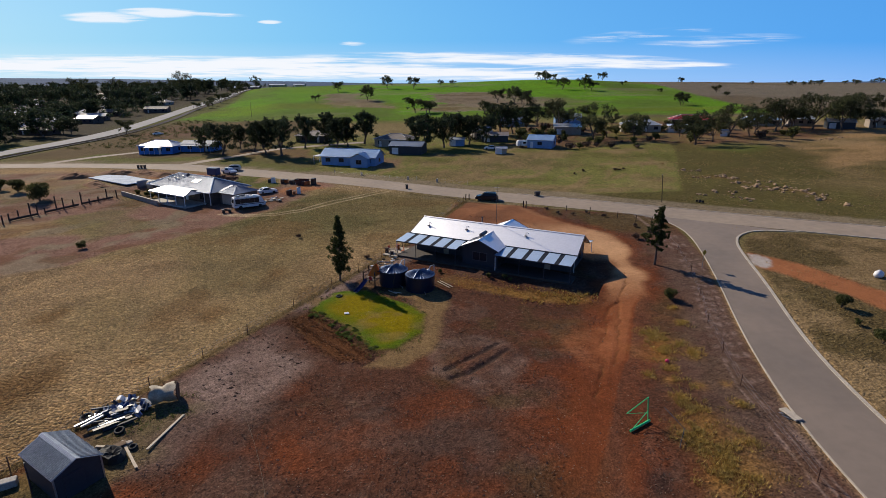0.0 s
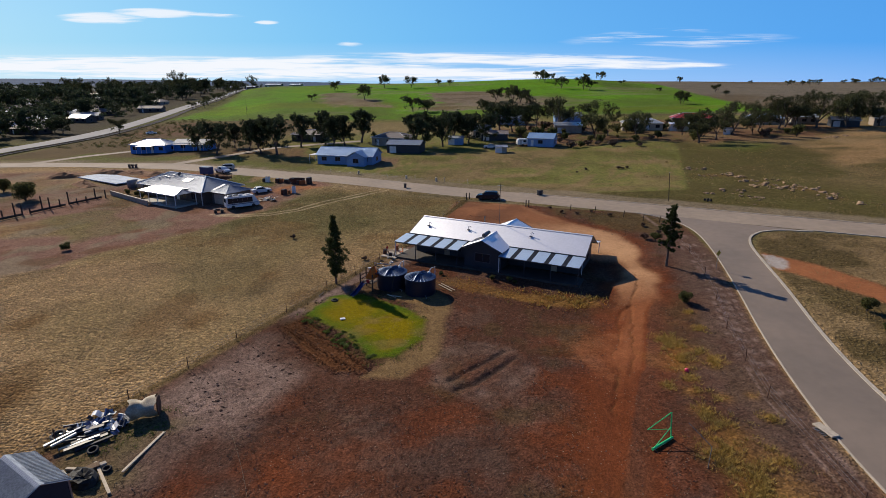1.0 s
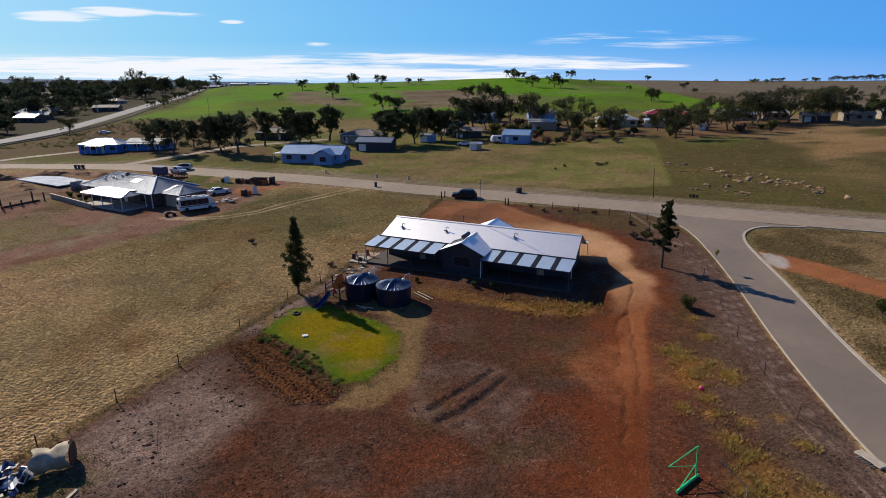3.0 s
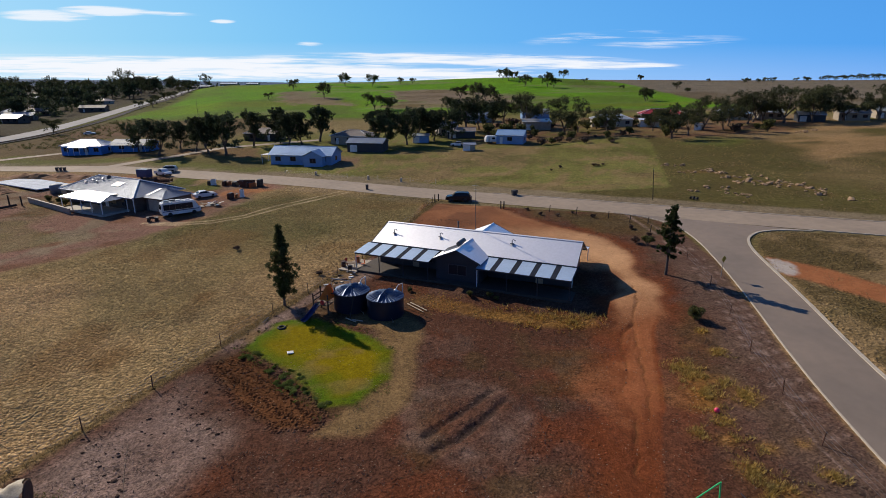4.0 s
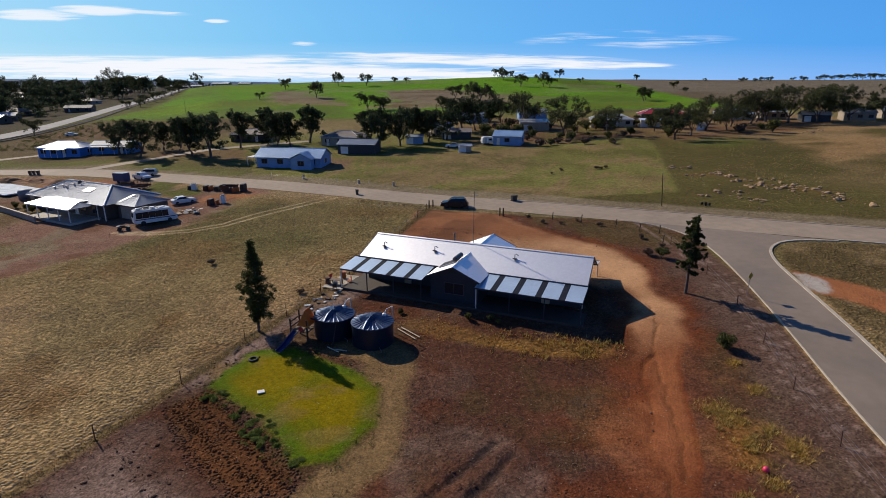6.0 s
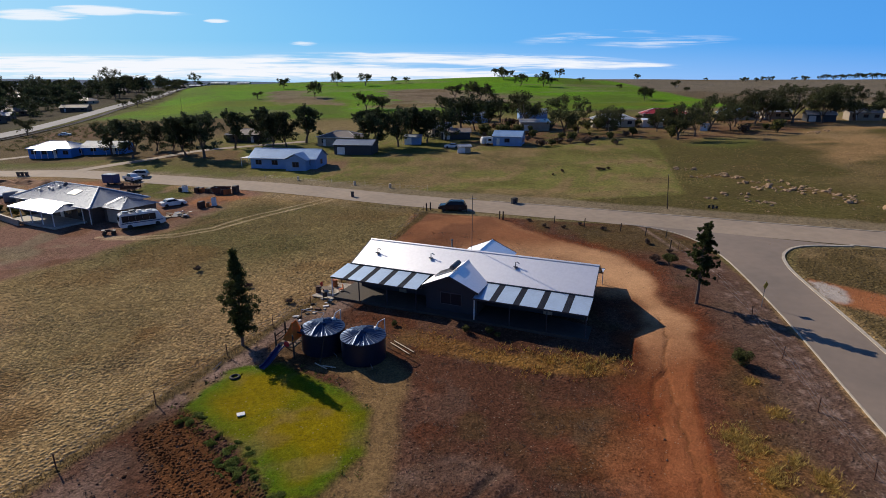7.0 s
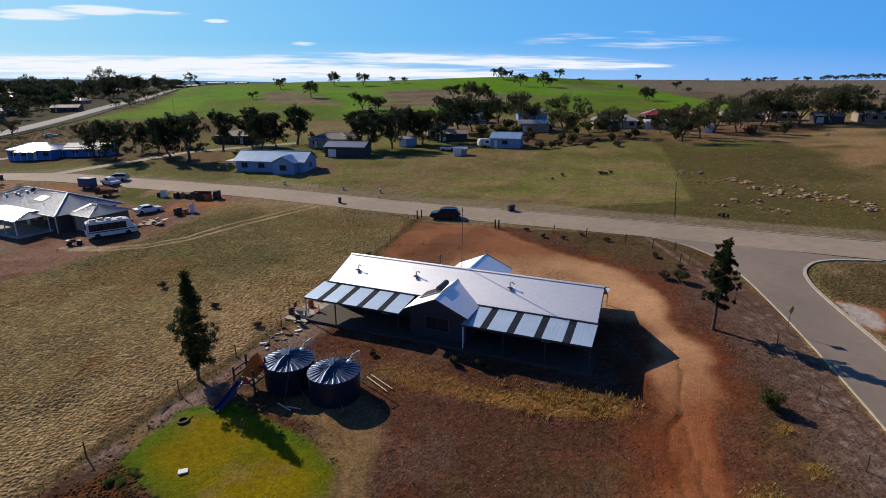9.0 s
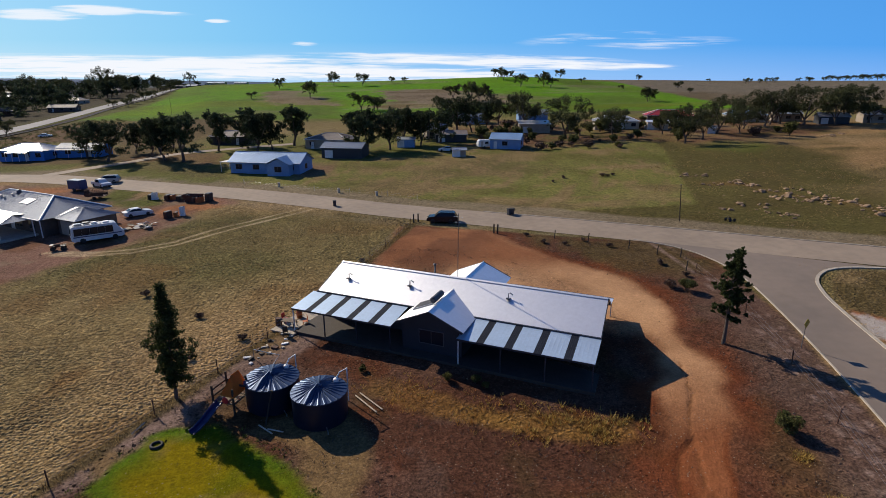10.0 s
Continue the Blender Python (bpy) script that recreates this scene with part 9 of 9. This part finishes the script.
def domes(name, x, y, wide, high, label, category, seed, gain, spread=0.3, sides=5):
    """Many low rounded lumps of turf or soil in one mesh, each of the ground's colour there times gain."""
    rng = np.random.default_rng(seed)
    n = len(x)
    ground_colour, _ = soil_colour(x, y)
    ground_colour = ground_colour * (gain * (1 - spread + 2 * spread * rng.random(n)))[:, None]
    z = land(x, y) + ground_relief(x, y)
    turn = rng.normal(0, 0.5, n)
    long, thin = wide * (0.85 + 0.7 * rng.random(n)), wide * (0.6 + 0.5 * rng.random(n))
    rows = []
    for share, rise in ((1.0, -0.03), (0.72, 0.68)):
        for k in range(sides):
            a = math.tau * k / sides + 0.4 * rng.random(n)
            ex, ey = np.cos(a) * long * 0.5 * share, np.sin(a) * thin * 0.5 * share
            rows.append(np.stack([x + ex * np.cos(turn) - ey * np.sin(turn), y + ex * np.sin(turn) + ey * np.cos(turn), z + (high * rise if rise > 0 else rise)], -1))
    rows.append(np.stack([x + 0.1 * wide * (rng.random(n) - 0.5), y, z + high], -1))
    m = 2 * sides + 1
    v = np.stack(rows, 1).reshape(-1, 3)
    ring = [(k, (k + 1) % sides, sides + (k + 1) % sides, sides + k) for k in range(sides)]
    cap = [(sides + k, sides + (k + 1) % sides, 2 * sides) for k in range(sides)]
    flat = np.array([q for f in ring for q in f] + [q for f in cap for q in f], np.int32)
    starts = np.array([4 * k for k in range(sides)] + [4 * sides + 3 * k for k in range(sides)], np.int32)
    me_ = bpy.data.meshes.new(name)
    me_.vertices.add(n * m)
    me_.vertices.foreach_set("co", v.astype(np.float32).reshape(-1))
    me_.loops.add(n * len(flat))
    me_.loops.foreach_set("vertex_index", (np.arange(n, dtype=np.int32)[:, None] * m + flat[None]).reshape(-1))
    me_.polygons.add(n * 2 * sides)
    me_.polygons.foreach_set("loop_start", (np.arange(n, dtype=np.int32)[:, None] * len(flat) + starts[None]).reshape(-1))
    me_.polygons.foreach_set("use_smooth", np.ones(n * 2 * sides, bool))
    me_.update()
    att = me_.attributes.new("soil", "FLOAT_COLOR", "POINT")
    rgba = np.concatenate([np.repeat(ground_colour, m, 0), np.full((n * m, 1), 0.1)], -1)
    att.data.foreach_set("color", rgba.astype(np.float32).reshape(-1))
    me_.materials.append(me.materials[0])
    return tagged(new(name, me_), label, category, kind="stuff")


def sown(x0, x1, y0, y1, step, keep):
    """Points on a jittered grid."""
    px_, py_ = np.meshgrid(np.arange(x0, x1, step), np.arange(y0, y1, step))
    px_, py_ = px_.ravel() + rng.uniform(-0.45, 0.45, px_.size) * step, py_.ravel() + rng.uniform(-0.45, 0.45, py_.size) * step
    ok = rng.random(px_.size) < keep(px_, py_)
    return px_[ok], py_[ok]


def in_paddock(x, y):
    ruts = beside(x, y, [(-45.5, 105.2), (-38.3, 104.1), (-33.3, 104.8), (-29, 107.3), (-25, 112.6), (-19.7, 118), (-12.5, 125)])
    return (inside(x, y, LOT) < -0.4) * (inside(x, y, NBLOT) < 0.5) * off_roads(x, y) * (ruts > 1.3)


# tussocks painted lighter than the soil, so the gaps look shaded
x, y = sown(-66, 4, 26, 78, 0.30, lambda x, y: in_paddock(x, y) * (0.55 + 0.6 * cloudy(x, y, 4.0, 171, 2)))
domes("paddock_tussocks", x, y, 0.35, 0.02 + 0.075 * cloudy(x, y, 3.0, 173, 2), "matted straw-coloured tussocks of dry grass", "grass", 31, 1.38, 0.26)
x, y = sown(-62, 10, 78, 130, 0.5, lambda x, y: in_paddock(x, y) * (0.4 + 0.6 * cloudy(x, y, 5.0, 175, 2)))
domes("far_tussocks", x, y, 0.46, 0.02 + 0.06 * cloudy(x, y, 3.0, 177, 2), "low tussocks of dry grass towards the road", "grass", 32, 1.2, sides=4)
x, y = sown(-34, 33, 25, 96, 0.34, lambda x, y: (inside(x, y, LOT) > 0.2) * (inside(x, y, LAWN) < -0.2) * (beside(x, y, DRIVE) > 2.4) * (inside(x, y, DRYLAWN) < 0.2) * 0.5 * ease((cloudy(x, y, 3.2, 179, 3) - 0.46) * 6))
domes("soil_clods", x, y, 0.10 + 0.16 * rng.random(len(x)), 0.012 + 0.035 * rng.random(len(x)), "loose clods and dead weed clumps on the soil", "soil", 33, 1.15, 0.4, sides=4)
x, y = sown(-19, -6, 45, 60, 0.19, lambda x, y: (inside(x, y, TURNED) > -0.3) * 0.7)
domes("bed_clods", x, y, 0.24, 0.03 + 0.05 * rng.random(len(x)), "clods of the turned orange-brown bed", "soil", 34, 1.12, 0.4, sides=4)
x, y = strewn(70000, -66, 8, 24, 128, lambda x, y: (inside(x, y, LOT) < -0.3) * (inside(x, y, NBLOT) < 0) * off_roads(x, y) * ease((cloudy(x, y, 3.0, 101, 2) - 0.3) * 3))
tufts("paddock_grass", x, y, 0.08 + 0.10 * cloudy(x, y, 2.0, 103), 0.14, 4, DRY_BLADES, "dry straw-coloured paddock grass", "grass", 1, 0.9)
x, y = strewn(30000, 35, 110, 20, 150, lambda x, y: off_roads(x, y) * (inside(x, y, LOT) < -0.5) * ease((cloudy(x, y, 5.0, 105, 2) - 0.35) * 3))
tufts("verge_grass", x, y, 0.10 + 0.12 * rng.random(len(x)), 0.2, 4, DRY_BLADES, "short dry grass on the verges", "grass", 2, 0.9)
x, y = strewn(60000, -18, 0, 46, 66, lambda x, y: (inside(x, y, LAWN) > -0.1) * 0.9)
tufts("lawn_grass", x, y, 0.03 + 0.03 * rng.random(len(x)), 0.08, 3, LAWN_BLADES, "yellow-green mown lawn grass", "grass", 3, 0.9)
x, y = strewn(16000, -4, 21, 56, 71, lambda x, y: ease((inside(x, y, STRAW) + 1.2) / 2.2) * ease((cloudy(x, y, 2.2, 113, 3) - 0.40) * 6) * (0.45 + 0.55 * ease((x - 2) / 8)))
tufts("russet_weeds", x[::2], y[::2], 0.08 + 0.16 * rng.random(len(x[::2])), 0.16, 5, RUSSET_BLADES, "golden brown dead weeds before the verandah", "weeds", 14, 0.8)
x, y = x[1::2], y[1::2]
tufts("straw_weeds", x, y, (0.08 + 0.18 * rng.random(len(x))) * (0.7 + 0.8 * ease((x - 6) / 10)), 0.18, 6, YELLOW_BLADES, "tall yellowed weeds before the verandah", "weeds", 4, 0.6)
x, y = strewn(34000, 17, 28, 24, 60, lambda x, y: np.clip(sum(np.exp(-((x - cx_) ** 2 + (y - cy_) ** 2) / (0.6 * r_ * r_)) for cx_, cy_, r_ in CLUMPS), 0, 1) * ease((cloudy(x, y, 1.2, 81, 2) - 0.35) * 4) * 0.9)
tufts("yellow_weeds", x, y, 0.10 + 0.16 * rng.random(len(x)), 0.32, 11, YELLOW_BLADES, "clumps of yellow-green weeds on bare soil", "weeds", 5, 0.75, 0.085)
x, y = strewn(42000, -32, 32, 24, 100, lambda x, y: (inside(x, y, LOT) > 0.2) * (inside(x, y, LAWN) < -0.3) * (beside(x, y, DRIVE) > 2.6) * ease((cloudy(x, y, 2.5, 107, 3) - 0.42) * 5))
tufts("soil_litter", x[::2], y[::2], 0.05 + 0.12 * rng.random(len(x[::2])), 0.14, 4, TWIGS, "dead brown weeds and litter on the soil", "weeds", 6, 1.2, 0.16)
tufts("pale_litter", x[1::2], y[1::2], 0.03 + 0.06 * rng.random(len(x[1::2])), 0.14, 3, PALE_TWIGS, "pale straw litter on the soil", "weeds", 16, 1.4, 0.14)
fx = np.linspace(0, 1, 1500)
line = np.array([(-36, 22), (-29.7, 38.1), (-21.5, 53.5), (-14.8, 66.5), (-6.5, 82), (4.4, 111.2)])
seg = np.concatenate([[0], np.cumsum(np.hypot(*np.diff(line, axis=0).T))])
x = np.interp(fx * seg[-1], seg, line[:, 0]) + rng.normal(0, 0.35, len(fx))
y = np.interp(fx * seg[-1], seg, line[:, 1]) + rng.normal(0, 0.35, len(fx))
tufts("fence_weeds", x, y, 0.08 + 0.22 * rng.random(len(x)), 0.22, 6, DRY_BLADES, "rank dry grass along the fence line", "weeds", 7, 0.6)
x, y = strewn(14000, -110, -30, 76, 150, lambda x, y: (inside(x, y, NBLOT) > 0.5) * ease((cloudy(x, y, 5, 121, 3) - 0.42) * 5) * off_roads(x, y))
tufts("yard_litter", x, y, 0.05 + 0.09 * rng.random(len(x)), 0.3, 4, TWIGS, "dead weeds and clods over the neighbour's soil", "weeds", 8, 1.0, 0.2)
x, y = strewn(9000, 30, 110, 100, 240, lambda x, y: off_roads(x, y) * (y > 118) * ease((cloudy(x, y, 6, 123, 3) - 0.45) * 5))
tufts("field_tussocks", x, y, 0.12 + 0.18 * rng.random(len(x)), 0.35, 4, DRY_BLADES, "dry tussocks in the far paddock", "grass", 9, 0.9, 0.14)
x, y = strewn(2200, -19, -2, 45, 66, lambda x, y: ease((0.9 - np.abs(inside(x, y, LAWN) + 0.3)) / 0.7) * ease((cloudy(x, y, 1.5, 221, 2) - 0.4) * 5))
tufts("lawn_edge_weeds", x, y, 0.05 + 0.13 * rng.random(len(x)), 0.2, 8, WEED, "rank green weeds round the lawn", "weeds", 17, 0.9, 0.2)
x, y = strewn(1500, -32, -8, 36, 84, lambda x, y: ease((inside(x, y, GREYFAN) + 0.5) / 1.0) * ease((cloudy(x, y, 3.0, 223, 3) - 0.38) * 5))
domes("weed_mats", x, y, 0.14 + 0.30 * rng.random(len(x)) ** 2, 0.03 + 0.05 * rng.random(len(x)), "dark flat weed mats on the grey soil", "weeds", 35, 0.32, 0.4)
x, y = strewn(2600, -29, -20, 32, 44, lambda x, y: ease((2.6 - beside(x, y, [(-26.5, 37.6), (-24.6, 38.6), (-22.8, 40.4)])) / 1.5) * ease((cloudy(x, y, 1.4, 225, 2) - 0.42) * 5))
tufts("heap_weeds", x, y, 0.05 + 0.10 * rng.random(len(x)), 0.2, 7, WEED, "low green weeds beside the scrap heap", "weeds", 18, 0.9, 0.16)
# scattered stones on the yard's soil
x, y = strewn(2600, -32, 30, 24, 100, lambda x, y: (inside(x, y, LOT) > 0.5) * (inside(x, y, LAWN) < -0.3) * (0.2 + 0.8 * ease((cloudy(x, y, 6, 111) - 0.5) * 5)))
b = Build()
rr = random.Random(3)
for px_, py_ in zip(x, y):
    s = rr.uniform(0.03, 0.10)
    z = G(px_, py_)
    b.add([(px_ - s, py_ - s * 0.6, z - 0.02), (px_ + s, py_ - s * 0.7, z - 0.02), (px_ + s * 0.2, py_ + s, z - 0.02), (px_ + s * 0.1, py_ + s * 0.05, z + s * 0.9)], [(0, 1, 3), (1, 2, 3), (2, 0, 3)])
tagged(part("yard_stones", b, ROCK), "small pale stones strewn over the soil", "stones", kind="stuff")
